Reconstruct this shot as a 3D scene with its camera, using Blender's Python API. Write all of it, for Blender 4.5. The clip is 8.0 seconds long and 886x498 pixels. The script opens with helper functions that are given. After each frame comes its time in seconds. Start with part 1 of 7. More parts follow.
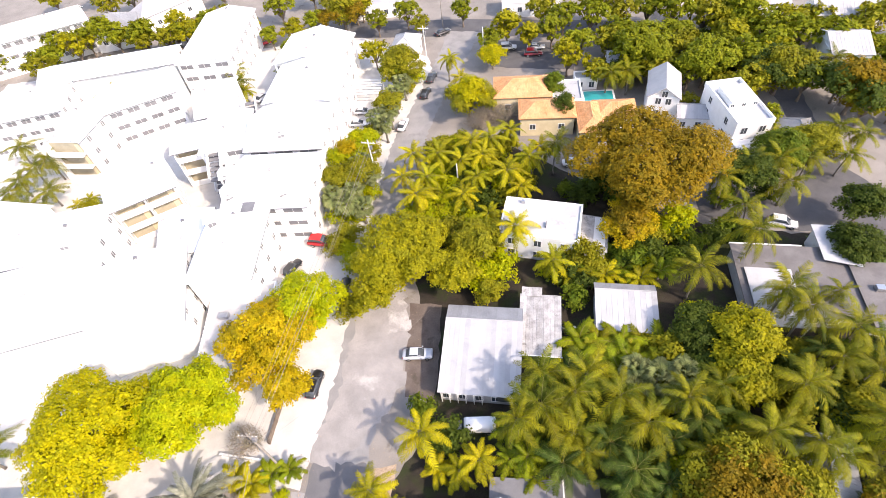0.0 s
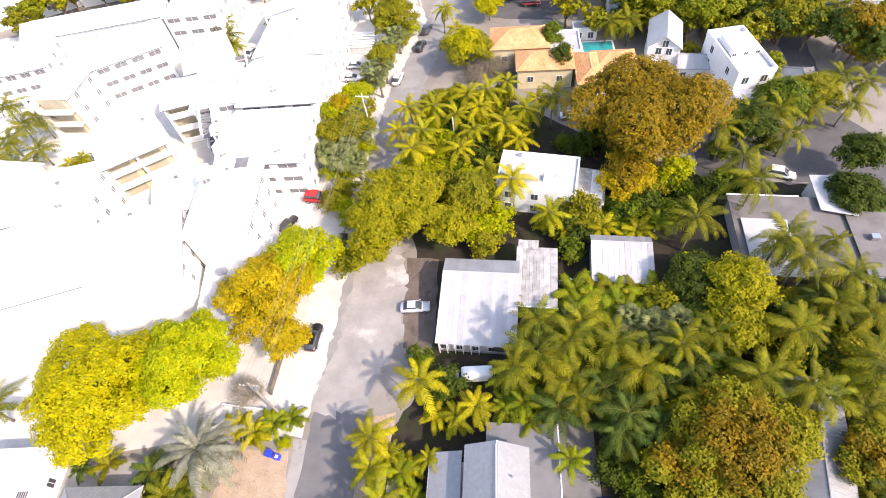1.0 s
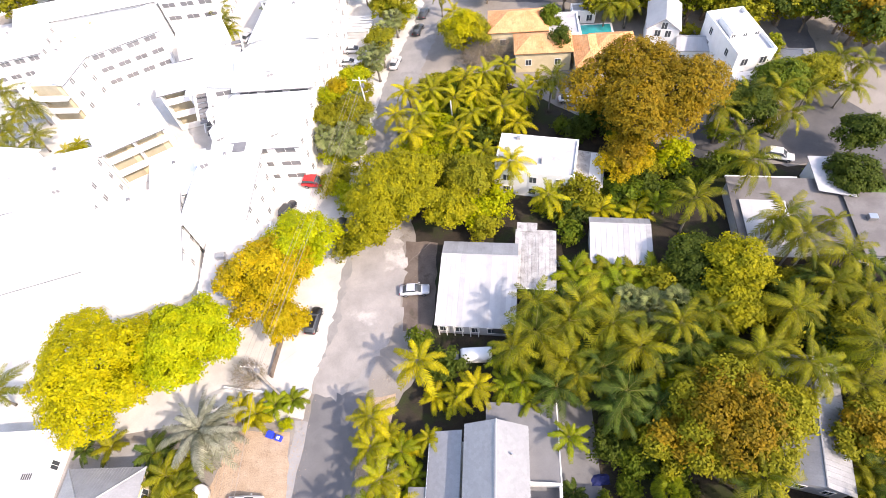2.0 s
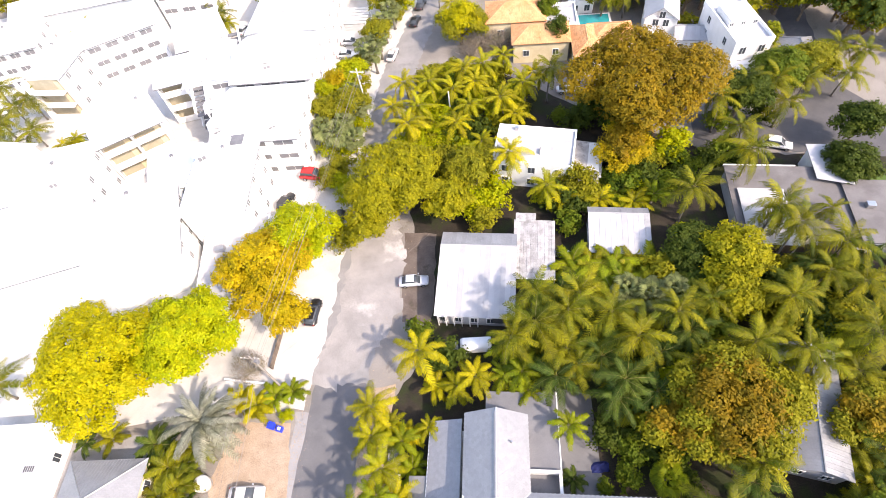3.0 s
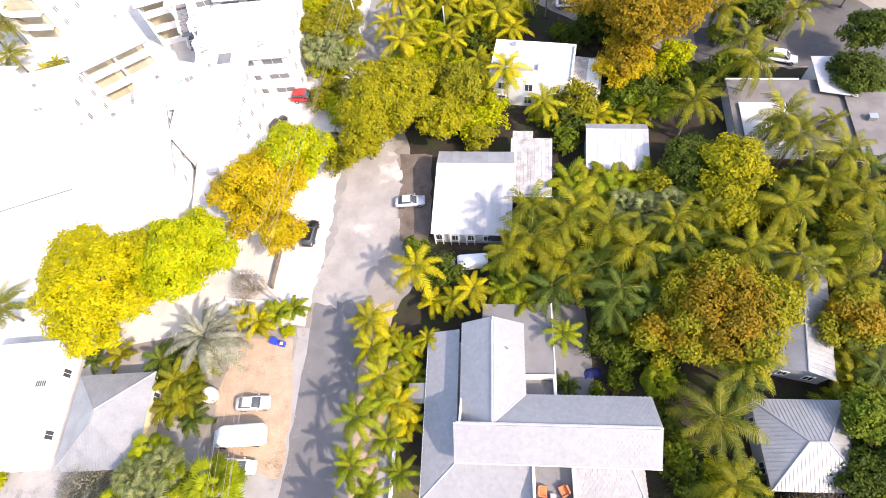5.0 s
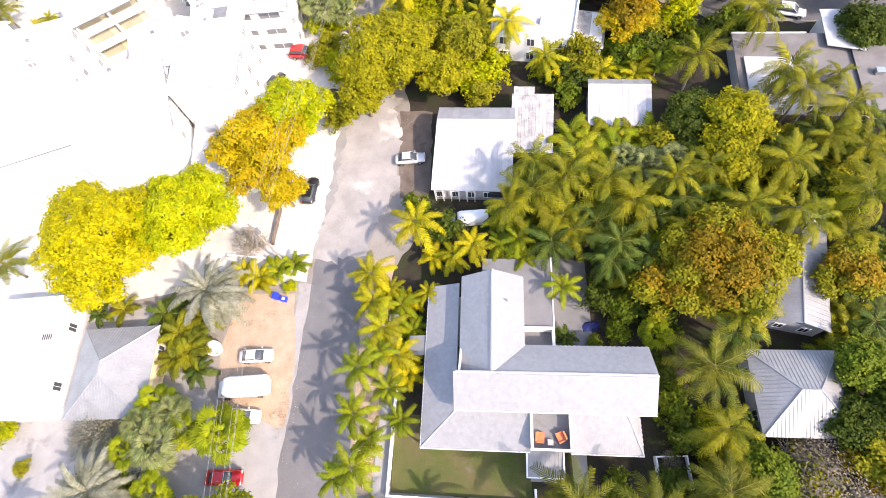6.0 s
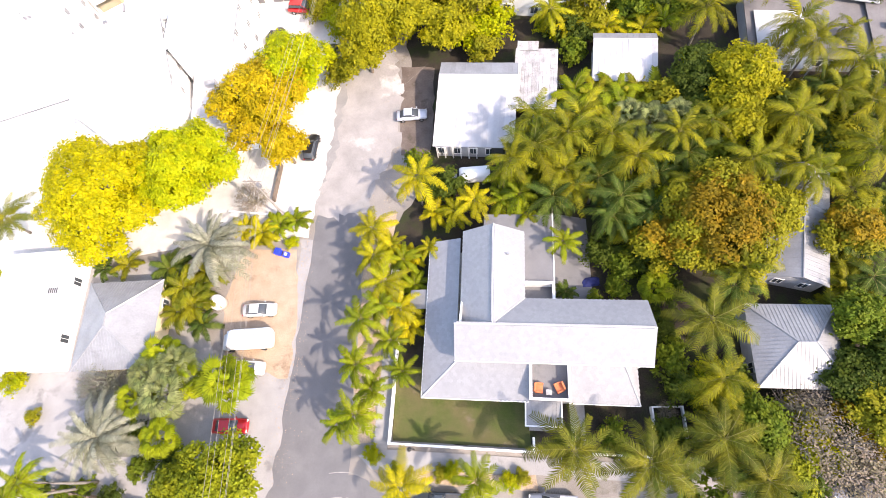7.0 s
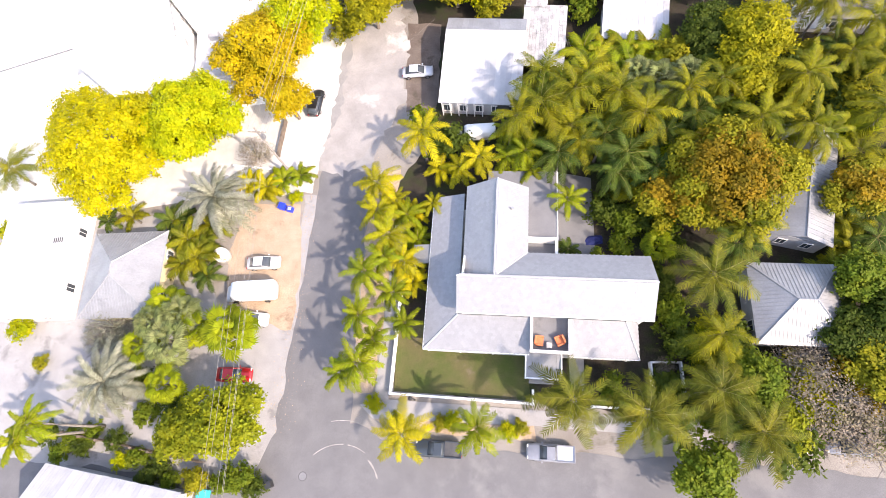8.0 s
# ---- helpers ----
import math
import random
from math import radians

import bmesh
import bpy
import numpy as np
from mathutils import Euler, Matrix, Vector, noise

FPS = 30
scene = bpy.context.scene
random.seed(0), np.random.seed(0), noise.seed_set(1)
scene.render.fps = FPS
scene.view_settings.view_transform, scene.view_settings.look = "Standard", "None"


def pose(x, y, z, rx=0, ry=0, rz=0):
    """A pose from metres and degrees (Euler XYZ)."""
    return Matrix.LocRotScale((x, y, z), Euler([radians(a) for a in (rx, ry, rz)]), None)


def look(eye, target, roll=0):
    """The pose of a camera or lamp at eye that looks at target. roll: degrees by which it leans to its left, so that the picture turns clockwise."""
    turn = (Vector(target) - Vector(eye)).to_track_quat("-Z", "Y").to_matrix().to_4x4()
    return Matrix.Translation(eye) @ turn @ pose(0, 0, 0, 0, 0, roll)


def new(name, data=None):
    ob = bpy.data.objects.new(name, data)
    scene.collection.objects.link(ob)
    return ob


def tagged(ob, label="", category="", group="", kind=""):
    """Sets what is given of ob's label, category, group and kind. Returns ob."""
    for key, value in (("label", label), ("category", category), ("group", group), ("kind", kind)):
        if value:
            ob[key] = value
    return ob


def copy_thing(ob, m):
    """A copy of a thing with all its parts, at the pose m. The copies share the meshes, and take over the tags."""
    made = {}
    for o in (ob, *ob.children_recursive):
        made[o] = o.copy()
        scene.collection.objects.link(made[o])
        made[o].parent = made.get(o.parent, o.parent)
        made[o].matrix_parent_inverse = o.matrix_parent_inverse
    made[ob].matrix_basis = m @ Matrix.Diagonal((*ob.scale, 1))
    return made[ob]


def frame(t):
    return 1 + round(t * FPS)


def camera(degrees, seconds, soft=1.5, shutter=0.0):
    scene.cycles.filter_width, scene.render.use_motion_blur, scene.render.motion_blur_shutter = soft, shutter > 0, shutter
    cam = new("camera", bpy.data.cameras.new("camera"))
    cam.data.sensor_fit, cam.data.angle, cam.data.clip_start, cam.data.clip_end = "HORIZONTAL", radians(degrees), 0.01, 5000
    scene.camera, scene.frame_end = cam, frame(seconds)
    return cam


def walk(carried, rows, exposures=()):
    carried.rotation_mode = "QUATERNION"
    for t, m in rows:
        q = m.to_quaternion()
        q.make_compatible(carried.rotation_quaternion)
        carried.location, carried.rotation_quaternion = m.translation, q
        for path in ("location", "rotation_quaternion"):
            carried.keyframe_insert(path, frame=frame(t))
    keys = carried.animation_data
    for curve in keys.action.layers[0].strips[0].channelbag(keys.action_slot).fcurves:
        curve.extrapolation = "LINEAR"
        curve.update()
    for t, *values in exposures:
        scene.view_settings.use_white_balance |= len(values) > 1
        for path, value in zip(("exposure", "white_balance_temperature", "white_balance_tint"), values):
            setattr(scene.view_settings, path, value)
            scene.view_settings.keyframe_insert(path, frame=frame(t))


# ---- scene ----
cam = camera(82.0, 8.0, soft=0.85)
PATH = [
    (0.0, 4.88, 12.69, 67.21, 40.34, 5.38, -3.74),
    (0.5, 4.97, 12.29, 66.83, 38.25, 5.47, -4.03),
    (1.0, 4.93, 11.58, 66.20, 36.19, 5.53, -4.29),
    (1.5, 4.80, 11.07, 65.91, 35.25, 5.56, -4.48),
    (3.0, 4.77, 10.23, 65.44, 34.35, 5.79, -5.07),
    (3.5, 4.83, 10.02, 65.36, 32.78, 5.89, -5.33),
    (4.0, 4.77, 9.43, 64.96, 30.86, 5.90, -5.53),
    (4.5, 4.52, 8.38, 64.27, 29.36, 5.86, -5.78),
    (6.0, 4.14, 5.34, 62.82, 24.74, 5.90, -5.76),
    (6.5, 3.96, 4.43, 62.59, 23.08, 5.91, -5.69),
    (7.0, 3.93, 3.48, 62.16, 21.54, 5.98, -5.45),
    (7.5, 3.65, 1.99, 61.60, 20.54, 5.89, -4.97),
    (8.0, 3.45, 0.75, 61.27, 19.28, 5.85, -4.37),
]
walk(cam, [(t, pose(*row)) for t, *row in PATH], exposures=[(0.0, 1.88, 7450, 20), (1.5, 1.92, 7450, 20), (4.5, 2.06, 7450, 20), (8.0, 2.17, 7450, 20)])

# ---- world and sun: a clear day, the sun south-east at about 42 degrees ----
SUN_EL = radians(42)
SUN_DIR = Vector((0.775 * math.cos(SUN_EL), -0.632 * math.cos(SUN_EL), math.sin(SUN_EL)))
world = bpy.data.worlds.new("sky")
scene.world = world
world.use_nodes = True
wn = world.node_tree.nodes
sky = wn.new("ShaderNodeTexSky")
sky.sky_type = "NISHITA"
sky.sun_disc = False
sky.sun_elevation = SUN_EL
sky.sun_rotation = math.atan2(SUN_DIR.x, SUN_DIR.y)
sky.dust_density = 1.2
sky.air_density = 1.0
sky.ozone_density = 0.4
wn["Background"].inputs["Strength"].default_value = 0.15
world.node_tree.links.new(sky.outputs[0], wn["Background"].inputs["Color"])
sun = new("sun", bpy.data.lights.new("sun", "SUN"))
sun.data.energy = 1.5
sun.data.angle = radians(0.6)
sun.data.color = (1.0, 0.95, 0.86)
sun.matrix_world = look(SUN_DIR * 300, (0, 0, 0))


# ---- materials ----
def material(name, c1, c2, scale=1.0, rough=0.8, metal=0.0, fine=0.25, bump=0.3, bump_scale=20.0, patch=None, patch_scale=0.15,
             patch_at=0.55, vary=0.0, island=0.0, translucent=0.0, spec=0.3):
    """Two colours mixed by noise, fine grain, optional larger stains, variation per object or per island."""
    m = bpy.data.materials.new(name)
    m.use_nodes = True
    nt, b = m.node_tree, m.node_tree.nodes["Principled BSDF"]
    node, link = nt.nodes.new, nt.links.new
    tc = node("ShaderNodeNewGeometry")

    def tex(sc, detail, r=0.6):
        n = node("ShaderNodeTexNoise")
        n.inputs["Scale"].default_value = sc
        n.inputs["Detail"].default_value = detail
        n.inputs["Roughness"].default_value = r
        link(tc.outputs["Position"], n.inputs["Vector"])
        return n

    def ramp(src, a, z):
        r = node("ShaderNodeMapRange")
        r.inputs["From Min"].default_value = a
        r.inputs["From Max"].default_value = z
        link(src, r.inputs["Value"])
        return r.outputs[0]

    def mix(fac, a, bb, kind="MIX"):
        x = node("ShaderNodeMix")
        x.data_type, x.blend_type = "RGBA", kind
        for sock, val in ((x.inputs[0], fac), (x.inputs[6], a), (x.inputs[7], bb)):
            if isinstance(val, (int, float)):
                sock.default_value = val
            elif isinstance(val, tuple):
                sock.default_value = (*val, 1)
            else:
                link(val, sock)
        return x.outputs[2]

    col = mix(ramp(tex(scale, 4).outputs[0], 0.35, 0.65), c1, c2)
    if patch:
        col = mix(ramp(tex(patch_scale, 5, 0.65).outputs[0], patch_at, patch_at + 0.1), col, patch)
    grain = node("ShaderNodeMapRange")
    grain.inputs["To Min"].default_value = 1 - fine
    grain.inputs["To Max"].default_value = 1 + fine
    g = tex(bump_scale, 3)
    link(ramp(g.outputs[0], 0.3, 0.7), grain.inputs["Value"])
    col = mix(1.0, col, grain.outputs[0], "MULTIPLY")
    for amount, source in ((vary, "ShaderNodeObjectInfo"), (island, "ShaderNodeNewGeometry")):
        if amount:
            info = node(source)
            mr = node("ShaderNodeMapRange")
            mr.inputs["To Min"].default_value = 1 - amount
            mr.inputs["To Max"].default_value = 1 + amount
            link(info.outputs["Random" if source.endswith("Info") else "Random Per Island"], mr.inputs["Value"])
            col = mix(1.0, col, mr.outputs[0], "MULTIPLY")
    link(col, b.inputs["Base Color"])
    b.inputs["Roughness"].default_value = rough
    b.inputs["Metallic"].default_value = metal
    b.inputs["Specular IOR Level"].default_value = spec
    if bump:
        bp = node("ShaderNodeBump")
        bp.inputs["Strength"].default_value = bump
        bp.inputs["Distance"].default_value = 0.03
        link(g.outputs[0], bp.inputs["Height"])
        link(bp.outputs[0], b.inputs["Normal"])
    if translucent:
        tr = node("ShaderNodeBsdfTranslucent")
        link(col, tr.inputs["Color"])
        ms = node("ShaderNodeMixShader")
        ms.inputs[0].default_value = translucent
        link(b.outputs[0], ms.inputs[1])
        link(tr.outputs[0], ms.inputs[2])
        link(ms.outputs[0], nt.nodes["Material Output"].inputs["Surface"])
    return m


def glossy(name, c, rough=0.25, metal=0.0, coat=0.0):
    m = material(name, c, tuple(v * 0.9 for v in c), 3, rough, metal, 0.04, 0.0, spec=0.5)
    m.node_tree.nodes["Principled BSDF"].inputs["Coat Weight"].default_value = coat
    return m


def leaf_mat(name, c1, c2, scale=0.8, island=0.2, tr=0.3, vary=0.12):
    return material(name, c1, c2, scale, 0.62, 0, 0.12, 0, 6.0, island=island, vary=vary, translucent=tr, spec=0.12)


M = {
    "sand": material("coral_sand", (0.27, 0.245, 0.22), (0.2, 0.18, 0.16), 0.12, 0.95, 0, 0.25, 0.4, 9, (0.14, 0.12, 0.095), 0.22, 0.6),
    # soil and litter tone lowered to near black: shade under plants is in the colour
    "soil": material("shade_dark_leaf_litter_soil", (0.025, 0.02, 0.015), (0.042, 0.034, 0.024), 0.5, 0.95, 0, 0.4, 0.6, 7, (0.028, 0.035, 0.012), 0.15, 0.5),
    "asphalt": material("worn_grey_asphalt", (0.127, 0.124, 0.127), (0.152, 0.148, 0.15), 0.35, 0.9, 0, 0.14, 0.25, 14, (0.18, 0.174, 0.172), 0.09, 0.58),
    # lighter copy of the asphalt: sunlight on the northern stretch and wear, as colour
    "asphalt_pale": material("sunlit_sandy_worn_asphalt", (0.22, 0.213, 0.207), (0.275, 0.263, 0.253), 0.3, 0.92, 0, 0.14, 0.25, 12, (0.18, 0.175, 0.173), 0.12, 0.58),
    "asphalt_old": material("grey_asphalt", (0.085, 0.083, 0.087), (0.11, 0.107, 0.111), 0.3, 0.9, 0, 0.15, 0.25, 14, (0.155, 0.15, 0.15), 0.12, 0.6),
    "concrete": material("pale_concrete", (0.27, 0.26, 0.255), (0.32, 0.308, 0.3), 0.5, 0.9, 0, 0.14, 0.25, 10, (0.2, 0.192, 0.188), 0.3, 0.56),
    "lot": material("white_coral_lot", (0.56, 0.545, 0.52), (0.45, 0.435, 0.41), 0.25, 0.92, 0, 0.1, 0.3, 8),
    "pale_sand": material("pale_sandy_verge", (0.33, 0.305, 0.285), (0.25, 0.235, 0.222), 0.3, 0.95, 0, 0.16, 0.3, 9, (0.46, 0.435, 0.41), 0.12, 0.56),
    "dirt": material("brown_dirt", (0.11, 0.085, 0.07), (0.15, 0.12, 0.1), 0.5, 0.95, 0, 0.25, 0.5, 8, (0.08, 0.065, 0.05), 0.4, 0.58),
    "drive": material("orange_gravel", (0.33, 0.24, 0.165), (0.4, 0.305, 0.22), 0.6, 0.95, 0, 0.35, 0.5, 8, (0.25, 0.175, 0.12), 0.4, 0.58),
    "lawn": material("worn_lawn", (0.062, 0.085, 0.018), (0.115, 0.095, 0.045), 0.22, 0.95, 0, 0.3, 0.6, 12, (0.15, 0.118, 0.085), 0.2, 0.56),
    "grass": material("green_grass", (0.06, 0.12, 0.02), (0.09, 0.14, 0.03), 0.4, 0.95, 0, 0.3, 0.6, 12),
    "white": material("white_painted_wall", (0.8, 0.8, 0.79), (0.74, 0.74, 0.73), 0.6, 0.6, 0, 0.04, 0.1, 6, (0.68, 0.67, 0.64), 0.3, 0.66),
    "hotel_roof": material("bright_white_roof", (0.82, 0.82, 0.82), (0.76, 0.76, 0.76), 0.4, 0.6, 0, 0.05, 0.15, 8, (0.66, 0.65, 0.64), 0.2, 0.64),
    "white_roof": material("white_coated_roof", (0.42, 0.42, 0.428), (0.36, 0.36, 0.367), 0.4, 0.55, 0, 0.05, 0.15, 8, (0.3, 0.297, 0.295), 0.3, 0.62, vary=0.1),
    "metal_roof": material("galvanised_roof_panel", (0.3, 0.302, 0.308), (0.25, 0.252, 0.257), 0.5, 0.45, 0.25, 0.07, 0.15, 5, (0.22, 0.22, 0.225), 0.35, 0.62, vary=0.07),
    "shingle": material("silver_metal_shingle", (0.258, 0.261, 0.272), (0.275, 0.278, 0.288), 0.4, 0.5, 0.15, 0.05, 0.1, 6, vary=0.06, island=0.06),
    "membrane": material("grey_roof_membrane", (0.15, 0.15, 0.157), (0.18, 0.18, 0.187), 0.35, 0.75, 0, 0.08, 0.15, 8, (0.125, 0.125, 0.13), 0.25, 0.58),
    "weathered": material("weathered_white_panel", (0.46, 0.45, 0.44), (0.3, 0.29, 0.28), 0.9, 0.7, 0, 0.12, 0.2, 6, (0.2, 0.19, 0.18), 0.8, 0.58, vary=0.2),
    "brown_roof": material("grey_brown_gravel_roof", (0.13, 0.12, 0.118), (0.17, 0.16, 0.157), 0.4, 0.9, 0, 0.15, 0.3, 10),
    "terracotta": material("terracotta_tile", (0.62, 0.30, 0.13), (0.70, 0.40, 0.2), 0.5, 0.8, 0, 0.12, 0.2, 6, (0.5, 0.22, 0.1), 0.6, 0.6, island=0.12),
    "cream": material("cream_wall", (0.68, 0.58, 0.38), (0.6, 0.5, 0.32), 0.5, 0.8, 0, 0.06, 0.1, 6),
    "tan": material("tan_balcony_back", (0.42, 0.37, 0.27), (0.36, 0.32, 0.23), 0.6, 0.8, 0, 0.08, 0.1, 6),
    "grey_wall": material("grey_wall", (0.4, 0.4, 0.41), (0.33, 0.33, 0.34), 0.6, 0.8, 0, 0.08, 0.1, 6),
    "dark": material("dark_recess", (0.05, 0.05, 0.055), (0.08, 0.08, 0.08), 1.0, 0.6, 0, 0.1, 0.0),
    "glass": glossy("window_glass", (0.06, 0.07, 0.08), 0.08),
    "rubber": material("tyre_rubber", (0.025, 0.025, 0.025), (0.035, 0.035, 0.035), 4, 0.85, 0, 0.1, 0),
    "chrome": glossy("bare_metal", (0.55, 0.55, 0.56), 0.3, 0.9),
    "lamp_glass": glossy("lamp_glass", (0.7, 0.68, 0.62), 0.15),
    "tail": glossy("tail_lamp", (0.35, 0.02, 0.02), 0.2),
    "black_metal": glossy("black_metal", (0.03, 0.03, 0.032), 0.4),
    "timber": material("grey_pole_timber", (0.3, 0.27, 0.24), (0.2, 0.18, 0.16), 2.0, 0.9, 0, 0.25, 0.3, 12),
    "white_pole": material("pale_pole", (0.72, 0.7, 0.66), (0.6, 0.58, 0.54), 1.0, 0.8, 0, 0.1, 0.1, 8),
    "fence_timber": material("dark_fence_timber", (0.17, 0.13, 0.1), (0.1, 0.08, 0.065), 2.0, 0.9, 0, 0.25, 0.2, 10, vary=0.2),
    "orange_chair": material("orange_cushion", (0.62, 0.2, 0.09), (0.55, 0.16, 0.07), 3.0, 0.8, 0, 0.08, 0.1, 20),
    "blue": glossy("blue_plastic", (0.02, 0.05, 0.62), 0.4),
    "teal": glossy("teal_plastic", (0.02, 0.4, 0.45), 0.45),
    "water": glossy("pool_water", (0.02, 0.32, 0.34), 0.05),
    "bark": material("bark", (0.2, 0.16, 0.12), (0.13, 0.1, 0.08), 3.0, 0.95, 0, 0.25, 0.5, 14),
    "palm_bark": material("palm_bark", (0.19, 0.17, 0.148), (0.13, 0.115, 0.097), 3.0, 0.95, 0, 0.2, 0.4, 10),
    "twig": material("grey_twig", (0.24, 0.21, 0.19), (0.17, 0.145, 0.135), 2.0, 0.95, 0, 0.2, 0.2, 10),
    "yellow_leaf": leaf_mat("yellow_green_leaf", (0.42, 0.36, 0.004), (0.27, 0.27, 0.004)),
    "lime_leaf": leaf_mat("lime_leaf", (0.24, 0.29, 0.004), (0.36, 0.35, 0.004)),
    "orange_leaf": leaf_mat("orange_yellow_leaf", (0.44, 0.3, 0.006), (0.33, 0.265, 0.006)),
    "brown_leaf": leaf_mat("rusty_leaf", (0.27, 0.165, 0.006), (0.165, 0.125, 0.008)),
    "olive_leaf": leaf_mat("olive_leaf", (0.26, 0.235, 0.01), (0.17, 0.175, 0.01)),
    "straw_leaf": leaf_mat("straw_green_leaf", (0.31, 0.275, 0.006), (0.19, 0.19, 0.008)),
    "mid_leaf": leaf_mat("mid_green_leaf", (0.14, 0.17, 0.008), (0.215, 0.22, 0.008)),
    "green_leaf": leaf_mat("green_leaf", (0.085, 0.135, 0.01), (0.135, 0.165, 0.01)),
    "dark_leaf": leaf_mat("dark_green_leaf", (0.045, 0.072, 0.01), (0.075, 0.1, 0.01)),
    "palm_yellow": leaf_mat("sunlit_yellow_frond", (0.40, 0.33, 0.006), (0.24, 0.23, 0.008), 0.4, 0.25, vary=0.28),
    "palm_mid": leaf_mat("yellow_green_frond", (0.2, 0.21, 0.006), (0.29, 0.26, 0.006), 0.4, 0.25, vary=0.28),
    "palm_lime": leaf_mat("lime_frond", (0.12, 0.165, 0.006), (0.2, 0.22, 0.006), 0.4, 0.25, vary=0.28),
    "palm_green": leaf_mat("green_frond", (0.08, 0.104, 0.007), (0.225, 0.205, 0.007), 0.4, 0.3, vary=0.28),
    "palm_deep": leaf_mat("olive_green_frond", (0.055, 0.075, 0.008), (0.15, 0.14, 0.01), 0.4, 0.3, vary=0.2),
    "palm_dark": leaf_mat("deep_green_frond", (0.04, 0.076, 0.012), (0.08, 0.105, 0.012), 0.4, 0.3, vary=0.28),
    "fan_leaf": leaf_mat("grey_green_fan", (0.13, 0.16, 0.05), (0.17, 0.18, 0.07), 0.5, 0.3, vary=0.28),
    "silver_leaf": leaf_mat("silver_fan", (0.25, 0.245, 0.18), (0.15, 0.155, 0.1), 0.6, 0.25, 0.2, vary=0.28),
    "midrib": material("frond_midrib", (0.2, 0.18, 0.04), (0.14, 0.13, 0.03), 1.0, 0.6, 0, 0.1, 0, vary=0.15),
    "pale_leaf": leaf_mat("pale_dry_leaf", (0.27, 0.215, 0.165), (0.17, 0.15, 0.085), 0.6, 0.3, 0.2),
}


# ---- building blocks ----
def thing(name, label, category, group="", at=(0, 0, 0), yaw=0, kind=""):
    ob = new(name)
    ob.empty_display_size = 0.3
    ob.matrix_basis = pose(*at, 0, 0, yaw)
    return tagged(ob, label, category, group, kind)


def mesh_data(name, verts, faces, mat, smooth=False):
    me = bpy.data.meshes.new(name)
    me.from_pydata([tuple(v) for v in verts], [], [tuple(f) for f in faces])
    me.materials.append(M[mat])
    if smooth:
        me.polygons.foreach_set("use_smooth", [True] * len(me.polygons))
    me.update()
    return me


def to_mesh(name, bm, mat, smooth=False):
    bmesh.ops.recalc_face_normals(bm, faces=bm.faces[:])
    me = bpy.data.meshes.new(name)
    bm.to_mesh(me)
    bm.free()
    me.materials.append(M[mat])
    if smooth:
        me.polygons.foreach_set("use_smooth", [True] * len(me.polygons))
    return me


def inst(name, me, parent=None, m=None, label=""):
    ob = new(name, me)
    ob.parent = parent
    if m is not None:
        ob.matrix_basis = m
    return tagged(ob, label)


def part(name, bm, mat, parent, label="", m=None, smooth=False):
    return inst(name, to_mesh(name, bm, mat, smooth), parent, m, label)


def add_box(bm, x0, x1, y0, y1, z0, z1, m=None):
    vs = [Vector((x, y, z)) for x in (x0, x1) for y in (y0, y1) for z in (z0, z1)]
    vs = [bm.verts.new(m @ v if m else v) for v in vs]
    for f in ((0, 1, 3, 2), (4, 6, 7, 5), (0, 4, 5, 1), (2, 3, 7, 6), (0, 2, 6, 4), (1, 5, 7, 3)):
        bm.faces.new([vs[i] for i in f])
    return vs


def box(x0, x1, y0, y1, z0, z1, bevel=0.0):
    bm = bmesh.new()
    add_box(bm, x0, x1, y0, y1, z0, z1)
    if bevel:
        bmesh.ops.bevel(bm, geom=bm.edges[:], offset=bevel, segments=2, affect="EDGES", profile=0.6)
    return bm


def add_slab(bm, pts, th):
    """A flat polygon with thickness, pts counter-clockwise seen from outside."""
    pts = [Vector(p) for p in pts]
    n = (pts[1] - pts[0]).cross(pts[2] - pts[0]).normalized() * th
    top = [bm.verts.new(p) for p in pts]
    low = [bm.verts.new(p - n) for p in pts]
    bm.faces.new(top)
    bm.faces.new(low[::-1])
    for i in range(len(pts)):
        j = (i + 1) % len(pts)
        bm.faces.new((top[i], low[i], low[j], top[j]))


def slab(pts, th=0.15):
    bm = bmesh.new()
    add_slab(bm, pts, th)
    return bm


def tube(path, radii, sides=7):
    """Verts and faces of a tapering tube along a path."""
    vs, fs = [], []
    for i, (p, r) in enumerate(zip(path, radii)):
        d = Vector(path[min(i + 1, len(path) - 1)]) - Vector(path[max(i - 1, 0)])
        a = d.orthogonal().normalized()
        b = d.normalized().cross(a)
        for k in range(sides):
            t = 2 * math.pi * k / sides
            vs.append(Vector(p) + (a * math.cos(t) + b * math.sin(t)) * r)
    for i in range(len(path) - 1):
        for k in range(sides):
            j = (k + 1) % sides
            fs.append((i * sides + k, i * sides + j, (i + 1) * sides + j, (i + 1) * sides + k))
    fs.append(tuple(range(sides))[::-1])
    fs.append(tuple(range((len(path) - 1) * sides, len(path) * sides)))
    return vs, fs


def slope_frame(a, b, c):
    """Axes of a slope: a to b along the eave, a to c up the slope; the matrix and the two lengths."""
    a, b, c = Vector(a), Vector(b), Vector(c)
    u, w = (b - a), (c - a)
    lu, lw = u.length, w.length
    u, w = u / lu, w / lw
    n = u.cross(w)
    return Matrix(((u.x, w.x, n.x, a.x), (u.y, w.y, n.y, a.y), (u.z, w.z, n.z, a.z), (0, 0, 0, 1))), lu, lw


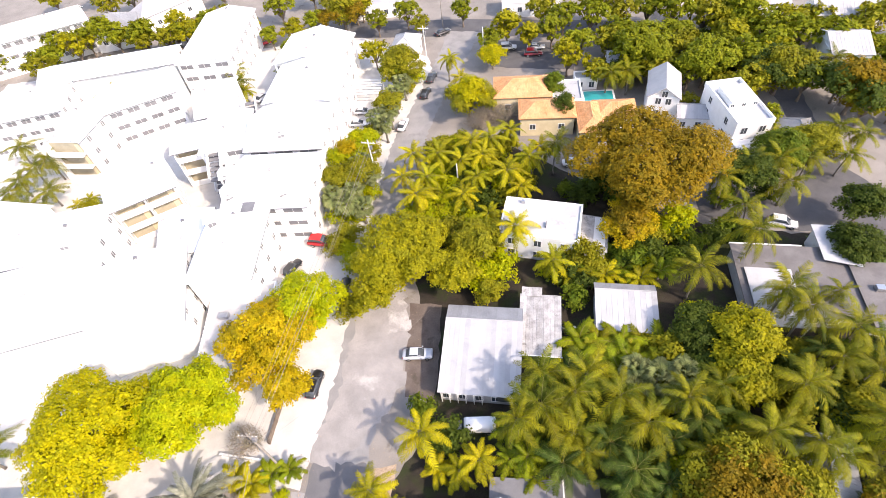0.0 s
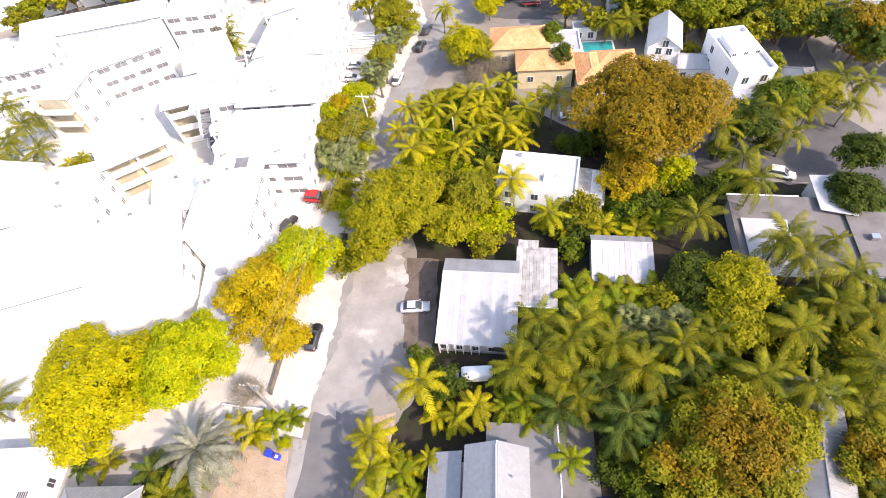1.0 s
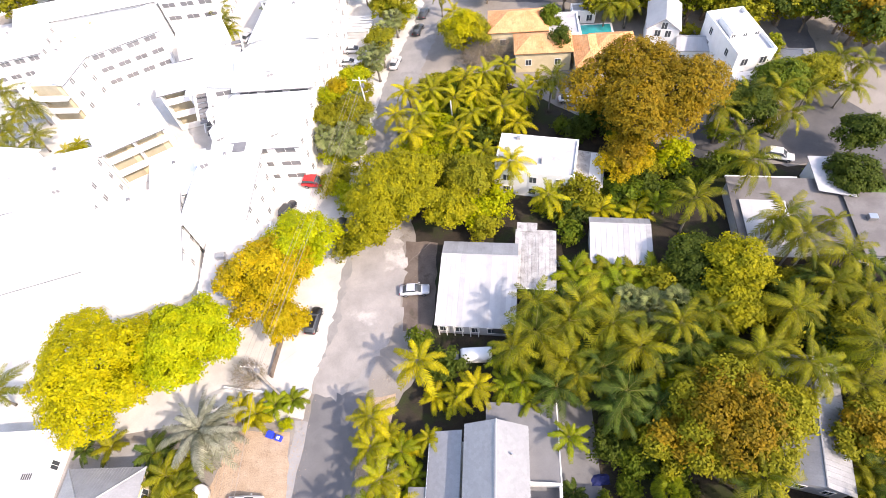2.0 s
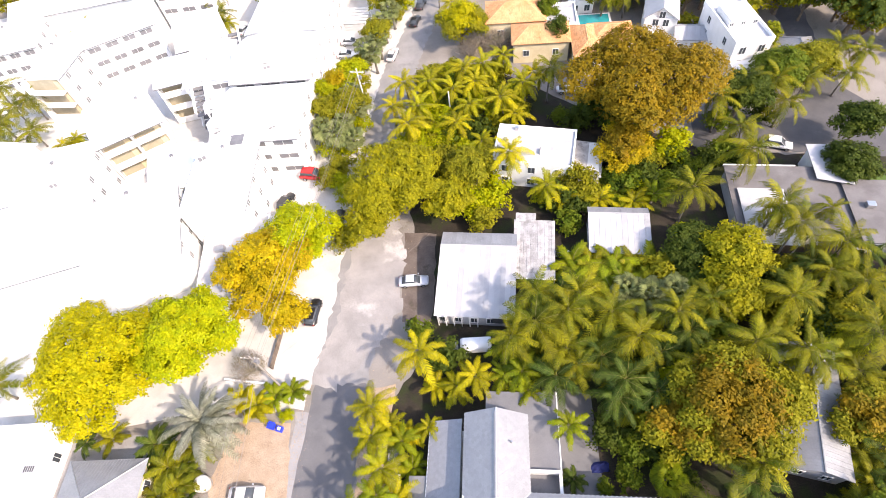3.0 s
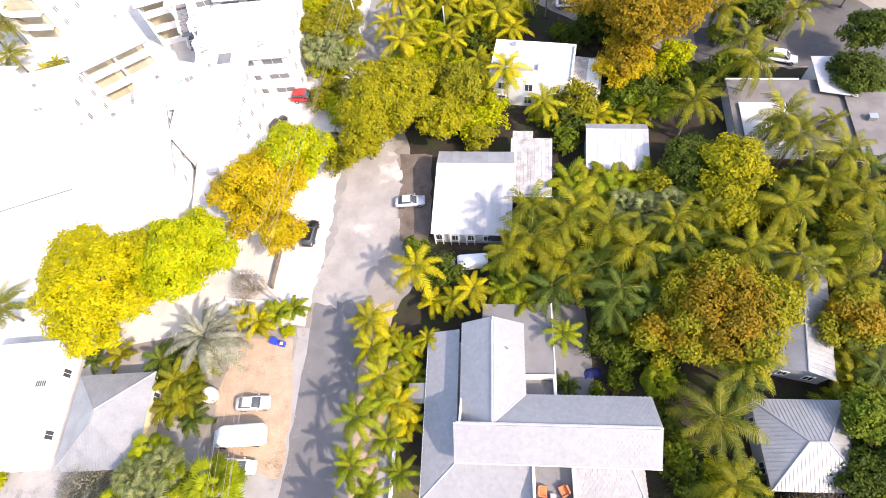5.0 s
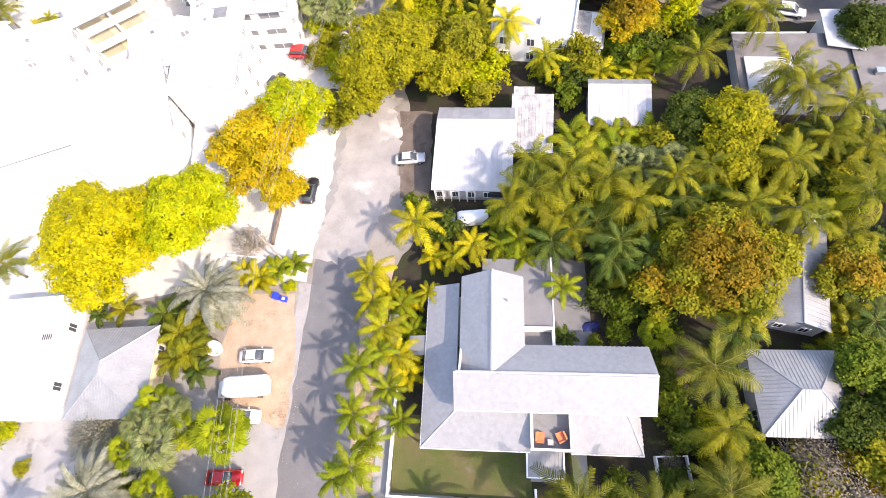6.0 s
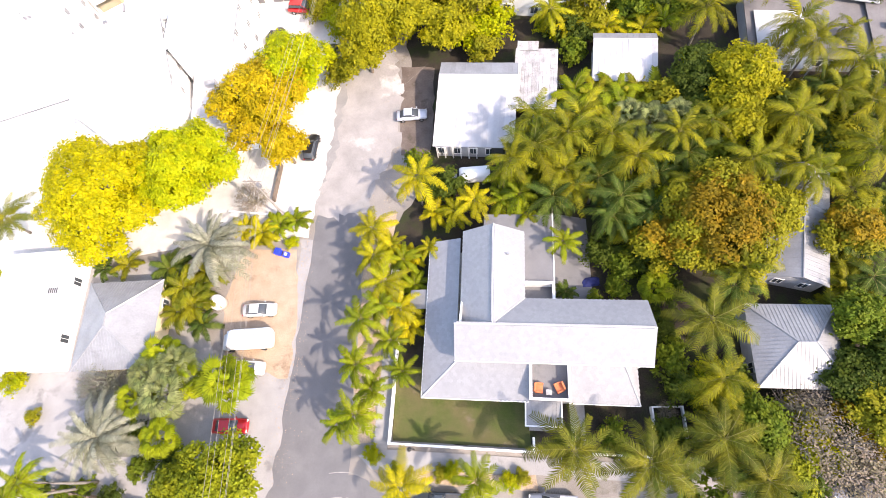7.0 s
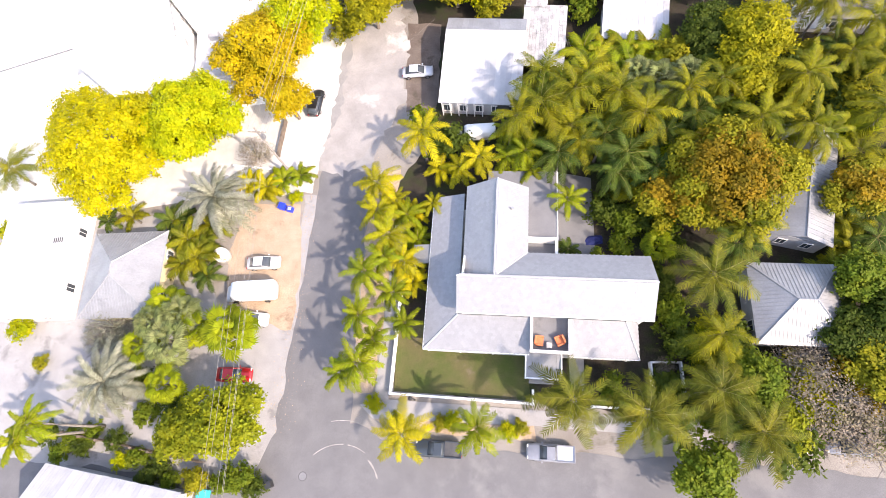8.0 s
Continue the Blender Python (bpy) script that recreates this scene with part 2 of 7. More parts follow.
def panel_slope(parent, a, b, c, mat, width=0.75, name="roof_panel", rib=0.05):
    """A rectangular slope covered by ribbed sheets, each a piece of its own."""
    m, lu, lw = slope_frame(a, b, c)
    count = max(1, round(lu / width))
    w = lu / count
    bm = bmesh.new()
    add_box(bm, 0.004, w - 0.004, 0, lw, 0.0, 0.02)
    add_box(bm, 0.004, 0.05, 0, lw, 0.02, rib)
    add_box(bm, w * 0.5 - 0.03, w * 0.5 + 0.03, 0, lw, 0.02, rib * 0.6)
    me = to_mesh(name, bm, mat)
    for i in range(count):
        inst(name, me, parent, m @ Matrix.Translation((i * w, random.uniform(-0.03, 0.03), 0.002)))


def pane_window(parent, m, w=1.0, h=1.4, mat="white", pane="glass", name="window"):
    """A window on a wall: frame and pane, m has x along the wall and y up, z out."""
    bm = bmesh.new()
    t = 0.09
    for q in ((-w / 2 - t, w / 2 + t, h / 2, h / 2 + t), (-w / 2 - t, w / 2 + t, -h / 2 - t, -h / 2), (-w / 2 - t, -w / 2, -h / 2, h / 2),
              (w / 2, w / 2 + t, -h / 2, h / 2), (-0.025, 0.025, -h / 2, h / 2)):
        add_box(bm, *q, 0.0, 0.07)
    frame_ob = part(name, bm, mat, parent, m=m)
    part("pane", box(-w / 2, w / 2, -h / 2, h / 2, 0.005, 0.03), pane, frame_ob)
    return frame_ob


def wall_m(x, y, z, yaw):
    """Pose of a thing on a wall whose outside looks to yaw (0: to -y)."""
    return pose(x, y, z, 90, 0, yaw)


def railing(parent, p, q, h=1.0, gap=0.5, mat="white", name="railing"):
    """A rail between two points with posts and top and bottom bars, one part."""
    p, q = Vector(p), Vector(q)
    d = q - p
    m = Matrix.Translation(p) @ Matrix.Rotation(math.atan2(d.y, d.x), 4, "Z")
    bm = bmesh.new()
    n = max(1, round(d.length / gap))
    for i in range(n + 1):
        x = d.length * i / n
        add_box(bm, x - 0.025, x + 0.025, -0.025, 0.025, 0, h - 0.06)
    add_box(bm, -0.05, d.length + 0.05, -0.05, 0.05, h - 0.06, h)
    add_box(bm, 0, d.length, -0.03, 0.03, 0.1, 0.15)
    part(name, bm, mat, parent, m=m)


def flat_sheet(name, outline, z, mat, label, th=0.05, kind="structure"):
    """A level sheet of ground with an outline."""
    bm = bmesh.new()
    top = [bm.verts.new((x, y, z)) for x, y in outline]
    low = [bm.verts.new((x, y, z - th)) for x, y in outline]
    bm.faces.new(top)
    bm.faces.new(low[::-1])
    for i in range(len(top)):
        j = (i + 1) % len(top)
        bm.faces.new((top[i], low[i], low[j], top[j]))
    ob = inst(name, to_mesh(name, bm, mat))
    return tagged(ob, label, name.split("_")[0], kind=kind)


def ribbon(points, widths):
    """Outline of a strip round a centre line."""
    lo, hi = [], []
    for i, (x, y) in enumerate(points):
        a, b = points[max(i - 1, 0)], points[min(i + 1, len(points) - 1)]
        d = Vector((b[0] - a[0], b[1] - a[1])).normalized()
        w = widths[i] / 2
        hi.append((x + d.y * w, y - d.x * w))
        lo.append((x - d.y * w, y + d.x * w))
    return hi + lo[::-1]


def ragged(outline, step=1.4, amp=0.28):
    """The outline with more corners, shifted a little, for edges that fade into sand."""
    out = []
    for (x0, y0), (x1, y1) in zip(outline, outline[1:] + outline[:1]):
        n = max(1, int(math.hypot(x1 - x0, y1 - y0) / step))
        for i in range(n):
            t = i / n
            out.append((x0 + (x1 - x0) * t + random.uniform(-amp, amp), y0 + (y1 - y0) * t + random.uniform(-amp, amp)))
    return out


# ---- ground and streets ----
bm = bmesh.new()
bmesh.ops.create_grid(bm, x_segments=40, y_segments=40, size=2500)
ground = inst("ground", to_mesh("ground", bm, "sand"))
tagged(ground, "pale coral sand and dirt ground", "ground", kind="structure")
street = ribbon([(-19.5, -6.5), (-17.4, 7.5), (-15.8, 21.3), (-13.4, 35.9)], [9.5, 8.5, 7.6, 7.4])
flat_sheet("road_main", ragged(street), 0.03, "asphalt", "worn grey asphalt street between palms")
street = ribbon([(-13.4, 35.9), (-11.2, 48.7), (-9.0, 63.9), (-6.6, 82.8), (-3.4, 100.5), (0.5, 111.8), (4.7, 123.2), (8.9, 134.6), (13.0, 146.6)],
                [7.4, 7.4, 7.2, 7, 6.8, 6.6, 6.6, 7.5, 9])
flat_sheet("road_north", ragged(street, 0.8, 0.35), 0.033, "asphalt_pale", "sandy worn asphalt street, paler in colour for sunlight and wear")
flat_sheet("road_cross", ragged([(-61.8, -9.4), (-24.2, -13.4), (88.9, -31.2), (88.8, -17.3), (33.3, -5.3), (-8.6, -0.1), (-13.0, 2.7), (-22.0, 3.0), (-25.6, -3.0), (-62.1, 2.7)]), 0.026, "asphalt", "worn grey asphalt cross street")
flat_sheet("road_far", [(-18.5, 150.6), (14.8, 143.6), (61.3, 130.7), (62.1, 139.6), (14.9, 153.2), (-18.7, 160.5)], 0.026, "asphalt_old", "grey asphalt street in the distance")
flat_sheet("road_east", ragged([(47.0, 71.7), (62.9, 65.2), (92.9, 57.1), (95.9, 62.7), (79.5, 69.5), (75.7, 80.0), (82.2, 112.1), (76.5, 114.1), (72.2, 86.5), (67.9, 77.4), (59.9, 74.6), (48.1, 77.9)]), 0.026, "asphalt_old", "grey asphalt side street with a bend")
flat_sheet("lot_far", ragged([(17.7, 127.1), (37.0, 121.5), (41.6, 132.7), (20.1, 139.9)]), 0.02, "asphalt_old", "asphalt parking lot in the distance")
flat_sheet("lot_hotel", ragged([(-113.2, 32.4), (-48.7, 33.1), (-34.4, 33.8), (-18.4, 32.9), (-14.4, 45.7), (-12.5, 56.5), (-10.5, 70.6), (-8.2, 85.0), (-5.0, 101.7), (-0.9, 113.0), (3.9, 124.2), (2.8, 135.4), (-16.4, 151.7), (-115.3, 148.3)]), 0.012, "lot", "white coral paving round the hotel")
flat_sheet("apron", ragged([(-18.2, 36), (-16.6, 41), (-14.4, 46), (-12.4, 57.5), (-8.6, 63.5), (-4.8, 63), (-3.8, 55.5), (-5.2, 45.4), (-8.2, 41), (-10.6, 38), (-14.5, 35)], 0.7, 0.5), 0.036, "pale_sand", "pale sandy verge beside the street")
flat_sheet("lot_west", ragged([(-60.0, -4.6), (-26.1, -3.6), (-19.5, 2.5), (-17.6, 13.5), (-16.2, 21.3), (-15.2, 31.7), (-19.5, 32.9), (-20.5, 25.5), (-29.8, 14.8), (-32.1, 22.0), (-35.5, 31.7), (-63.9, 33.1)]), 0.008, "concrete", "pale concrete and gravel yard")
flat_sheet("driveway_gravel", ragged([(-29.3, 16.8), (-20.8, 14.0), (-19.7, 24.4), (-20.0, 31.4), (-27.3, 32.2), (-30.1, 25.0)]), 0.02, "drive", "orange gravel parking strip")
# the dark soil colour carries the shade below the palms
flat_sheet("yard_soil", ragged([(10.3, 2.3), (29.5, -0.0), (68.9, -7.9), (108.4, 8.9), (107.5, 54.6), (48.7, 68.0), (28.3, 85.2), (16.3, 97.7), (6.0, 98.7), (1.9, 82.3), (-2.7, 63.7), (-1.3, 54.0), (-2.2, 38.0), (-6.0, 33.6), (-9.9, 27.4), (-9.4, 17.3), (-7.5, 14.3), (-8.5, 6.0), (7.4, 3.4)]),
           0.009, "soil", "soil and leaf litter under the palms, shade put into its dark colour")
flat_sheet("yard_silver_car", ragged([(-4.9, 43.9), (-0.6, 43.0), (1.4, 58.7), (-3.6, 59.5)]), 0.022, "dirt", "brown dirt driveway")
flat_sheet("lawn_front", [(-7.2, 14.3), (-8.3, 5.7), (7.4, 3.3), (7.7, 8.6), (-2.8, 13.3)], 0.02, "lawn", "worn front lawn with bare brown patches")
# dark soil sheet stands in for the trees' shade on this yard
flat_sheet("lawn_side", ragged([(13.2, 3.0), (26.7, 1.5), (28.5, 21.7), (12.0, 23.2)]), 0.02, "soil", "bare yard beside the house, coloured dark to stand for tree shade")
flat_sheet("lawn_east", [(61.4, 64.6), (71.2, 59.5), (72.5, 56.7), (61.9, 60.0)], 0.02, "grass", "strip of green lawn")
flat_sheet("garden_path", [(12.4, 7.7), (14.1, 7.5), (13.4, 2.6), (11.9, 2.7)], 0.03, "concrete", "pale concrete garden path")
flat_sheet("patio_north", [(12.1, 19.2), (17.4, 18.3), (18.8, 30.3), (13.0, 32.3)], 0.03, "membrane", "grey paved patio behind the house")
flat_sheet("pavement_south", [(-12.4, 4.5), (-9.1, 4.8), (7.4, 2.3), (29.5, -0.9), (29.5, -2.9), (7.4, 0.6), (-8.6, 2.6), (-10.9, 2.8)], 0.12, "concrete", "pale concrete pavement", 0.12)
flat_sheet("pavement_west", [(-10.7, 4.8), (-9.0, 4.8), (-7.4, 14.3), (-5.6, 26.3), (-7.2, 26.7), (-9.1, 14.3)], 0.121, "concrete", "pale concrete pavement along the street", 0.12)
flat_sheet("verge_west", ragged([(-10.7, 5.5), (-9.3, 14.3), (-7.4, 26.5), (-6.2, 34.6), (-9.2, 34.7), (-11.1, 26.4), (-12.6, 14.4), (-12.7, 5.5)]), 0.05, "drive", "dry planted verge under the palms", 0.05)
flat_sheet("verge_south", ragged([(-10.9, 2.8), (-8.6, 2.6), (7.4, 0.6), (7.4, -0.8), (-8.2, 1.1)]), 0.06, "drive", "dry planted verge", 0.06)

# worn white arc and turning marks on the crossing, manhole lid
marks = thing("road_marking", "worn white tyre arc on the asphalt", "marking", at=(-15.1, -4.6, 0.034))
for r, a0, a1, w in ((4.9, 50, 76, 0.07), (4.9, 82, 126, 0.06), (4.6, 12, 40, 0.12), (7.5, 70, 96, 0.05)):
    vs, fs = [], []
    for i in range(15):
        a = radians(a0 + (a1 - a0) * i / 14)
        ww = w * random.uniform(0.4, 1.1)
        for rr in (r - ww, r + ww):
            vs += [(rr * math.cos(a), rr * math.sin(a), 0), (rr * math.cos(a), rr * math.sin(a), 0.004)]
    for i in range(14):
        k = 4 * i
        fs += [(k + 1, k + 3, k + 7, k + 5), (k, k + 4, k + 6, k + 2), (k, k + 1, k + 5, k + 4), (k + 2, k + 6, k + 7, k + 3)]
    inst("arc", mesh_data("arc", vs, fs, "pale_sand"), marks)
vs, fs = tube([(0, 0, 0), (0, 0, 0.012)], [0.42, 0.42], 20)
man = thing("manhole_cover", "round grey iron manhole cover in the asphalt", "manhole", at=(-19.2, -2.8, 0.03))
inst("lid", mesh_data("lid", vs, fs, "membrane"), man)
vs, fs = tube([(0, 0, 0), (0, 0, 0.008)], [0.52, 0.52], 20)
inst("ring", mesh_data("ring", vs, fs, "asphalt_old"), man)

# ---- the silver-roofed house ----
HX, HY, HYAW = 0.8, 16.5, -8.2
house = thing("house", "large two-storey white house with silver shingle roofs", "house", at=(HX, HY, 0), yaw=HYAW)


def shingle_mesh(w, l):
    bm = bmesh.new()
    pts = [(0.012, 0, 0.05), (w / 2, -l * 0.32, 0.06), (w - 0.012, 0, 0.05), (w - 0.025, l, 0.006), (0.025, l, 0.006)]
    add_slab(bm, pts, 0.02)
    return bm


def shingle_slope(parent, pts, name, singles=0, w=0.48, l=0.36):
    """A slope deck with overlapping pointed metal shingles, clipped to the outline pts (a, b along the eave first)."""
    a, b = Vector(pts[0]), Vector(pts[1])
    n = (b - a).cross(Vector(pts[2]) - a).normalized()
    u = (b - a).normalized()
    v = n.cross(u)
    poly = [((Vector(p) - a).dot(u), (Vector(p) - a).dot(v)) for p in pts]
    deck = part(name, slab(pts, 0.14), "shingle", parent)
    m = Matrix(((u.x, v.x, n.x, a.x), (u.y, v.y, n.y, a.y), (u.z, v.z, n.z, a.z), (0, 0, 0, 1)))

    def inside(x, y):
        hit = False
        for i in range(len(poly)):
            (x1, y1), (x2, y2) = poly[i], poly[i - 1]
            if (y1 > y) != (y2 > y) and x < (x2 - x1) * (y - y1) / (y2 - y1) + x1:
                hit = not hit
        return hit

    xs, ys = [p[0] for p in poly], [p[1] for p in poly]
    cells = []
    row, y = 0, min(ys) + 0.12
    while y < max(ys) - 0.1:
        x = min(xs) + (w / 2 if row % 2 else 0)
        while x < max(xs):
            if inside(x + 0.04, y + l * 0.6) and inside(x + w - 0.04, y + l * 0.6) and inside(x + w / 2, y - 0.04):
                cells.append((x, y))
            x += w
        y += l
        row += 1
    me = to_mesh("shingle", shingle_mesh(w, l * 1.25), "shingle")
    for x, y in cells[:singles]:
        inst("shingle", me, deck, m @ Matrix.Translation((x, y, 0.0)) @ Matrix.Rotation(random.uniform(-0.01, 0.01), 4, "X"))
    base = [Vector(q.co) for q in me.vertices]
    faces = [tuple(f.vertices) for f in me.polygons]
    vs, fs = [], []
    for x, y in cells[singles:]:
        k = len(vs)
        t = random.uniform(0, 0.008)
        vs += [m @ (q + Vector((x, y, t))) for q in base]
        fs += [tuple(i + k for i in f) for f in faces]
    if vs:
        tagged(inst("shingle_field", mesh_data("shingle_field", vs, fs, "shingle"), deck), kind="stuff")
    return deck


def bar(parent, p, q, name="ridge_cap", r=0.09, mat="white_roof"):
    vs, fs = tube([p, q], [r, r], 6)
    inst(name, mesh_data(name, vs, fs, mat), parent)


part("wall", box(0.4, 20.4, -3.1, 3.2, 0, 6.15), "white", house, "white clapboard wall of the long wing")
part("wall", box(0.7, 7.2, 3.2, 11.4, 0, 6.15), "white", house, "white clapboard wall of the short wing")
part("wall", box(2.9, 10.9, 11.41, 15.0, 0, 3.4), "white", house)
part("wall", box(7.21, 10.9, 6.3, 11.4, 0, 3.4), "white", house)
for x, z in ((0.4, 6.15), (20.15, 6.15)):
    bm = bmesh.new()
    add_slab(bm, [(x + 0.2, -3.3, z), (x + 0.2, 3.3, z), (x + 0.2, 0, z + 2.3)], 0.2)
    part("gable", bm, "white", house)
bm = bmesh.new()
add_slab(bm, [(7.1, 11.4, 6.15), (0.8, 11.4, 6.15), (3.95, 11.4, 8.35)], 0.2)
part("gable", bm, "white", house)
shingle_slope(house, [(-0.1, -3.55, 6.15), (20.9, -3.55, 6.15), (20.9, 0, 8.6), (-0.1, 0, 8.6)], "roof_south", 300)
shingle_slope(house, [(20.9, 3.6, 6.15), (7.55, 3.6, 6.15), (4.0, 0.01, 8.6), (20.9, 0.01, 8.6)], "roof_north")
shingle_slope(house, [(0.35, 11.75, 6.2), (0.35, 0.02, 6.2), (3.98, 0.02, 8.6), (3.98, 11.75, 8.6)], "roof_west")
shingle_slope(house, [(7.6, 3.62, 6.17), (7.6, 11.75, 6.17), (4.02, 11.75, 8.6), (4.02, 0.05, 8.6)], "roof_east")
for p, q in (((-0.1, 0, 8.63), (20.9, 0, 8.63)), ((4, 0, 8.63), (4, 11.75, 8.63)), ((4, 0.05, 8.62), (7.58, 3.62, 6.2))):
    bar(house, p, q)
# porch roofs round the west and south sides
PW, PS, PE = -3.95, -7.35, 19.9
shingle_slope(house, [(PW, 11.5, 3.2), (PW, PS, 3.2), (-0.05, -3.45, 4.7), (-0.05, 11.5, 4.7)], "porch_roof_west")
shingle_slope(house, [(PW, PS, 3.2), (8.1, PS, 3.2), (8.1, -3.45, 4.7), (-0.05, -3.45, 4.7)], "porch_roof_south")
shingle_slope(house, [(12.35, PS, 3.2), (PE, PS, 3.2), (18.3, -3.45, 4.7), (12.35, -3.45, 4.7)], "porch_roof_south")
shingle_slope(house, [(PE, PS, 3.2), (PE, -3.2, 3.2), (18.3, -3.2, 4.7), (18.3, -3.45, 4.7)], "porch_roof_east")
bar(house, (PW, PS, 3.22), (-0.05, -3.45, 4.72), "hip_cap")
bar(house, (PE, PS, 3.22), (18.3, -3.45, 4.72), "hip_cap")
for p, q in (((PW, 11.5, 3.16), (PW, PS, 3.16)), ((PW, PS, 3.16), (8, PS, 3.16)), ((12.4, PS, 3.16), (PE, PS, 3.16)), ((-0.1, -3.58, 6.1), (20.9, -3.58, 6.1))):
    bar(house, p, q, "gutter", 0.07, "white")
for i in range(7):
    for x, y in ((PW + 0.3 + i * 3.8, PS + 0.3), (PW + 0.3, PS + 3.2 + i * 2.5)):
        if x < PE and not 8 < x < 12.4:
            part("porch_post", box(x - 0.09, x + 0.09, y - 0.09, y + 0.09, 0.0, 3.15), "white", house)
part("porch_floor", box(-3.7, 19.6, -7.1, -3.15, 0, 0.45), "weathered", house)
part("porch_floor", box(-3.7, 0.35, -3.14, 11.2, 0, 0.45), "weathered", house)
# balcony with its rail, set into the porch roof
part("balcony_floor", box(8.1, 12.35, PS + 0.3, -3.15, 3.6, 3.75), "membrane", house, "grey balcony floor")
part("balcony_wall", box(8.1, 8.24, PS + 0.3, -3.55, 3.76, 4.9), "white", house)
part("balcony_wall", box(12.21, 12.35, PS + 0.3, -3.55, 3.76, 4.9), "white", house)
part("balcony_wall", box(8.1, 12.35, PS + 0.16, PS + 0.29, 3.6, 4.75), "white", house)
part("balcony_cap", box(8.0, 12.45, PS + 0.1, PS + 0.36, 4.755, 4.86, 0.02), "white", house)
part("balcony_cap", box(8.02, 8.32, PS + 0.37, -3.5, 4.905, 4.97, 0.02), "white", house)
part("balcony_cap", box(12.13, 12.43, PS + 0.37, -3.5, 4.905, 4.97, 0.02), "white", house)
pane_window(house, wall_m(10.2, -3.11, 4.85, 0), 1.6, 1.8)
for x in (2.4, 5.6, 14.6, 17.8):
    pane_window(house, wall_m(x, -3.11, 5.4, 0), 1.0, 1.1)
    pane_window(house, wall_m(x, -3.11, 2.0, 0), 1.0, 1.6)
for x in (8.8, 12, 15.2, 18.4):
    pane_window(house, wall_m(x, 3.21, 4.9, 180), 1.0, 1.3)
for y in (4.6, 8.6):
    pane_window(house, wall_m(7.21, y, 5.0, 90), 0.9, 1.2)
for z in (2.0, 4.9):
    pane_window(house, wall_m(20.41, 0.5, z, 90), 1.0, 1.4)
# entry roof of grey sheets
panel_slope(house, (7.75, -9.75, 2.75), (11.5, -9.75, 2.75), (7.75, -7.1, 3.1), "metal_roof", 0.47)
part("entry_rim", box(7.6, 7.75, -9.75, -7.1, 2.7, 3.15), "white", house)
part("entry_rim", box(11.5, 11.65, -9.75, -7.1, 2.7, 3.15), "white", house)
part("entry_beam", box(7.6, 11.65, -9.9, -9.76, 2.55, 2.8), "white", house)
for x in (7.8, 11.35):
    part("porch_post", box(x, x + 0.14, -9.7, -9.55, 0, 2.7), "white", house)
part("step", box(8.2, 11.0, -10.2, -9.9, 0, 0.18), "concrete", house)
part("step", box(8.2, 11.0, -9.89, -7.2, 0, 0.36), "concrete", house)
# flat back roof and the small terrace
part("flat_roof", box(2.7, 11.1, 11.76, 15.2, 3.42, 3.6), "membrane", house, "grey flat roof membrane")
part("flat_roof", box(7.62, 11.1, 6.25, 11.755, 3.42, 3.6), "membrane", house, "grey flat roof membrane")
part("terrace_floor", box(7.25, 11.0, 3.3, 6.2, 2.5, 2.62), "membrane", house)
part("terrace_wall", box(7.25, 11.1, 6.05, 6.24, 2.62, 4.1), "white", house)
part("terrace_cap", box(7.3, 11.2, 5.98, 6.3, 4.105, 4.18), "white", house)
part("terrace_wall", box(10.95, 11.12, 3.6, 6.04, 2.0, 3.9), "white", house)
part("terrace_cap", box(10.88, 11.2, 3.6, 5.97, 3.905, 3.97), "white", house)
part("roof_edge", box(11.105, 11.25, 6.35, 15.3, 3.3, 3.66), "white", house)
part("side_roof", slab([(-6.1, 3.0, 2.6), (-4.0, 3.0, 3.0), (-4.0, 5.4, 3.0), (-6.1, 5.4, 2.6)], 0.1), "metal_roof", house)
for x, y in ((-6.0, 3.1), (-6.0, 5.3)):
    part("porch_post", box(x - 0.05, x + 0.05, y - 0.05, y + 0.05, 0, 2.55), "white", house)
bm = box(5.6, 5.75, 8.2, 8.35, 7.6, 8.15)
part("vent_pipe", bm, "chrome", house)


def armchair(x, y, z, yaw):
    c = thing("armchair", "orange cushioned armchair on the grey balcony", "chair", "balcony chairs", (x, y, z), yaw)
    part("seat", box(-0.42, 0.42, -0.42, 0.4, 0.2, 0.45, 0.05), "orange_chair", c)
    part("backrest", box(-0.45, 0.45, 0.36, 0.56, 0.2, 0.95, 0.06), "orange_chair", c)
    for s in (-1, 1):
        part("armrest", box(s * 0.47 - 0.09, s * 0.47 + 0.09, -0.42, 0.4, 0.15, 0.62, 0.04), "orange_chair", c)
    for px in (-0.45, 0.45):
        for py in (-0.36, 0.45):
            part("leg", box(px - 0.03, px + 0.03, py - 0.03, py + 0.03, 0, 0.2), "fence_timber", c)


def on_house(u, v, z=0):
    p = house.matrix_basis @ Vector((u, v, z))
    return p.x, p.y, p.z


armchair(*on_house(9.1, -5.9, 3.75), HYAW + 85)
armchair(*on_house(11.25, -5.8, 3.75), HYAW - 65)
tb = thing("side_table", "small low grey table between the armchairs", "table", at=on_house(10.15, -6.35, 3.75), yaw=HYAW)
part("tabletop", box(-0.3, 0.3, -0.3, 0.3, 0.4, 0.45, 0.01), "weathered", tb)
for px in (-0.25, 0.25):
    for py in (-0.25, 0.25):
        part("leg", box(px - 0.025, px + 0.025, py - 0.025, py + 0.025, 0, 0.4), "weathered", tb)


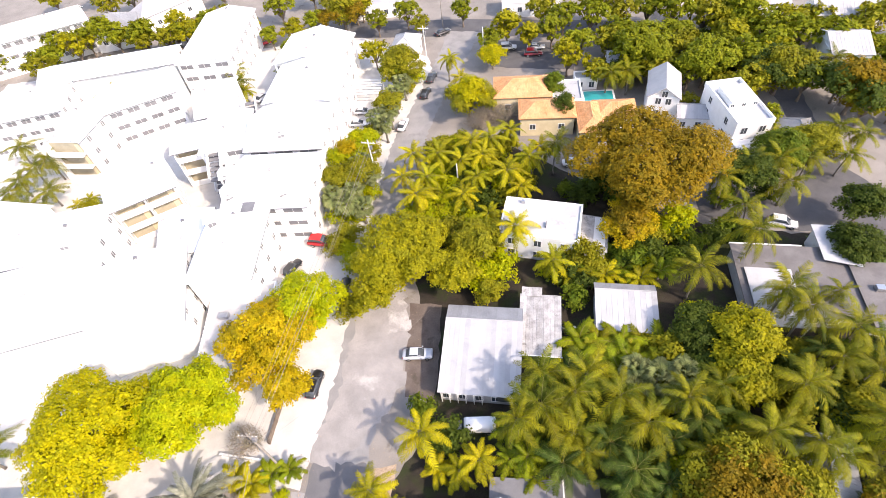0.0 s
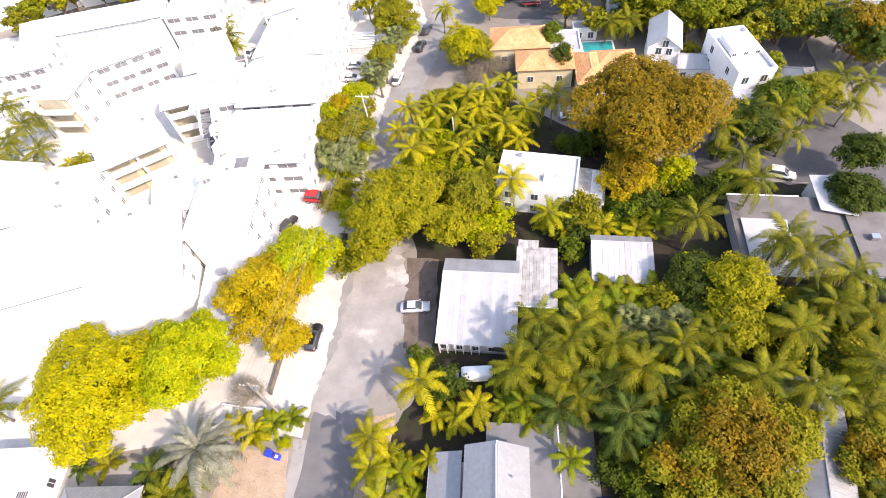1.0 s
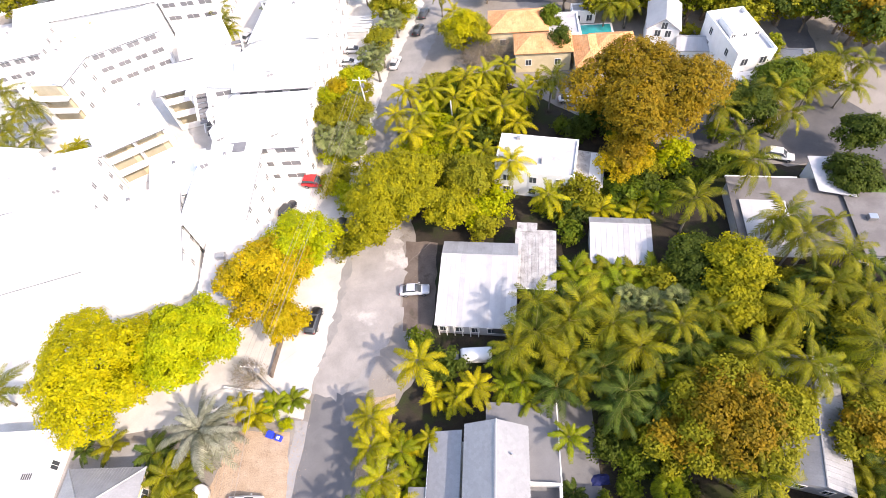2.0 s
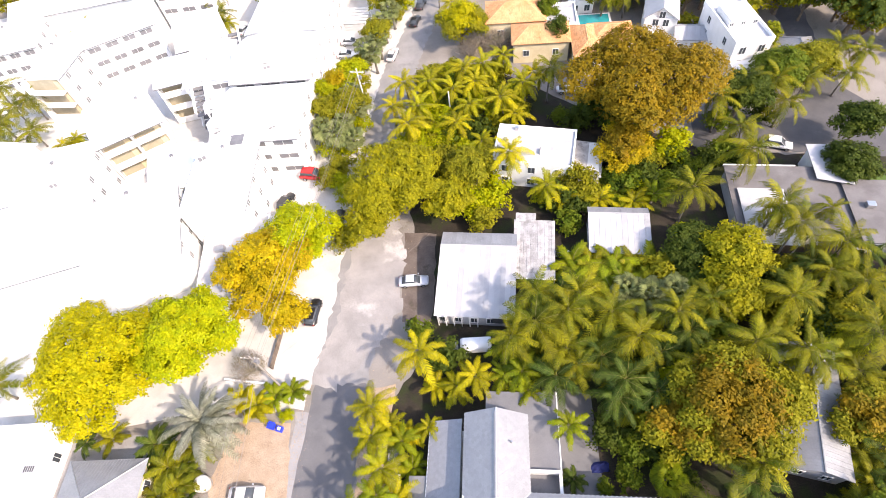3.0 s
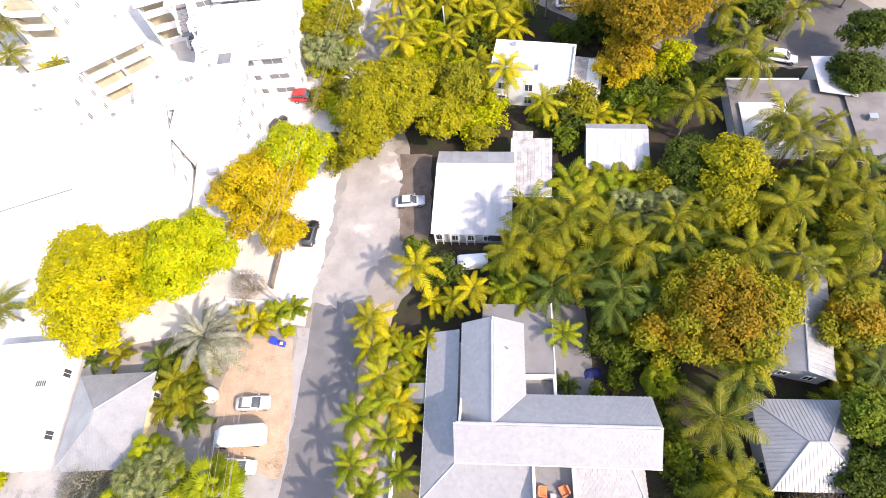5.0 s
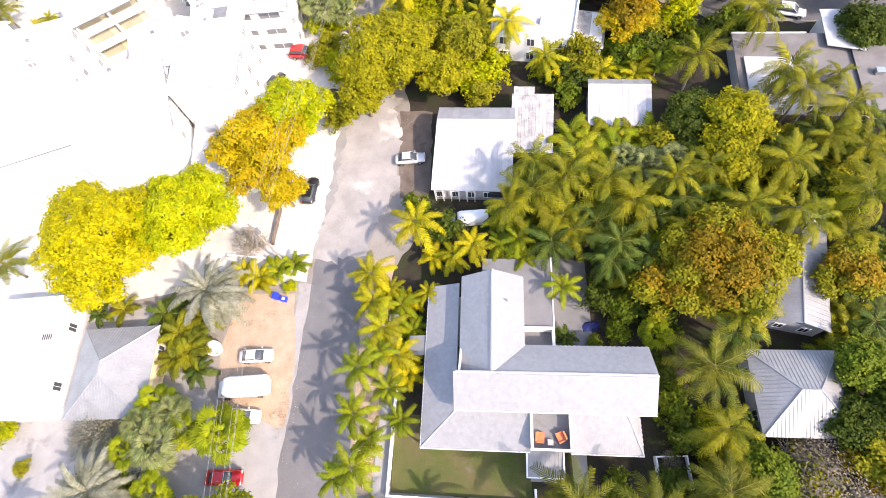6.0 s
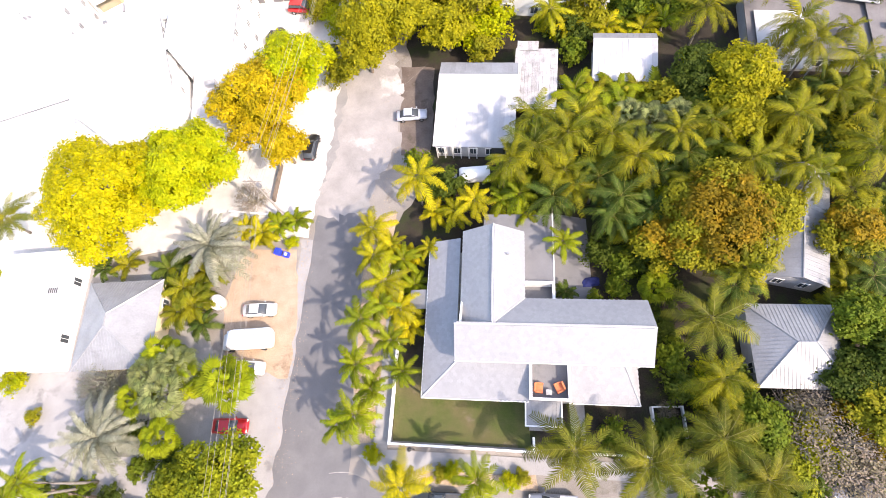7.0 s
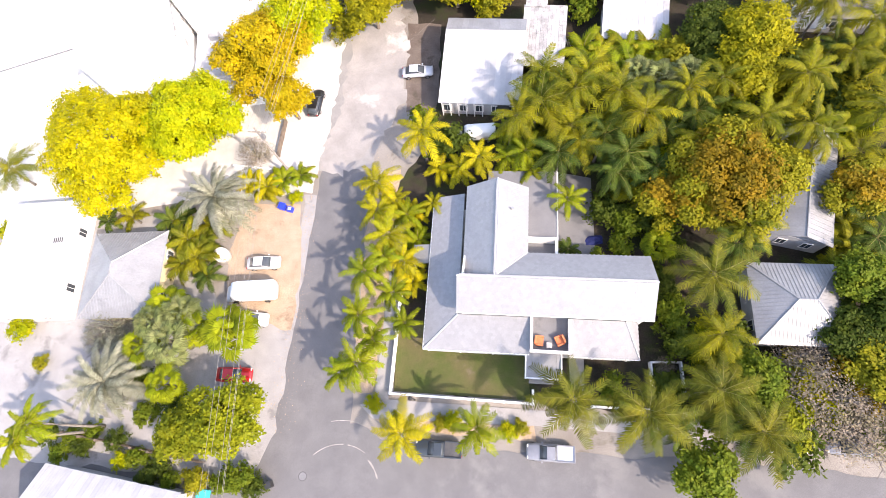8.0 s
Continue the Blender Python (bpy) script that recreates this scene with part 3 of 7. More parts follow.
# ---- garden wall, lamp post ----
def wall_fence(name, label, pts, h, mat, post=2.4, pickets=False):
    f = thing(name, label, "fence", at=(*pts[0], 0))
    o = Vector((*pts[0], 0))
    for a, b in zip(pts, pts[1:]):
        d = Vector((b[0] - a[0], b[1] - a[1], 0))
        m = Matrix.Translation(Vector((*a, 0)) - o) @ Matrix.Rotation(math.atan2(d.y, d.x), 4, "Z")
        n = max(1, round(d.length / post))
        seg = d.length / n
        for i in range(n):
            part("post", box(-0.14, 0.14, -0.14, 0.14, 0, h + 0.12, 0.02), mat, f, m=m @ Matrix.Translation((i * seg, 0, 0)))
            if pickets:
                k = int((seg - 0.3) / 0.24)
                me = to_mesh("picket", box(-0.045, 0.045, -0.02, 0.02, 0.05, h), mat)
                for j in range(k):
                    inst("picket", me, f, m @ Matrix.Translation((i * seg + 0.22 + j * 0.24, 0.03, random.uniform(-0.02, 0.02))))
                part("rail", box(0.14, seg - 0.14, -0.03, 0.0, h * 0.7, h * 0.7 + 0.08), mat, f, m=m @ Matrix.Translation((i * seg, 0, 0)))
            else:
                part("panel", box(0.14, seg - 0.14, -0.09, 0.09, 0, h), mat, f, m=m @ Matrix.Translation((i * seg, 0, 0)))
                part("coping", box(0.14, seg - 0.14, -0.13, 0.13, h + 0.002, h + 0.07), mat, f, m=m @ Matrix.Translation((i * seg, 0, 0)))


wall_fence("garden_wall", "low white garden wall with posts round the lawn", [(-5.9, 23.2), (-7.3, 13.9), (-8.6, 5.4), (7.6, 2.9), (7.8, 4.6)], 0.9, "white", 3.0)
wall_fence("garden_wall", "low white wall beside the garden path", [(14.1, 2.1), (20.6, 1.2)], 0.8, "white", 3.0)
wall_fence("picket_fence", "white picket fence beside the shed", [(18.6, 51.5), (22.5, 51.0)], 1.5, "white", 2.0, True)
wall_fence("low_wall", "low dark weathered wall beside the lot", [(-23.3, 39.2), (-22.3, 45.0)], 0.8, "fence_timber", 2.6)
wall_fence("low_wall", "low white wall along the lot edge", [(-29.6, 38.2), (-23.6, 36.8)], 0.7, "white", 2.6)
pen = thing("planter_pen", "low white-walled planter pen with dry plants", "planter", at=(22.7, 4.6, 0), yaw=-5)
for q in ((-1.7, 1.7, 1.5, 1.65), (-1.7, -1.55, -1.6, 1.5), (1.55, 1.7, -1.6, 1.5), (-1.7, 1.7, -1.75, -1.6)):
    part("pen_wall", box(*q, 0, 1.1), "white", pen)
part("pen_soil", box(-1.55, 1.55, -1.6, 1.5, 0, 0.35), "soil", pen)
lamp = thing("street_lamp", "black lamp post with a lantern behind the wall", "lamp", at=(-5.9, 4.5, 0))
vs, fs = tube([(0, 0, 0), (0, 0, 0.4), (0, 0, 2.6), (0.02, 0, 2.9)], [0.12, 0.07, 0.06, 0.05], 8)
inst("post", mesh_data("post", vs, fs, "black_metal"), lamp)
vs, fs = tube([(0.02, 0, 2.9), (0.02, 0, 3.0), (0.02, 0, 3.35), (0.02, 0, 3.55)], [0.1, 0.2, 0.26, 0.05], 8)
inst("lantern", mesh_data("lantern", vs, fs, "black_metal"), lamp)


# ---- neighbouring houses ----
def gable_house(name, label, x, y, yaw, w, d, eave, ridge, roof="white_roof", wall="white", split=0.5, group="", panels=0.75, over=0.35, wins=2):
    """A house whose ridge runs along its local x. Origin at its south-west corner; split: where the ridge lies across the depth."""
    h = thing(name, label, "house", group, (x, y, 0), yaw)
    yr = d * split
    o = over
    part("wall", box(o, w - o, o, d - o, 0, eave - 0.12), wall, h)
    e2 = eave if split < 0.7 else ridge - (ridge - eave) * (1 - split) * 2.2
    for gx in (o + 0.1, w - o - 0.05):
        bm = bmesh.new()
        add_slab(bm, [(gx, o, eave - 0.12), (gx, d - o, eave - 0.12), (gx, d - o, e2 - 0.14), (gx, yr, ridge - 0.16), (gx, o, eave - 0.1)], 0.1)
        part("gable", bm, wall, h)
    part("roof", slab([(0, 0, eave), (w, 0, eave), (w, yr, ridge), (0, yr, ridge)], 0.12), roof, h)
    part("roof", slab([(w, d, e2), (0, d, e2), (0, yr, ridge), (w, yr, ridge)], 0.12), roof, h)
    if panels:
        panel_slope(h, (0, 0, eave), (w, 0, eave), (0, yr - 0.02, ridge - 0.005), roof, panels)
        panel_slope(h, (w, d, e2), (0, d, e2), (w, yr + 0.02, ridge - 0.005), "metal_roof" if split > 0.7 else roof, panels)
    bar(h, (0, yr, ridge + 0.03), (w, yr, ridge + 0.03), r=0.1, mat=roof)
    for i in range(wins):
        pane_window(h, wall_m(w * (i + 0.5) / wins, o - 0.01, eave * 0.5, 0), 1.0, 1.3)
    for s in (0.3, 0.7):
        pane_window(h, wall_m(w - o + 0.01, d * s, eave * 0.5, 90), 0.9, 1.2)
        pane_window(h, wall_m(o - 0.01, d * s, eave * 0.5, -90), 0.9, 1.2)
    return h


ha = gable_house("cottage", "single-storey cottage with a large white metal roof", 0.0, 42.7, -11, 11.05, 13.5, 3.0, 4.6, "white_roof", "grey_wall", 0.8, wins=5)
for i in range(6):
    part("porch_post", box(0.4 + i * 1.1, 0.52 + i * 1.1, -0.02, 0.1, 0, 2.85), "white", ha)
part("shutter", box(8.0, 9.6, 0.25, 0.34, 1.0, 2.5), "dark", ha)
dk = thing("patio_cover", "weathered white corrugated patio roof on posts", "patio roof", at=(11.5, 47.0, 0), yaw=-11.5)
panel_slope(dk, (0, 0, 3.2), (6.0, 0, 3.2), (0, 10.0, 3.5), "weathered", 0.5, rib=0.07)
panel_slope(dk, (0.2, 9.6, 3.62), (3.2, 9.6, 3.62), (0.2, 11.2, 3.7), "weathered", 0.5, rib=0.07)
for x in (0.1, 3, 5.9):
    part("beam", box(x - 0.06, x + 0.06, 0, 10, 3.0, 3.17), "white", dk)
    for y in (0.1, 9.8):
        part("post", box(x - 0.06, x + 0.06, y - 0.06, y + 0.06, 0, 3.0), "white", dk)
part("back_wall", box(0.2, 5.8, 6.5, 6.65, 0, 2.9), "white", dk)
part("gutter", box(-0.1, 6.1, -0.12, -0.01, 3.1, 3.24), "white", dk)
gable_house("shed", "small white outbuilding with a white metal roof", 23.0, 49.5, -11.5, 8.7, 7.8, 3.2, 4.3, "white_roof", "white", 0.82, panels=0.8)


def flat_house(name, label, x, y, yaw, w, d, h, roof="white_roof", wall="white", parapet=0.4, wins=3, storeys=2):
    t = thing(name, label, "house", at=(x, y, 0), yaw=yaw)
    part("wall", box(0, w, 0, d, 0, h), wall, t)
    part("roof", box(0.2, w - 0.2, 0.2, d - 0.2, h + 0.004, h + 0.1), roof, t)
    if parapet:
        for q in ((-0.08, w + 0.08, -0.08, 0.195), (-0.08, w + 0.08, d - 0.195, d + 0.08), (-0.08, 0.195, 0.2, d - 0.2), (w - 0.195, w + 0.08, 0.2, d - 0.2)):
            part("parapet", box(*q, h - 0.3, h + parapet), wall, t)
    for k in range(storeys):
        z = (k + 0.5) * h / storeys
        for i in range(wins):
            pane_window(t, wall_m(w * (i + 0.5) / wins, -0.01, z, 0), 1.1, 1.3)
        for i in range(2):
            pane_window(t, wall_m(w + 0.01, d * (i + 0.5) / 2, z, 90), 1.0, 1.3)
            pane_window(t, wall_m(-0.01, d * (i + 0.5) / 2, z, -90), 1.0, 1.3)
    return t


fw = flat_house("flat_roofed_house", "white two-storey house with a flat white roof", 11.7, 67.7, -18, 12.6, 8.2, 5.4)
part("annex_wall", box(12.61, 16.8, 1.0, 8.0, 0, 3.4), "white", fw)
part("annex_roof", slab([(12.62, 0.6, 3.5), (17.2, 0.6, 3.3), (17.2, 8.2, 3.3), (12.62, 8.2, 3.5)], 0.1), "weathered", fw, "stained white lean-to roof")
part("roof_vent", box(2.6, 3.2, 7.2, 7.7, 5.5, 6.1, 0.03), "chrome", fw)
part("roof_hatch", box(7.2, 7.3, 2.2, 3.4, 5.5, 6.0), "membrane", fw)
for x in (13.2, 15.3):
    part("awning", slab([(x, 0.2, 2.2), (x + 1.6, 0.2, 2.2), (x + 1.6, 0.99, 2.7), (x, 0.99, 2.7)], 0.05), "weathered", fw)


def hip_house(name, label, x, y, yaw, w, d, eave, ridge, roof, wall="white", inset=None, rows=0, panel=0, group=""):
    """A hipped roof over a plain walled body; the ridge runs along the longer side."""
    h = thing(name, label, "house", group, (x, y, 0), yaw)
    part("wall", box(0.4, w - 0.4, 0.4, d - 0.4, 0, eave - 0.1), wall, h)
    k = min(w, d) / 2 if inset is None else inset
    if w >= d:
        r1, r2 = (k, d / 2, ridge), (w - k, d / 2, ridge)
        sides = [[(0, 0, eave), (w, 0, eave), r2, r1], [(w, 0, eave), (w, d, eave), r2], [(w, d, eave), (0, d, eave), r1, r2], [(0, d, eave), (0, 0, eave), r1]]
    else:
        r1, r2 = (w / 2, k, ridge), (w / 2, d - k, ridge)
        sides = [[(0, 0, eave), (w, 0, eave), r1], [(w, 0, eave), (w, d, eave), r2, r1], [(w, d, eave), (0, d, eave), r2], [(0, d, eave), (0, 0, eave), r1, r2]]
    for s in sides:
        deck = part("roof", slab(s, 0.14), roof, h)
        a, b = Vector(s[0]), Vector(s[1])
        u = (b - a).normalized()
        nrm = u.cross(Vector(s[2]) - a).normalized()
        v = nrm.cross(u)
        apex = [((Vector(p) - a).dot(u), (Vector(p) - a).dot(v)) for p in s]
        lu, top = apex[1][0], apex[2][1]
        x2 = apex[2][0]
        x3 = apex[3][0] if len(apex) > 3 else x2
        step = panel or 0.33
        n = int(lu / step)
        bm = bmesh.new()
        for i in range(n):
            xx = (i + 0.5) * lu / n
            reach = top * min(1, xx / max(x3, 0.01), (lu - xx) / max(lu - x2, 0.01))
            mm = Matrix(((u.x, v.x, nrm.x, a.x), (u.y, v.y, nrm.y, a.y), (u.z, v.z, nrm.z, a.z), (0, 0, 0, 1)))
            if panel:
                add_box(bm, xx - 0.03, xx + 0.03, 0, reach, 0.004, 0.035, mm)
            else:
                yy = 0.0
                while yy < reach - 0.1:
                    add_box(bm, xx - 0.11, xx + 0.11, yy, min(yy + 0.42, reach), 0.004, 0.07 + random.uniform(0, 0.03), mm)
                    yy += 0.43
        tagged(part("seam_field" if panel else "tile_field", bm, roof, deck), kind="stuff")
    bar(h, r1, r2, "ridge_cap", 0.12, roof)
    for c, r in (((0, 0, eave), r1), ((w, 0, eave), r2 if w >= d else r1), ((w, d, eave), r2), ((0, d, eave), r1 if w >= d else r2)):
        bar(h, c, r, "hip_cap", 0.1, roof)
    for i in range(2):
        pane_window(h, wall_m(w * (i + 0.5) / 2, 0.39, eave * 0.5, 0), 1.1, 1.2)
        pane_window(h, wall_m(0.39, d * (i + 0.5) / 2, eave * 0.5, -90), 1.1, 1.2)
        pane_window(h, wall_m(w - 0.39, d * (i + 0.5) / 2, eave * 0.5, 90), 1.1, 1.2)
    return h


TG = "terracotta villa"
hip_house("villa_wing", "villa wing with an orange terracotta tile roof", 15.8, 106.5, -8, 12.5, 8.5, 4.6, 6.6, "terracotta", "cream", group=TG)
hip_house("villa_wing", "long villa wing with an orange terracotta tile roof", 20.0, 98.6, -8, 11.5, 7.0, 4.4, 6.2, "terracotta", "cream", group=TG)
hip_house("villa_wing", "small villa wing with an orange terracotta tile roof", 30.7, 92.3, -8, 5.5, 10.5, 4.2, 5.8, "terracotta", "cream", group=TG)
hip_house("villa_wing", "villa wing with a terracotta roof beside the pool", 34.8, 96.1, -8, 8.5, 6.5, 4.2, 5.8, "terracotta", "white", group=TG)
flat_house("villa_terrace", "flat white terrace roof behind the tiled villa", 28.1, 103.9, -8, 6.0, 7.5, 4.0, wins=2, storeys=1)
pool = thing("swimming_pool", "turquoise swimming pool with a white rim", "pool", at=(35.6, 107.5, 0), yaw=-8)
part("basin", box(0, 7.0, 0, 4.4, 0, 0.5), "white", pool)
part("water", box(0.4, 6.6, 0.4, 4.0, 0.35, 0.506), "water", pool)
flat_house("pool_cabana", "white flat-roofed poolside cabana", 34.9, 113.1, -8, 5.0, 3.0, 2.6, wins=2, storeys=1)

wg = thing("gabled_house", "white gabled house with a grey roof and gable window", "house", at=(45.6, 99.0, 0), yaw=-20)
part("wall", box(0.3, 6.2, 0.3, 9.5, 0, 6.0), "white", wg)
bm = bmesh.new()
add_slab(bm, [(0.3, 0.5, 6.0), (6.2, 0.5, 6.0), (3.25, 0.5, 7.9)], 0.2)
part("gable", bm, "white", wg)
part("roof", slab([(0, 0, 5.8), (3.25, 0, 8.1), (3.25, 9.8, 8.1), (0, 9.8, 5.8)][::-1], 0.12), "white_roof", wg)
part("roof", slab([(6.5, 0, 5.8), (6.5, 9.8, 5.8), (3.25, 9.8, 8.1), (3.25, 0, 8.1)], 0.12), "white_roof", wg)
for x, z in ((2.3, 5.0), (4.2, 5.0), (3.25, 6.6), (2.3, 2.2), (4.2, 2.2)):
    pane_window(wg, wall_m(x, 0.28, z, 0), 1.0, 1.3)
gable_house("cottage", "low white wing with a white metal roof", 50.6, 94.6, -14, 8.5, 5.5, 3.2, 4.6, wins=3)

ms = flat_house("mansion", "three-storey white mansion with a flat parapet roof", 56.6, 84.8, 1, 6.6, 13.5, 7.6, wins=2, storeys=3, parapet=0.7)
part("roof_monitor", box(1.0, 5.6, 5.0, 10.5, 7.7, 9.0, 0.1), "white", ms)
part("terrace_wall", box(0, 6.6, -2.6, -0.1, 0, 4.4), "white", ms)
railing(ms, (0.1, -2.5, 4.4), (6.5, -2.5, 4.4))
for x in (1.2, 3.3, 5.4):
    pane_window(ms, wall_m(x, -2.62, 2.2, 0), 1.1, 1.6)
    pane_window(ms, pose(x, 4.99, 8.3, 90, 0, 0), 0.7, 0.6)
hip_house("cottage", "small house with a pale grey hipped roof", 65.5, 82.9, -14, 6.5, 8.5, 3.6, 5.4, "metal_roof", panel=0.5)

# the grey-roofed house with white awning roofs
eh = thing("bungalow", "grey-brown flat-roofed bungalow with white roof sections", "house", at=(43.7, 46.2, 0), yaw=-12)
part("wall", box(0.4, 15.5, 4.0, 16.0, 0, 2.9), "grey_wall", eh)
part("roof", slab([(0, 3.6, 3.0), (16, 3.6, 3.0), (16, 16.4, 3.2), (0, 16.4, 3.2)], 0.15), "brown_roof", eh)
part("wall", box(15.8, 25.0, 3.0, 13.0, 0, 3.1), "grey_wall", eh)
part("roof", slab([(15.4, 2.4, 3.35), (25.6, 2.4, 3.35), (25.6, 13.6, 3.6), (15.4, 13.6, 3.6)], 0.15), "brown_roof", eh)
part("white_roof", slab([(1.0, 1.5, 3.36), (7.4, 1.5, 3.3), (7.4, 11.6, 3.42), (1.0, 11.6, 3.48)], 0.12), "white_roof", eh, "white rectangular roof sheet")
part("white_roof", slab([(12.2, 13.4, 3.9), (17.0, 12.4, 3.9), (17.2, 20.5, 3.9), (12.4, 20.5, 3.9)], 0.12), "white_roof", eh, "white rectangular roof sheet")
part("wall", box(12.8, 16.8, 16.1, 20.0, 0, 3.7), "white", eh)
part("edge", box(-0.05, 10.2, 16.41, 16.55, 3.0, 3.35), "white", eh)
part("air_unit", box(17.3, 18.4, 8.2, 9.1, 3.55, 4.2, 0.04), "chrome", eh)
for x in (1.2, 7.2):
    part("post", box(x - 0.07, x + 0.07, 1.6, 1.74, 0, 3.2), "white", eh)
for x in (9.0, 11.5, 18, 21):
    pane_window(eh, wall_m(x, 3.99 if x < 15 else 2.99, 1.6, 0), 1.3, 1.1)

hip_house("metal_roofed_house", "house with a hipped grey corrugated metal roof", 31.8, 7.0, -8, 9.6, 9.2, 3.4, 5.4, "metal_roof", "grey_wall", 3.9, panel=0.4)
gable_house("metal_roofed_house", "long low house with a grey metal roof", 42.8, 16.8, 70, 15.0, 6.8, 3.2, 4.6, "metal_roof", "grey_wall", 0.5, panels=0.6)
hip_house("cottage_west", "yellow-walled cottage with a hipped silver metal roof", -47.4, 17.4, -4, 10.2, 11.4, 3.3, 5.8, "metal_roof", "cream", 4.9, panel=0.4)
cw = flat_house("annex_west", "white annex with a flat white roof", -60.0, 18.8, -3, 9.5, 15.5, 3.6, wins=2, storeys=1, parapet=0.2)
part("grille", box(6.6, 7.8, 2.0, 4.2, 3.71, 3.8), "weathered", cw)
for i in range(5):
    part("vent_slot", box(7.4 + i * 0.28, 7.5 + i * 0.28, 9.6, 10.3, 3.71, 3.78), "dark", cw)
gable_house("house_southwest", "house with a pale blue-white metal roof", -50.4, -8.4, -14, 17.0, 9.5, 3.4, 5.8, "white_roof", "grey_wall", 0.5)
wall_fence("timber_fence", "weathered dark timber fence beside the yard", [(-48.3, 4.1), (-30.4, -0.6)], 1.7, "fence_timber", 2.2, True)


# ---- the white hotel ----
def hotel_wing(x, y, yaw, w, d, storeys=3, ridge=1.8, label="white three-storey hotel wing with a pale gabled roof", south="balcony", east="window", bays=0, along="x"):
    """Origin at the south-west corner; balconies or windows on its south face, windows on its east face."""
    h = thing("hotel_wing", label, "hotel", "hotel wings", (x, y, 0), yaw)
    fh = 3.05
    top = fh * storeys
    part("wall", box(0, w, 0, d, 0, top), "white", h)
    o = 0.5
    os = 1.7 if south == "balcony" else o
    if along == "x":
        a, b = (-o, d / 2, top + ridge), (w + o, d / 2, top + ridge)
        s1, s2 = [(-o, -os, top - (os - o) * 0.3), (w + o, -os, top - (os - o) * 0.3), b, a], [(w + o, d + o, top), (-o, d + o, top), a, b]
        ends = [[(q, 0, top), (q, d, top), (q, d / 2, top + ridge * 0.95)] for q in (0.15, w)]
    else:
        a, b = (w / 2, -o, top + ridge), (w / 2, d + o, top + ridge)
        s1, s2 = [(w + o, -o, top), (w + o, d + o, top), b, a], [(-o, d + o, top), (-o, -o, top), a, b]
        ends = [[(0, q, top), (w, q, top), (w / 2, q, top + ridge * 0.95)] for q in (0.15, d)]
    for s in (s1, s2):
        part("roof", slab(s, 0.16), "hotel_roof", h)
    for e in ends:
        part("gable", slab(e, 0.15), "white", h)
    bar(h, a, b, "ridge_cap", 0.12, "hotel_roof")
    for s in (s1, s2):
        e = Vector((0, 0, -0.1))
        bar(h, Vector(s[0]) + e, Vector(s[1]) + e, "gutter", 0.1, "membrane")
    for i in range(1 + int(w * 7) % 2):
        c = Vector(a).lerp(Vector(b), 0.22 + 0.4 * i + (w * 3.7 + d) % 0.3)
        q = 0.18 + (d * 5.3) % 0.12
        vent = box(c.x - q, c.x + q, c.y - q * 0.9, c.y + q * 0.9, c.z - 0.3, c.z + 0.3, 0.03)
        part("roof_vent", vent, "membrane" if i else "weathered", h)
    n = bays or max(1, round(w / 4.2))
    for k in range(storeys):
        z = k * fh
        for i in range(n):
            x0, x1 = w * i / n + 0.25, w * (i + 1) / n - 0.25
            if south == "balcony":
                part("balcony_back", box(x0 + 0.1, x1 - 0.1, -0.05, -0.01, z + 0.3, z + fh - 0.25), "tan", h)
                part("balcony_door", box(x1 - 1.3, x1 - 0.4, -0.09, -0.055, z + 0.3, z + 2.4), "cream", h)
                part("balcony_slab", box(x0 - 0.2, x1 + 0.2, -1.5, -0.06, z + 0.1, z + 0.26), "white", h)
                part("balcony_rail", box(x0 - 0.2, x1 + 0.2, -1.52, -1.42, z + 0.28, z + 1.45), "white", h)
                part("balcony_pier", box(x0 - 0.22, x0 + 0.02, -1.41, -0.06, z + 0.28, z + fh + 0.08), "white", h)
            elif south == "window":
                pane_window(h, wall_m((x0 + x1) / 2, -0.01, z + 2.0, 0), (x1 - x0) * 0.78, 1.0, pane="membrane")
        if east == "window":
            m = max(1, round(d / 4.5))
            for i in range(m):
                pane_window(h, wall_m(w + 0.01, d * (i + 0.5) / m, z + 1.8, 90), 1.0, 1.2, pane="membrane")
    return h


BROAD = "white hotel wing with a broad pale roof"
FAR = "far white hotel wing with rows of windows"
# along the street, south to north
hotel_wing(-36.4, 61.5, -2, 9.6, 14.5, 3, 1.4, south="", along="y")
hotel_wing(-34.2, 77.0, -6, 14.4, 13.6, 3, 2.2, south="window", bays=3)
hotel_wing(-33.2, 92.4, -6, 14.6, 14.2, 3, 2.4, south="window", bays=3)
hotel_wing(-32.4, 108.0, -8, 15.6, 14.6, 3, 2.2, south="window", along="y")
hotel_wing(-32.6, 124.0, -12, 15.6, 13.4, 3, 2.2, south="window", along="y")
# stepped blocks with balconies round the court
hotel_wing(-55.8, 81.0, 27, 11.0, 10.5, 3, 1.4, bays=2)
hotel_wing(-44.6, 68.6, 14, 9.0, 10.0, 2, 1.4, south="", along="y", label="white two-storey hotel wing with a pale gabled roof")
hotel_wing(-48.6, 96.0, 11, 6.6, 7.0, 3, 0.8, bays=1)
hotel_wing(-42.3, 93.2, 4, 8.6, 12.2, 3, 1.4, south="window", bays=2, along="y")
hotel_wing(-46.6, 107.0, 12, 8.4, 11.6, 3, 1.6, bays=1)
# broad roofs towards the large yellow trees
hotel_wing(-67.8, 51.4, 12, 18.4, 15.6, 3, 1.6, south="", label=BROAD)
hotel_wing(-71.6, 68.2, 8, 17.4, 11.0, 3, 1.6, south="window", bays=4, label=BROAD)
hotel_wing(-48.4, 51.6, 14, 13.4, 14.6, 3, 1.4, south="", along="y")
hotel_wing(-83.6, 75.4, -14, 14.0, 11.0, 3, 1.6, bays=3, label=BROAD)
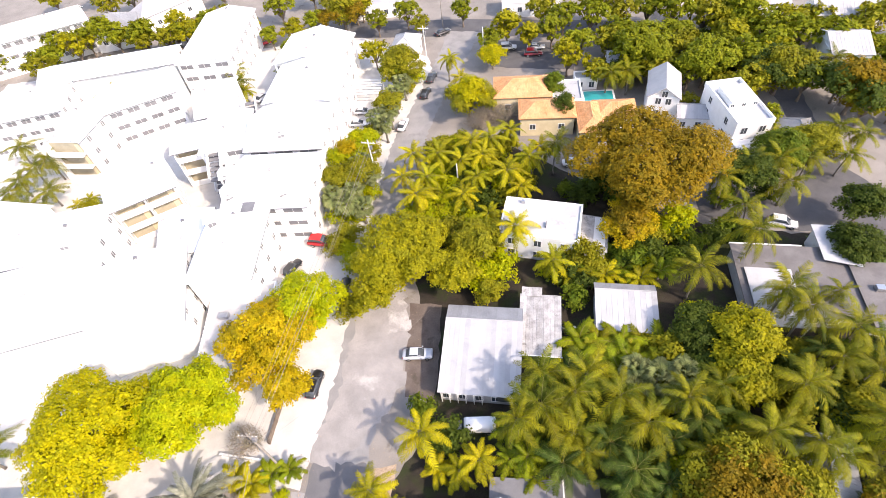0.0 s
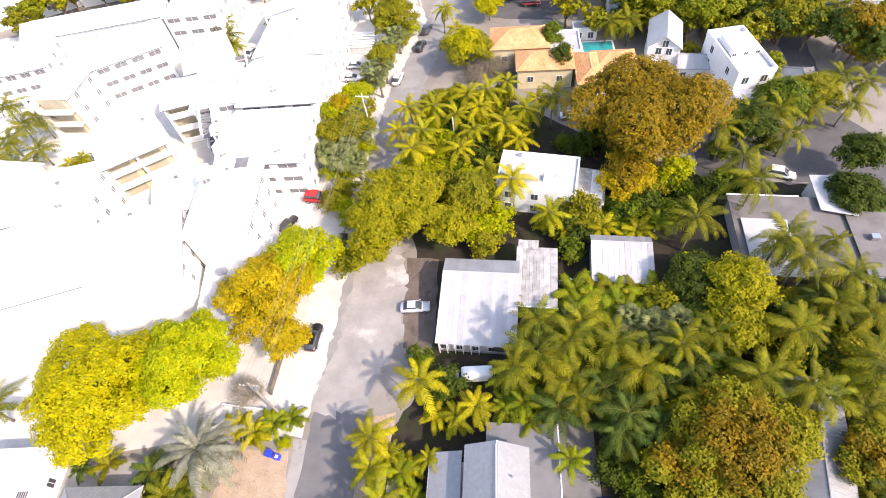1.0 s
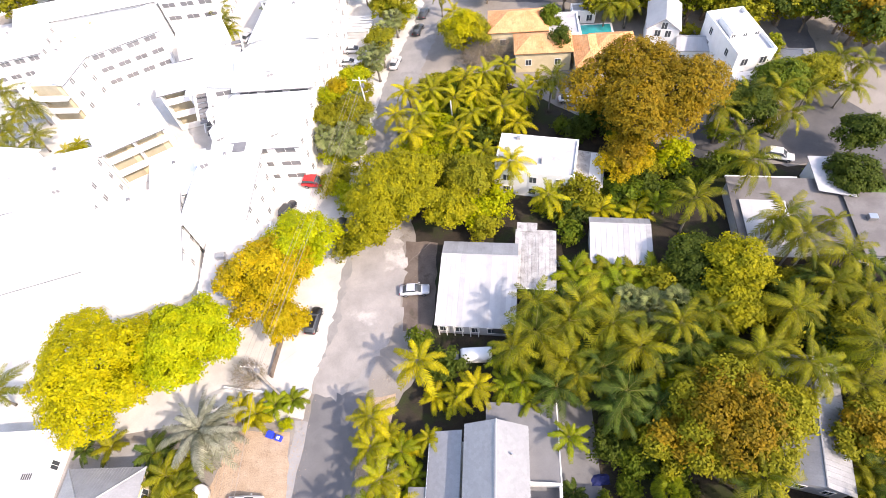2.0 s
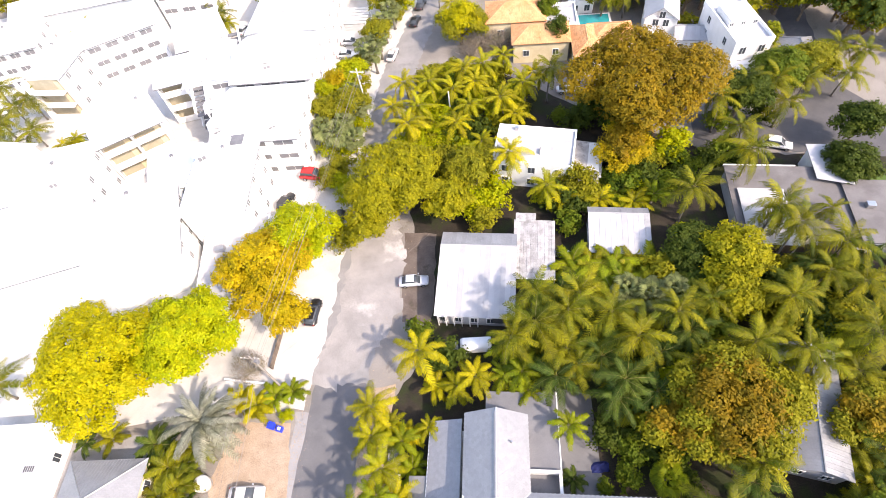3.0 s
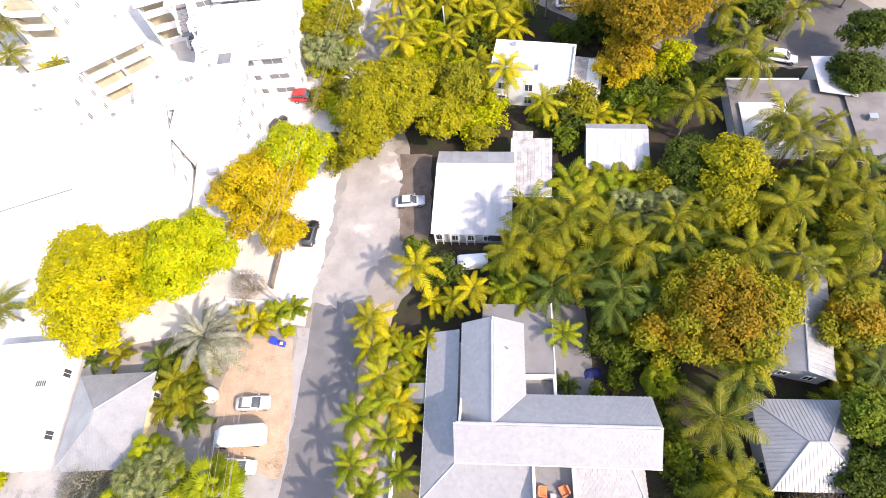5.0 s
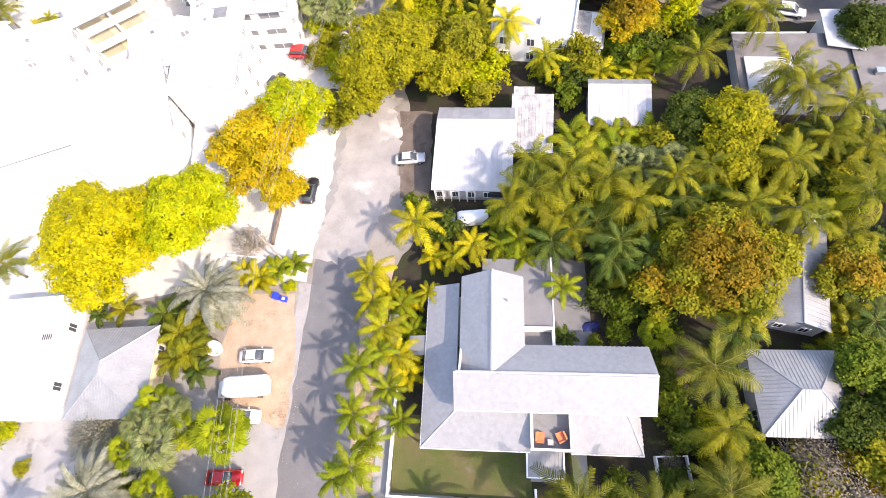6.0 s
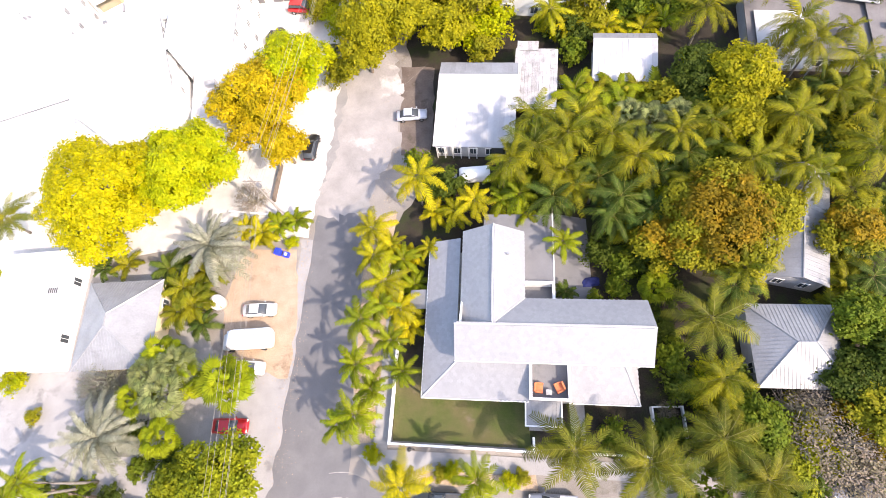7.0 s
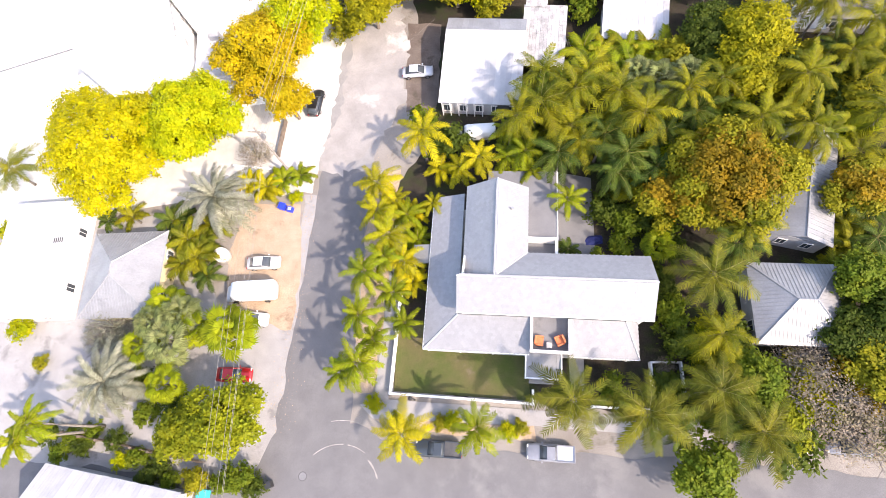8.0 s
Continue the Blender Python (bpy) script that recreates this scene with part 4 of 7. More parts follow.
# wings behind the court
hotel_wing(-77.4, 103.4, -10, 7.6, 10.4, 3, 2.4, bays=1, along="y")
hotel_wing(-67.8, 111.4, 24, 14.6, 12.4, 3, 2.2, bays=4, south="window")
hotel_wing(-101.0, 111.6, 10, 21.4, 13.0, 3, 2.2, bays=7, south="window")
hotel_wing(-90.0, 127.2, 6, 32.0, 9.0, 3, 1.8, south="", label=BROAD)
hotel_wing(-57.2, 129.6, -3, 13.0, 26.0, 3, 1.6, south="window", along="y", label=FAR)
hotel_wing(-122.0, 149.4, 23, 31.0, 10.5, 3, 2.4, bays=10, south="window", label=FAR)
hip_house("pavilion", "open pavilion with a hipped grey roof beside the hotel", -93.0, 159.5, 10, 12.5, 11.0, 5.4, 8.6, "metal_roof", panel=0.6)
hip_house("pavilion", "long pavilion with a hipped white roof behind the hotel", -80.5, 167.0, 42, 20.0, 9.0, 5.0, 8.0, "white_roof", panel=0.6)


def dormer(x, y, z, yaw, label="small white roof dormer with a dark window"):
    """A little gabled house on the roof with a louvred window in front and a dark gap beside it."""
    t = thing("dormer", label, "dormer", "hotel dormers", (x, y, z), yaw)
    part("wall", box(-0.95, 0.95, 0, 2.4, 0, 1.5), "white", t)
    bm = bmesh.new()
    add_slab(bm, [(-1.2, -0.25, 1.45), (0, -0.25, 2.25), (0, 2.5, 2.25), (-1.2, 2.5, 1.45)][::-1], 0.09)
    add_slab(bm, [(1.2, -0.25, 1.45), (1.2, 2.5, 1.45), (0, 2.5, 2.25), (0, -0.25, 2.25)], 0.09)
    part("roof", bm, "hotel_roof", t)
    pane_window(t, wall_m(0, -0.01, 0.75, 0), 1.3, 1.0, pane="membrane")


for x, y, z, yaw in ((-34.4, 83.0, 9.3, 20), (-33.0, 78.4, 8.9, 24), (-34.6, 72.4, 9.2, 16), (-23.6, 77.6, 9.0, 20), (-26.2, 94.0, 9.4, 12), (-59.0, 71.0, 9.0, 10), (-24.4, 107.6, 8.9, -8)):
    dormer(x, y, z, yaw)


def stair_block(x, y, yaw, w, label):
    """An outside stair between two wings: sloped white parapets over dark steps."""
    t = thing("outside_stair", label, "stairs", "hotel stairs", (x, y, 0), yaw)
    for k in range(3):
        z = k * 3.05
        for i in range(6):
            part("step", box(0.2, w - 0.2, i * 0.9, i * 0.9 + 0.92, z + i * 0.5, z + i * 0.5 + 0.2), "membrane", t)
        for q in (0, w - 0.18):
            part("parapet", slab([(q, 0, z + 1.0), (q + 0.18, 0, z + 1.0), (q + 0.18, 5.4, z + 4.0), (q, 5.4, z + 4.0)], 1.0), "white", t)


stair_block(-40.4, 88.0, 6, 2.6, "white outside stair between two hotel wings")
stair_block(-36.2, 104.2, 8, 2.6, "white outside stair with dark steps")
low = flat_house("service_block", "low white block with a flat roof beside the parking court", -34.1, 48.2, 2, 10.0, 15.0, 4.2, wins=2, storeys=1)
part("roof_unit", box(2.0, 3.4, 9.0, 10.0, 4.3, 5.1, 0.05), "chrome", low)
part("roof_unit", box(6.0, 7.0, 4.0, 5.0, 4.3, 5.0, 0.05), "weathered", low)
sk = thing("skylight", "grey rectangular roof skylight on the hotel", "skylight", at=(-31.2, 74.2, 9.3), yaw=-2)
part("curb", box(0, 3.2, 0, 2.6, 0, 0.95), "white", sk)
part("pane", box(0.15, 3.05, 0.15, 2.45, 0.955, 1.02), "membrane", sk)
gp = thing("car_port", "open white parking terrace with beams beside the street", "parking deck", at=(-17.2, 109.1, 0), yaw=-10)
for i in range(6):
    part("beam", box(0.2, 6.5, 9.0 + i * 1.1, 9.3 + i * 1.1, 2.6, 2.9), "white", gp)
for x, y in ((0.3, 9.0), (6.3, 9.0), (0.3, 14.6), (6.3, 14.6)):
    part("post", box(x - 0.12, x + 0.12, y - 0.12, y + 0.12, 0, 2.6), "white", gp)
hip_house("gate_house", "small white house with a hipped pale roof", -6.8, 132.5, -12, 7.0, 9.0, 4.0, 6.2, "white_roof", panel=0.6)
flat_house("far_building", "long low white building beyond the street", -17.8, 160.6, -3, 14.0, 7.0, 3.6, wins=5, storeys=1)
flat_house("far_building", "low white building behind trees", 24.0, 151.3, -8, 16.0, 7.0, 4.2, wins=5, storeys=1)
gable_house("far_house", "small white-roofed house among trees", 43.0, 117.1, -10, 9.0, 6.0, 3.2, 4.6)
gable_house("far_house", "white-roofed house among distant trees", 90.2, 121.1, -12, 14.0, 8.0, 6.4, 8.4)
gable_house("far_house", "white-roofed house among distant trees", 78.7, 129.8, -12, 10.0, 8.0, 6.4, 8.4)
gable_house("far_house", "white-roofed house among distant trees", 85.0, 104.9, -12, 8.0, 12.0, 6.4, 8.4)
gable_house("far_house", "white-roofed house among distant trees", 61.8, 148.3, -12, 16.0, 8.0, 6.4, 8.4)


# loose stones along the gravel and the street edge, too many to count
vs, fs = [], []
for (x0, y0), (x1, y1), n, w in (((-20.2, 14.5), (-18.8, 32), 420, 0.7), ((-28.4, 17), (-20.6, 14.6), 160, 0.6), ((-29, 25), (-26.5, 32), 120, 0.6), ((-22.2, 3), (-20.6, 14), 160, 0.9), ((-19.2, 33), (-16.6, 44), 160, 0.9), ((-9, 35), (-4.5, 60), 200, 1.2), ((-10, 2), (6, -0.4), 260, 0.6)):
    for _ in range(n):
        t = random.random()
        x, y, s = x0 + (x1 - x0) * t + random.gauss(0, w), y0 + (y1 - y0) * t + random.gauss(0, w), random.uniform(0.03, 0.085)
        k = len(vs)
        vs += [(x + s * random.uniform(0.7, 1.2) * math.cos(a), y + s * random.uniform(0.7, 1.2) * math.sin(a), 0.0) for a in (0.3, 1.7, 3.3, 4.8)] + [(x, y, 0.06 + s * random.uniform(0.5, 0.9))]
        fs += [(k, k + 1, k + 4), (k + 1, k + 2, k + 4), (k + 2, k + 3, k + 4), (k + 3, k, k + 4)]
tagged(inst("loose_stones", mesh_data("loose_stones", vs, fs, "drive")), "loose brown stones and litter along the verges", "stones", kind="stuff")


# ---- vehicles ----
def loft(sections, mat, name, parent, label=""):
    """A body through cross sections (x, half width, z low, z high, roundness)."""
    vs, fs = [], []
    n = 10
    for x, hw, z0, z1, rd in sections:
        for k in range(n):
            a = 2 * math.pi * (k + 0.5) / n
            cx, cz = math.cos(a), math.sin(a)
            s = max(abs(cx), abs(cz))
            cx, cz = cx * (rd + (1 - rd) / s), cz * (rd + (1 - rd) / s)
            vs.append((x, cx * hw, (z0 + z1) / 2 + cz * (z1 - z0) / 2))
    for i in range(len(sections) - 1):
        for k in range(n):
            j = (k + 1) % n
            fs.append((i * n + k, i * n + j, (i + 1) * n + j, (i + 1) * n + k))
    fs += [tuple(range(n))[::-1], tuple(range((len(sections) - 1) * n, len(sections) * n))]
    return inst(name, mesh_data(name, vs, fs, mat, True), parent, label=label)


def paint(name, c):
    if name not in M:
        M[name] = glossy(name, c, 0.28, 0.1, 0.6)
    return name


WHEEL = {}


def wheel(parent, x, y, r=0.33):
    if not WHEEL:
        vs, fs = tube([(0, -0.11, 0), (0, -0.09, 0), (0, 0.09, 0), (0, 0.11, 0)], [r * 0.9, r, r, r * 0.9], 14)
        WHEEL["tyre"] = mesh_data("tyre", vs, fs, "rubber")
        vs, fs = tube([(0, -0.115, 0), (0, 0.115, 0)], [r * 0.6, r * 0.6], 10)
        WHEEL["rim"] = mesh_data("rim", vs, fs, "chrome")
    w = inst("wheel", WHEEL["tyre"], parent, Matrix.Translation((x, y, r)))
    inst("rim", WHEEL["rim"], w)


def car(x, y, yaw, colour, label, kind="sedan", s=1.0, z=0.03, bed="dark"):
    """A car pointing along its local x."""
    c = thing("car" if kind != "pickup" else "pickup_truck", label, "car", "parked cars", (x, y, z), yaw)
    c.scale = (s, s, s)
    p = colour
    hw, L = 0.9, 2.25
    if kind == "pickup":
        hw, L = 0.98, 2.75
    loft([(-L, hw * 0.8, 0.4, 0.8, 0.35), (-L + 0.12, hw * 0.95, 0.3, 0.92, 0.3), (-L * 0.55, hw, 0.24, 0.96, 0.25), (0, hw, 0.24, 0.95, 0.25), (L * 0.5, hw, 0.24, 0.93, 0.25),
          (L - 0.25, hw * 0.93, 0.28, 0.8, 0.3), (L, hw * 0.72, 0.4, 0.66, 0.4)], p, "body", c)
    if kind == "sedan":
        cab = [(-1.75, 0.62, 0.9, 0.96), (-1.15, 0.66, 0.9, 1.4), (0.15, 0.68, 0.9, 1.43), (1.0, 0.7, 0.9, 0.96)]
    elif kind == "pickup":
        cab = [(-0.62, 0.72, 0.9, 1.0), (-0.5, 0.74, 0.9, 1.7), (0.5, 0.74, 0.9, 1.72), (1.25, 0.78, 0.9, 0.98)]
    else:
        cab = [(-2.1, 0.7, 0.9, 0.98), (-1.75, 0.74, 0.9, 1.62), (0.2, 0.76, 0.9, 1.68), (1.05, 0.78, 0.9, 0.98)]
    loft([(a, b, q, r, 0.2) for a, b, q, r in cab], "glass", "greenhouse", c, "dark window glass")
    (x1, w1, _, z1), (x2, w2, _, z2) = cab[1], cab[2]
    part("roof", box(x1 + 0.05, x2 - 0.02, -w1 + 0.05, w1 - 0.05, z1 - 0.02, z2 + 0.045, 0.03), p, c)
    for sx in (-1, 1):
        part("pillar", slab([(x2 - 0.03, sx * (w2 - 0.03), z2 + 0.02), (cab[3][0] + 0.02, sx * cab[3][1], 0.93), (cab[3][0] - 0.1, sx * cab[3][1], 0.93), (x2 - 0.12, sx * (w2 - 0.03), z2 + 0.02)], 0.05), p, c)
        part("mirror", box(cab[3][0] - 0.35, cab[3][0] - 0.18, sx * (hw + 0.08) - 0.09, sx * (hw + 0.08) + 0.09, 0.92, 1.05, 0.02), p, c)
        part("headlight", box(L - 0.22, L - 0.08, sx * 0.62 - 0.16, sx * 0.62 + 0.16, 0.6, 0.76, 0.02), "lamp_glass", c)
        part("tail_light", box(-L + 0.0, -L + 0.1, sx * 0.62 - 0.14, sx * 0.62 + 0.14, 0.62, 0.8, 0.02), "tail", c)
        for wx in (-L * 0.6, L * 0.62):
            wheel(c, wx, sx * (hw - 0.1))
    if kind == "pickup":
        part("bed", box(-2.6, -0.75, -0.78, 0.78, 0.9, 0.985), bed, c, "open load bed" if bed == "dark" else "pale load bed cover")
        for q in ((-2.68, -0.7, -0.92, -0.78), (-2.68, -0.7, 0.78, 0.92), (-2.72, -2.6, -0.9, 0.9)):
            part("bed_side", box(*q, 0.85, 1.15, 0.02), p, c)
    return c


def box_van(x, y, yaw, label, L=5.2, w=1.95, h=2.3, name="van"):
    v = thing(name, label, "van", "parked cars", (x, y, 0.03), yaw)
    loft([(-L / 2, w / 2 * 0.94, 0.4, h - 0.15, 0.12), (-L / 2 + 0.15, w / 2, 0.3, h, 0.1), (L * 0.22, w / 2, 0.3, h, 0.1), (L * 0.3, w / 2 * 0.97, 0.3, h - 0.25, 0.15)], "white", "cargo_body", v)
    loft([(L * 0.29, w / 2 * 0.95, 0.3, h - 0.3, 0.2), (L * 0.37, w / 2 * 0.92, 0.3, 1.25, 0.25), (L * 0.5, w / 2 * 0.8, 0.35, 0.85, 0.35)], "white", "bonnet", v)
    part("windscreen", slab([(L * 0.305, -w * 0.4, h - 0.42), (L * 0.365, -w * 0.42, 1.32), (L * 0.365, w * 0.42, 1.32), (L * 0.305, w * 0.4, h - 0.42)], 0.04), "glass", v)
    for s in (-1, 1):
        part("side_window", box(L * 0.2, L * 0.29, s * w / 2 - 0.02, s * w / 2 + 0.02, 1.25, 1.75), "glass", v)
        part("headlight", box(L * 0.47, L * 0.5, s * 0.6 - 0.15, s * 0.6 + 0.15, 0.6, 0.78), "lamp_glass", v)
        for wx in (-L * 0.3, L * 0.34):
            wheel(v, wx, s * (w / 2 - 0.1))
    return v


car(-17.8, 47.0, 78, paint("black_paint", (0.02, 0.02, 0.022)), "black car parked under the orange tree", "suv")
car(-14.6, 63.5, 80, paint("charcoal_paint", (0.05, 0.05, 0.055)), "dark pickup parked beneath the street tree", "pickup", 0.9)
car(-2.7, 50.1, -4, paint("silver_paint", (0.5, 0.52, 0.55)), "silver sedan parked beside the cottage")
box_van(4.7, 38.4, 176, "white delivery van parked under palms")
car(-24.6, 23.2, -4, paint("pearl_paint", (0.55, 0.54, 0.52)), "pale silver sedan on orange gravel")
car(-25.9, 15.9, -9, paint("white_paint", (0.75, 0.75, 0.75)), "white car half covered by a fan palm")
car(-27.7, 9.2, -6, paint("red_paint", (0.5, 0.012, 0.015)), "red car half hidden by a tree")
car(-19.2, 74.6, -14, "red_paint", "red car with dark roof in the hotel court", "suv", 1.15)
car(-23.9, 69.4, 60, "black_paint", "dark car in the hotel parking court", "suv", 0.9)
car(8.8, -2.3, 172, paint("grey_paint", (0.22, 0.225, 0.25)), "grey pickup with a pale bed on the cross street", "pickup", 0.95, bed="silver_paint")
car(-3.4, -1.0, 172, paint("navy_paint", (0.04, 0.05, 0.06)), "dark pickup parked between two palms", "pickup", 0.95)
car(-4.1, 106.9, 72, "white_paint", "white car parked along the street")
car(1.4, 118.2, 70, "black_paint", "dark car driving lane side of the street")
car(3.1, 124.7, 70, "charcoal_paint", "dark car parked under a street tree")
car(23.1, 134.5, -6, "white_paint", "white car in the far parking lot", "suv")
car(28.8, 130.1, -8, paint("maroon_paint", (0.2, 0.01, 0.015)), "dark red car in the far parking lot", "suv")
car(30.0, 133.0, -8, "silver_paint", "silver car in the far parking lot")
car(-13.2, 113.7, -8, "silver_paint", "silver car in the open parking terrace")
car(-14.0, 109.2, -8, "white_paint", "white car in the open parking terrace")
car(58.9, 67.4, -25, "white_paint", "white car parked on the side street", "suv")
car(29.1, 88.1, -10, "white_paint", "white car parked under the rusty tree")
car(7.3, 146.5, 30, "charcoal_paint", "dark car at the far junction")
car(-47.9, 150.4, 12, "white_paint", "white car behind the hotel")
car(-38.7, 125.0, 60, "silver_paint", "silver car behind the hotel")
car(-42.8, 153.1, 12, "red_paint", "red car behind the hotel")
car(32.9, -3.3, 171, "silver_paint", "pale car half hidden by a bare bush")
car(39.3, -3.9, 171, "grey_paint", "pale car half hidden by trees")
rv = box_van(-25.9, 19.3, 177, "white motorhome parked on orange gravel", 6.6, 2.5, 2.9, "motorhome")
for q in ((-0.4, 0.3, -0.35, 0.35), (-2.2, -1.6, -0.3, 0.3), (1.0, 1.5, -0.25, 0.25), (-2.9, -2.7, -0.8, 0.8)):
    part("roof_hatch", box(*q, 2.89, 3.02, 0.02), "white_roof", rv)


# ---- poles, wires, small things ----
def utility_pole(x, y, h, label, arm=2.2, yaw=-10, mat="timber"):
    p = thing("utility_pole", label, "utility pole", "utility poles", (x, y, 0), yaw)
    vs, fs = tube([(0, 0, 0), (0, 0, h * 0.5), (0, 0, h)], [0.17, 0.14, 0.11], 9)
    inst("shaft", mesh_data("shaft", vs, fs, mat), p)
    if arm:
        part("crossarm", box(-arm / 2, arm / 2, -0.17, -0.05, h - 0.7, h - 0.55, 0.02), mat, p)
        for s in (-0.9, -0.5, 0.5, 0.9):
            vs, fs = tube([(s * arm / 2, -0.11, h - 0.55), (s * arm / 2, -0.11, h - 0.35)], [0.06, 0.04], 7)
            inst("insulator", mesh_data("insulator", vs, fs, "white_pole"), p)
        part("transformer", box(0.14, 0.55, -0.2, 0.2, h - 2.2, h - 1.4, 0.06), "membrane", p)
    return p


utility_pole(-21.3, 35.9, 12.0, "tall grey utility pole beside the street", 2.4, -10, "timber")
utility_pole(-9.5, 89.9, 10.2, "pale utility pole with a white crossarm", 2.6, -15, "white_pole")
utility_pole(2.4, 131.4, 10.2, "pale utility pole with a white crossarm", 2.6, -15, "white_pole")
utility_pole(7.5, 150.6, 11.0, "pale utility pole at the far junction", 0)
utility_pole(16.4, 129.7, 9.0, "pale utility pole beside a yellow bush", 0, 0, "white_pole")
utility_pole(82.7, 95.3, 9.5, "grey utility pole among palms", 2.0)
utility_pole(-24.9, -16.3, 12.0, "tall pale utility pole on the corner", 2.4, -10, "white_pole")
utility_pole(6.3, 84.1, 7.0, "pale pole between palms", 0, 0, "white_pole")


def wire(a, b, sag, label, r=0.014):
    pts = []
    for i in range(13):
        t = i / 12
        p = Vector(a).lerp(Vector(b), t)
        pts.append((p.x, p.y, p.z - sag * 4 * t * (1 - t)))
    vs, fs = tube(pts, [r] * 13, 4)
    tagged(inst("power_line", mesh_data("power_line", vs, fs, "timber")), label, "power line", "power lines")


for dx, z in ((-1.1, 11.6), (-0.5, 11.6), (0.6, 11.6), (1.1, 11.6), (0.1, 9.4)):
    wire((-24.9 + dx, -16.3 - dx * 0.17, z), (-21.3 + dx, 35.9 - dx * 0.17, z), 0.7, "thin pale overhead power line")
    wire((-21.3 + dx, 35.9, z), (-9.5 + dx, 89.9, min(z, 9.9)), 0.7, "thin pale overhead power line")
wire((-21.3, 35.9, 8.0), (0.6, 56.0, 4.0), 0.8, "thin pale service wire to the cottage", 0.01)
bb = thing("storage_crate", "bright blue plastic crate with lid by the verge", "crate", at=(-22.2, 31.0, 0), yaw=-20)
part("tub", box(-0.7, 0.1, -0.4, 0.4, 0, 0.7, 0.05), "blue", bb)
part("lid", box(-0.75, 0.15, -0.45, 0.45, 0.705, 0.8, 0.03), "blue", bb)
bb = thing("storage_crate", "small bright blue crate with a white lid", "crate", at=(-21.4, 30.6, 0), yaw=-20)
part("tub", box(-0.4, 0.4, -0.35, 0.35, 0, 0.55, 0.05), "blue", bb)
part("lid", box(-0.2, 0.2, -0.2, 0.2, 0.555, 0.62, 0.02), "white", bb)
tk = thing("water_tank", "rounded white tank beside the gravel", "tank", at=(-30.4, 24.9, 0))
vs, fs = tube([(0, 0, 0), (0, 0, 1.2), (0, 0, 1.5), (0, 0, 1.6)], [1.0, 1.0, 0.8, 0.3], 14)
inst("shell", mesh_data("shell", vs, fs, "white", True), tk)
vs, fs = tube([(0, 0, 1.55), (0, 0, 1.75)], [0.28, 0.25], 10)
inst("cap", mesh_data("cap", vs, fs, "white"), tk)
tq = thing("crate", "teal plastic container beside the hedge", "container", at=(-30.6, -3.8, 0), yaw=-10)
part("tub", box(-0.6, 0.6, -0.45, 0.45, 0, 0.9, 0.05), "teal", tq)
part("lid", box(-0.65, 0.65, -0.5, 0.5, 0.905, 0.98, 0.02), "teal", tq)
rb = thing("rubbish_bin", "black wheeled rubbish bin on the corner", "bin", at=(-22.9, -3.4, 0.03), yaw=20)
part("tub", box(-0.35, 0.35, -0.35, 0.35, 0.05, 1.0, 0.05), "black_metal", rb)
part("lid", box(-0.38, 0.38, -0.4, 0.38, 1.005, 1.08, 0.03), "black_metal", rb)
sg = thing("street_sign", "small street sign on a thin post", "sign", at=(-23.6, 5.7, 0))
vs, fs = tube([(0, 0, 0), (0, 0, 3.0)], [0.035, 0.035], 6)
inst("post", mesh_data("post", vs, fs, "chrome"), sg)
part("plate", box(-0.5, 0.5, -0.02, 0.02, 2.6, 2.85), "membrane", sg)
part("plate", box(-0.02, 0.02, -0.5, 0.5, 2.86, 3.1), "membrane", sg)
tp = thing("tarpaulin", "dark blue folded tarpaulin on the patio edge", "tarpaulin", at=(16.7, 21.1, 0))
vs = [(x * 0.35 + random.uniform(-0.1, 0.1), y * 0.3 + random.uniform(-0.1, 0.1), 0.12 + 0.4 * math.exp(-((x - 3) ** 2 + (y - 2) ** 2) / 4) * random.uniform(0.6, 1.2) if 0 < x < 6 and 0 < y < 4 else 0.02) for x in range(7) for y in range(5)]
fs = [(x * 5 + y, (x + 1) * 5 + y, (x + 1) * 5 + y + 1, x * 5 + y + 1) for x in range(6) for y in range(4)]
M["navy_cloth"] = material("navy_cloth", (0.015, 0.02, 0.09), (0.02, 0.03, 0.13), 2, 0.7)
inst("sheet", mesh_data("sheet", vs, fs, "navy_cloth"), tp)


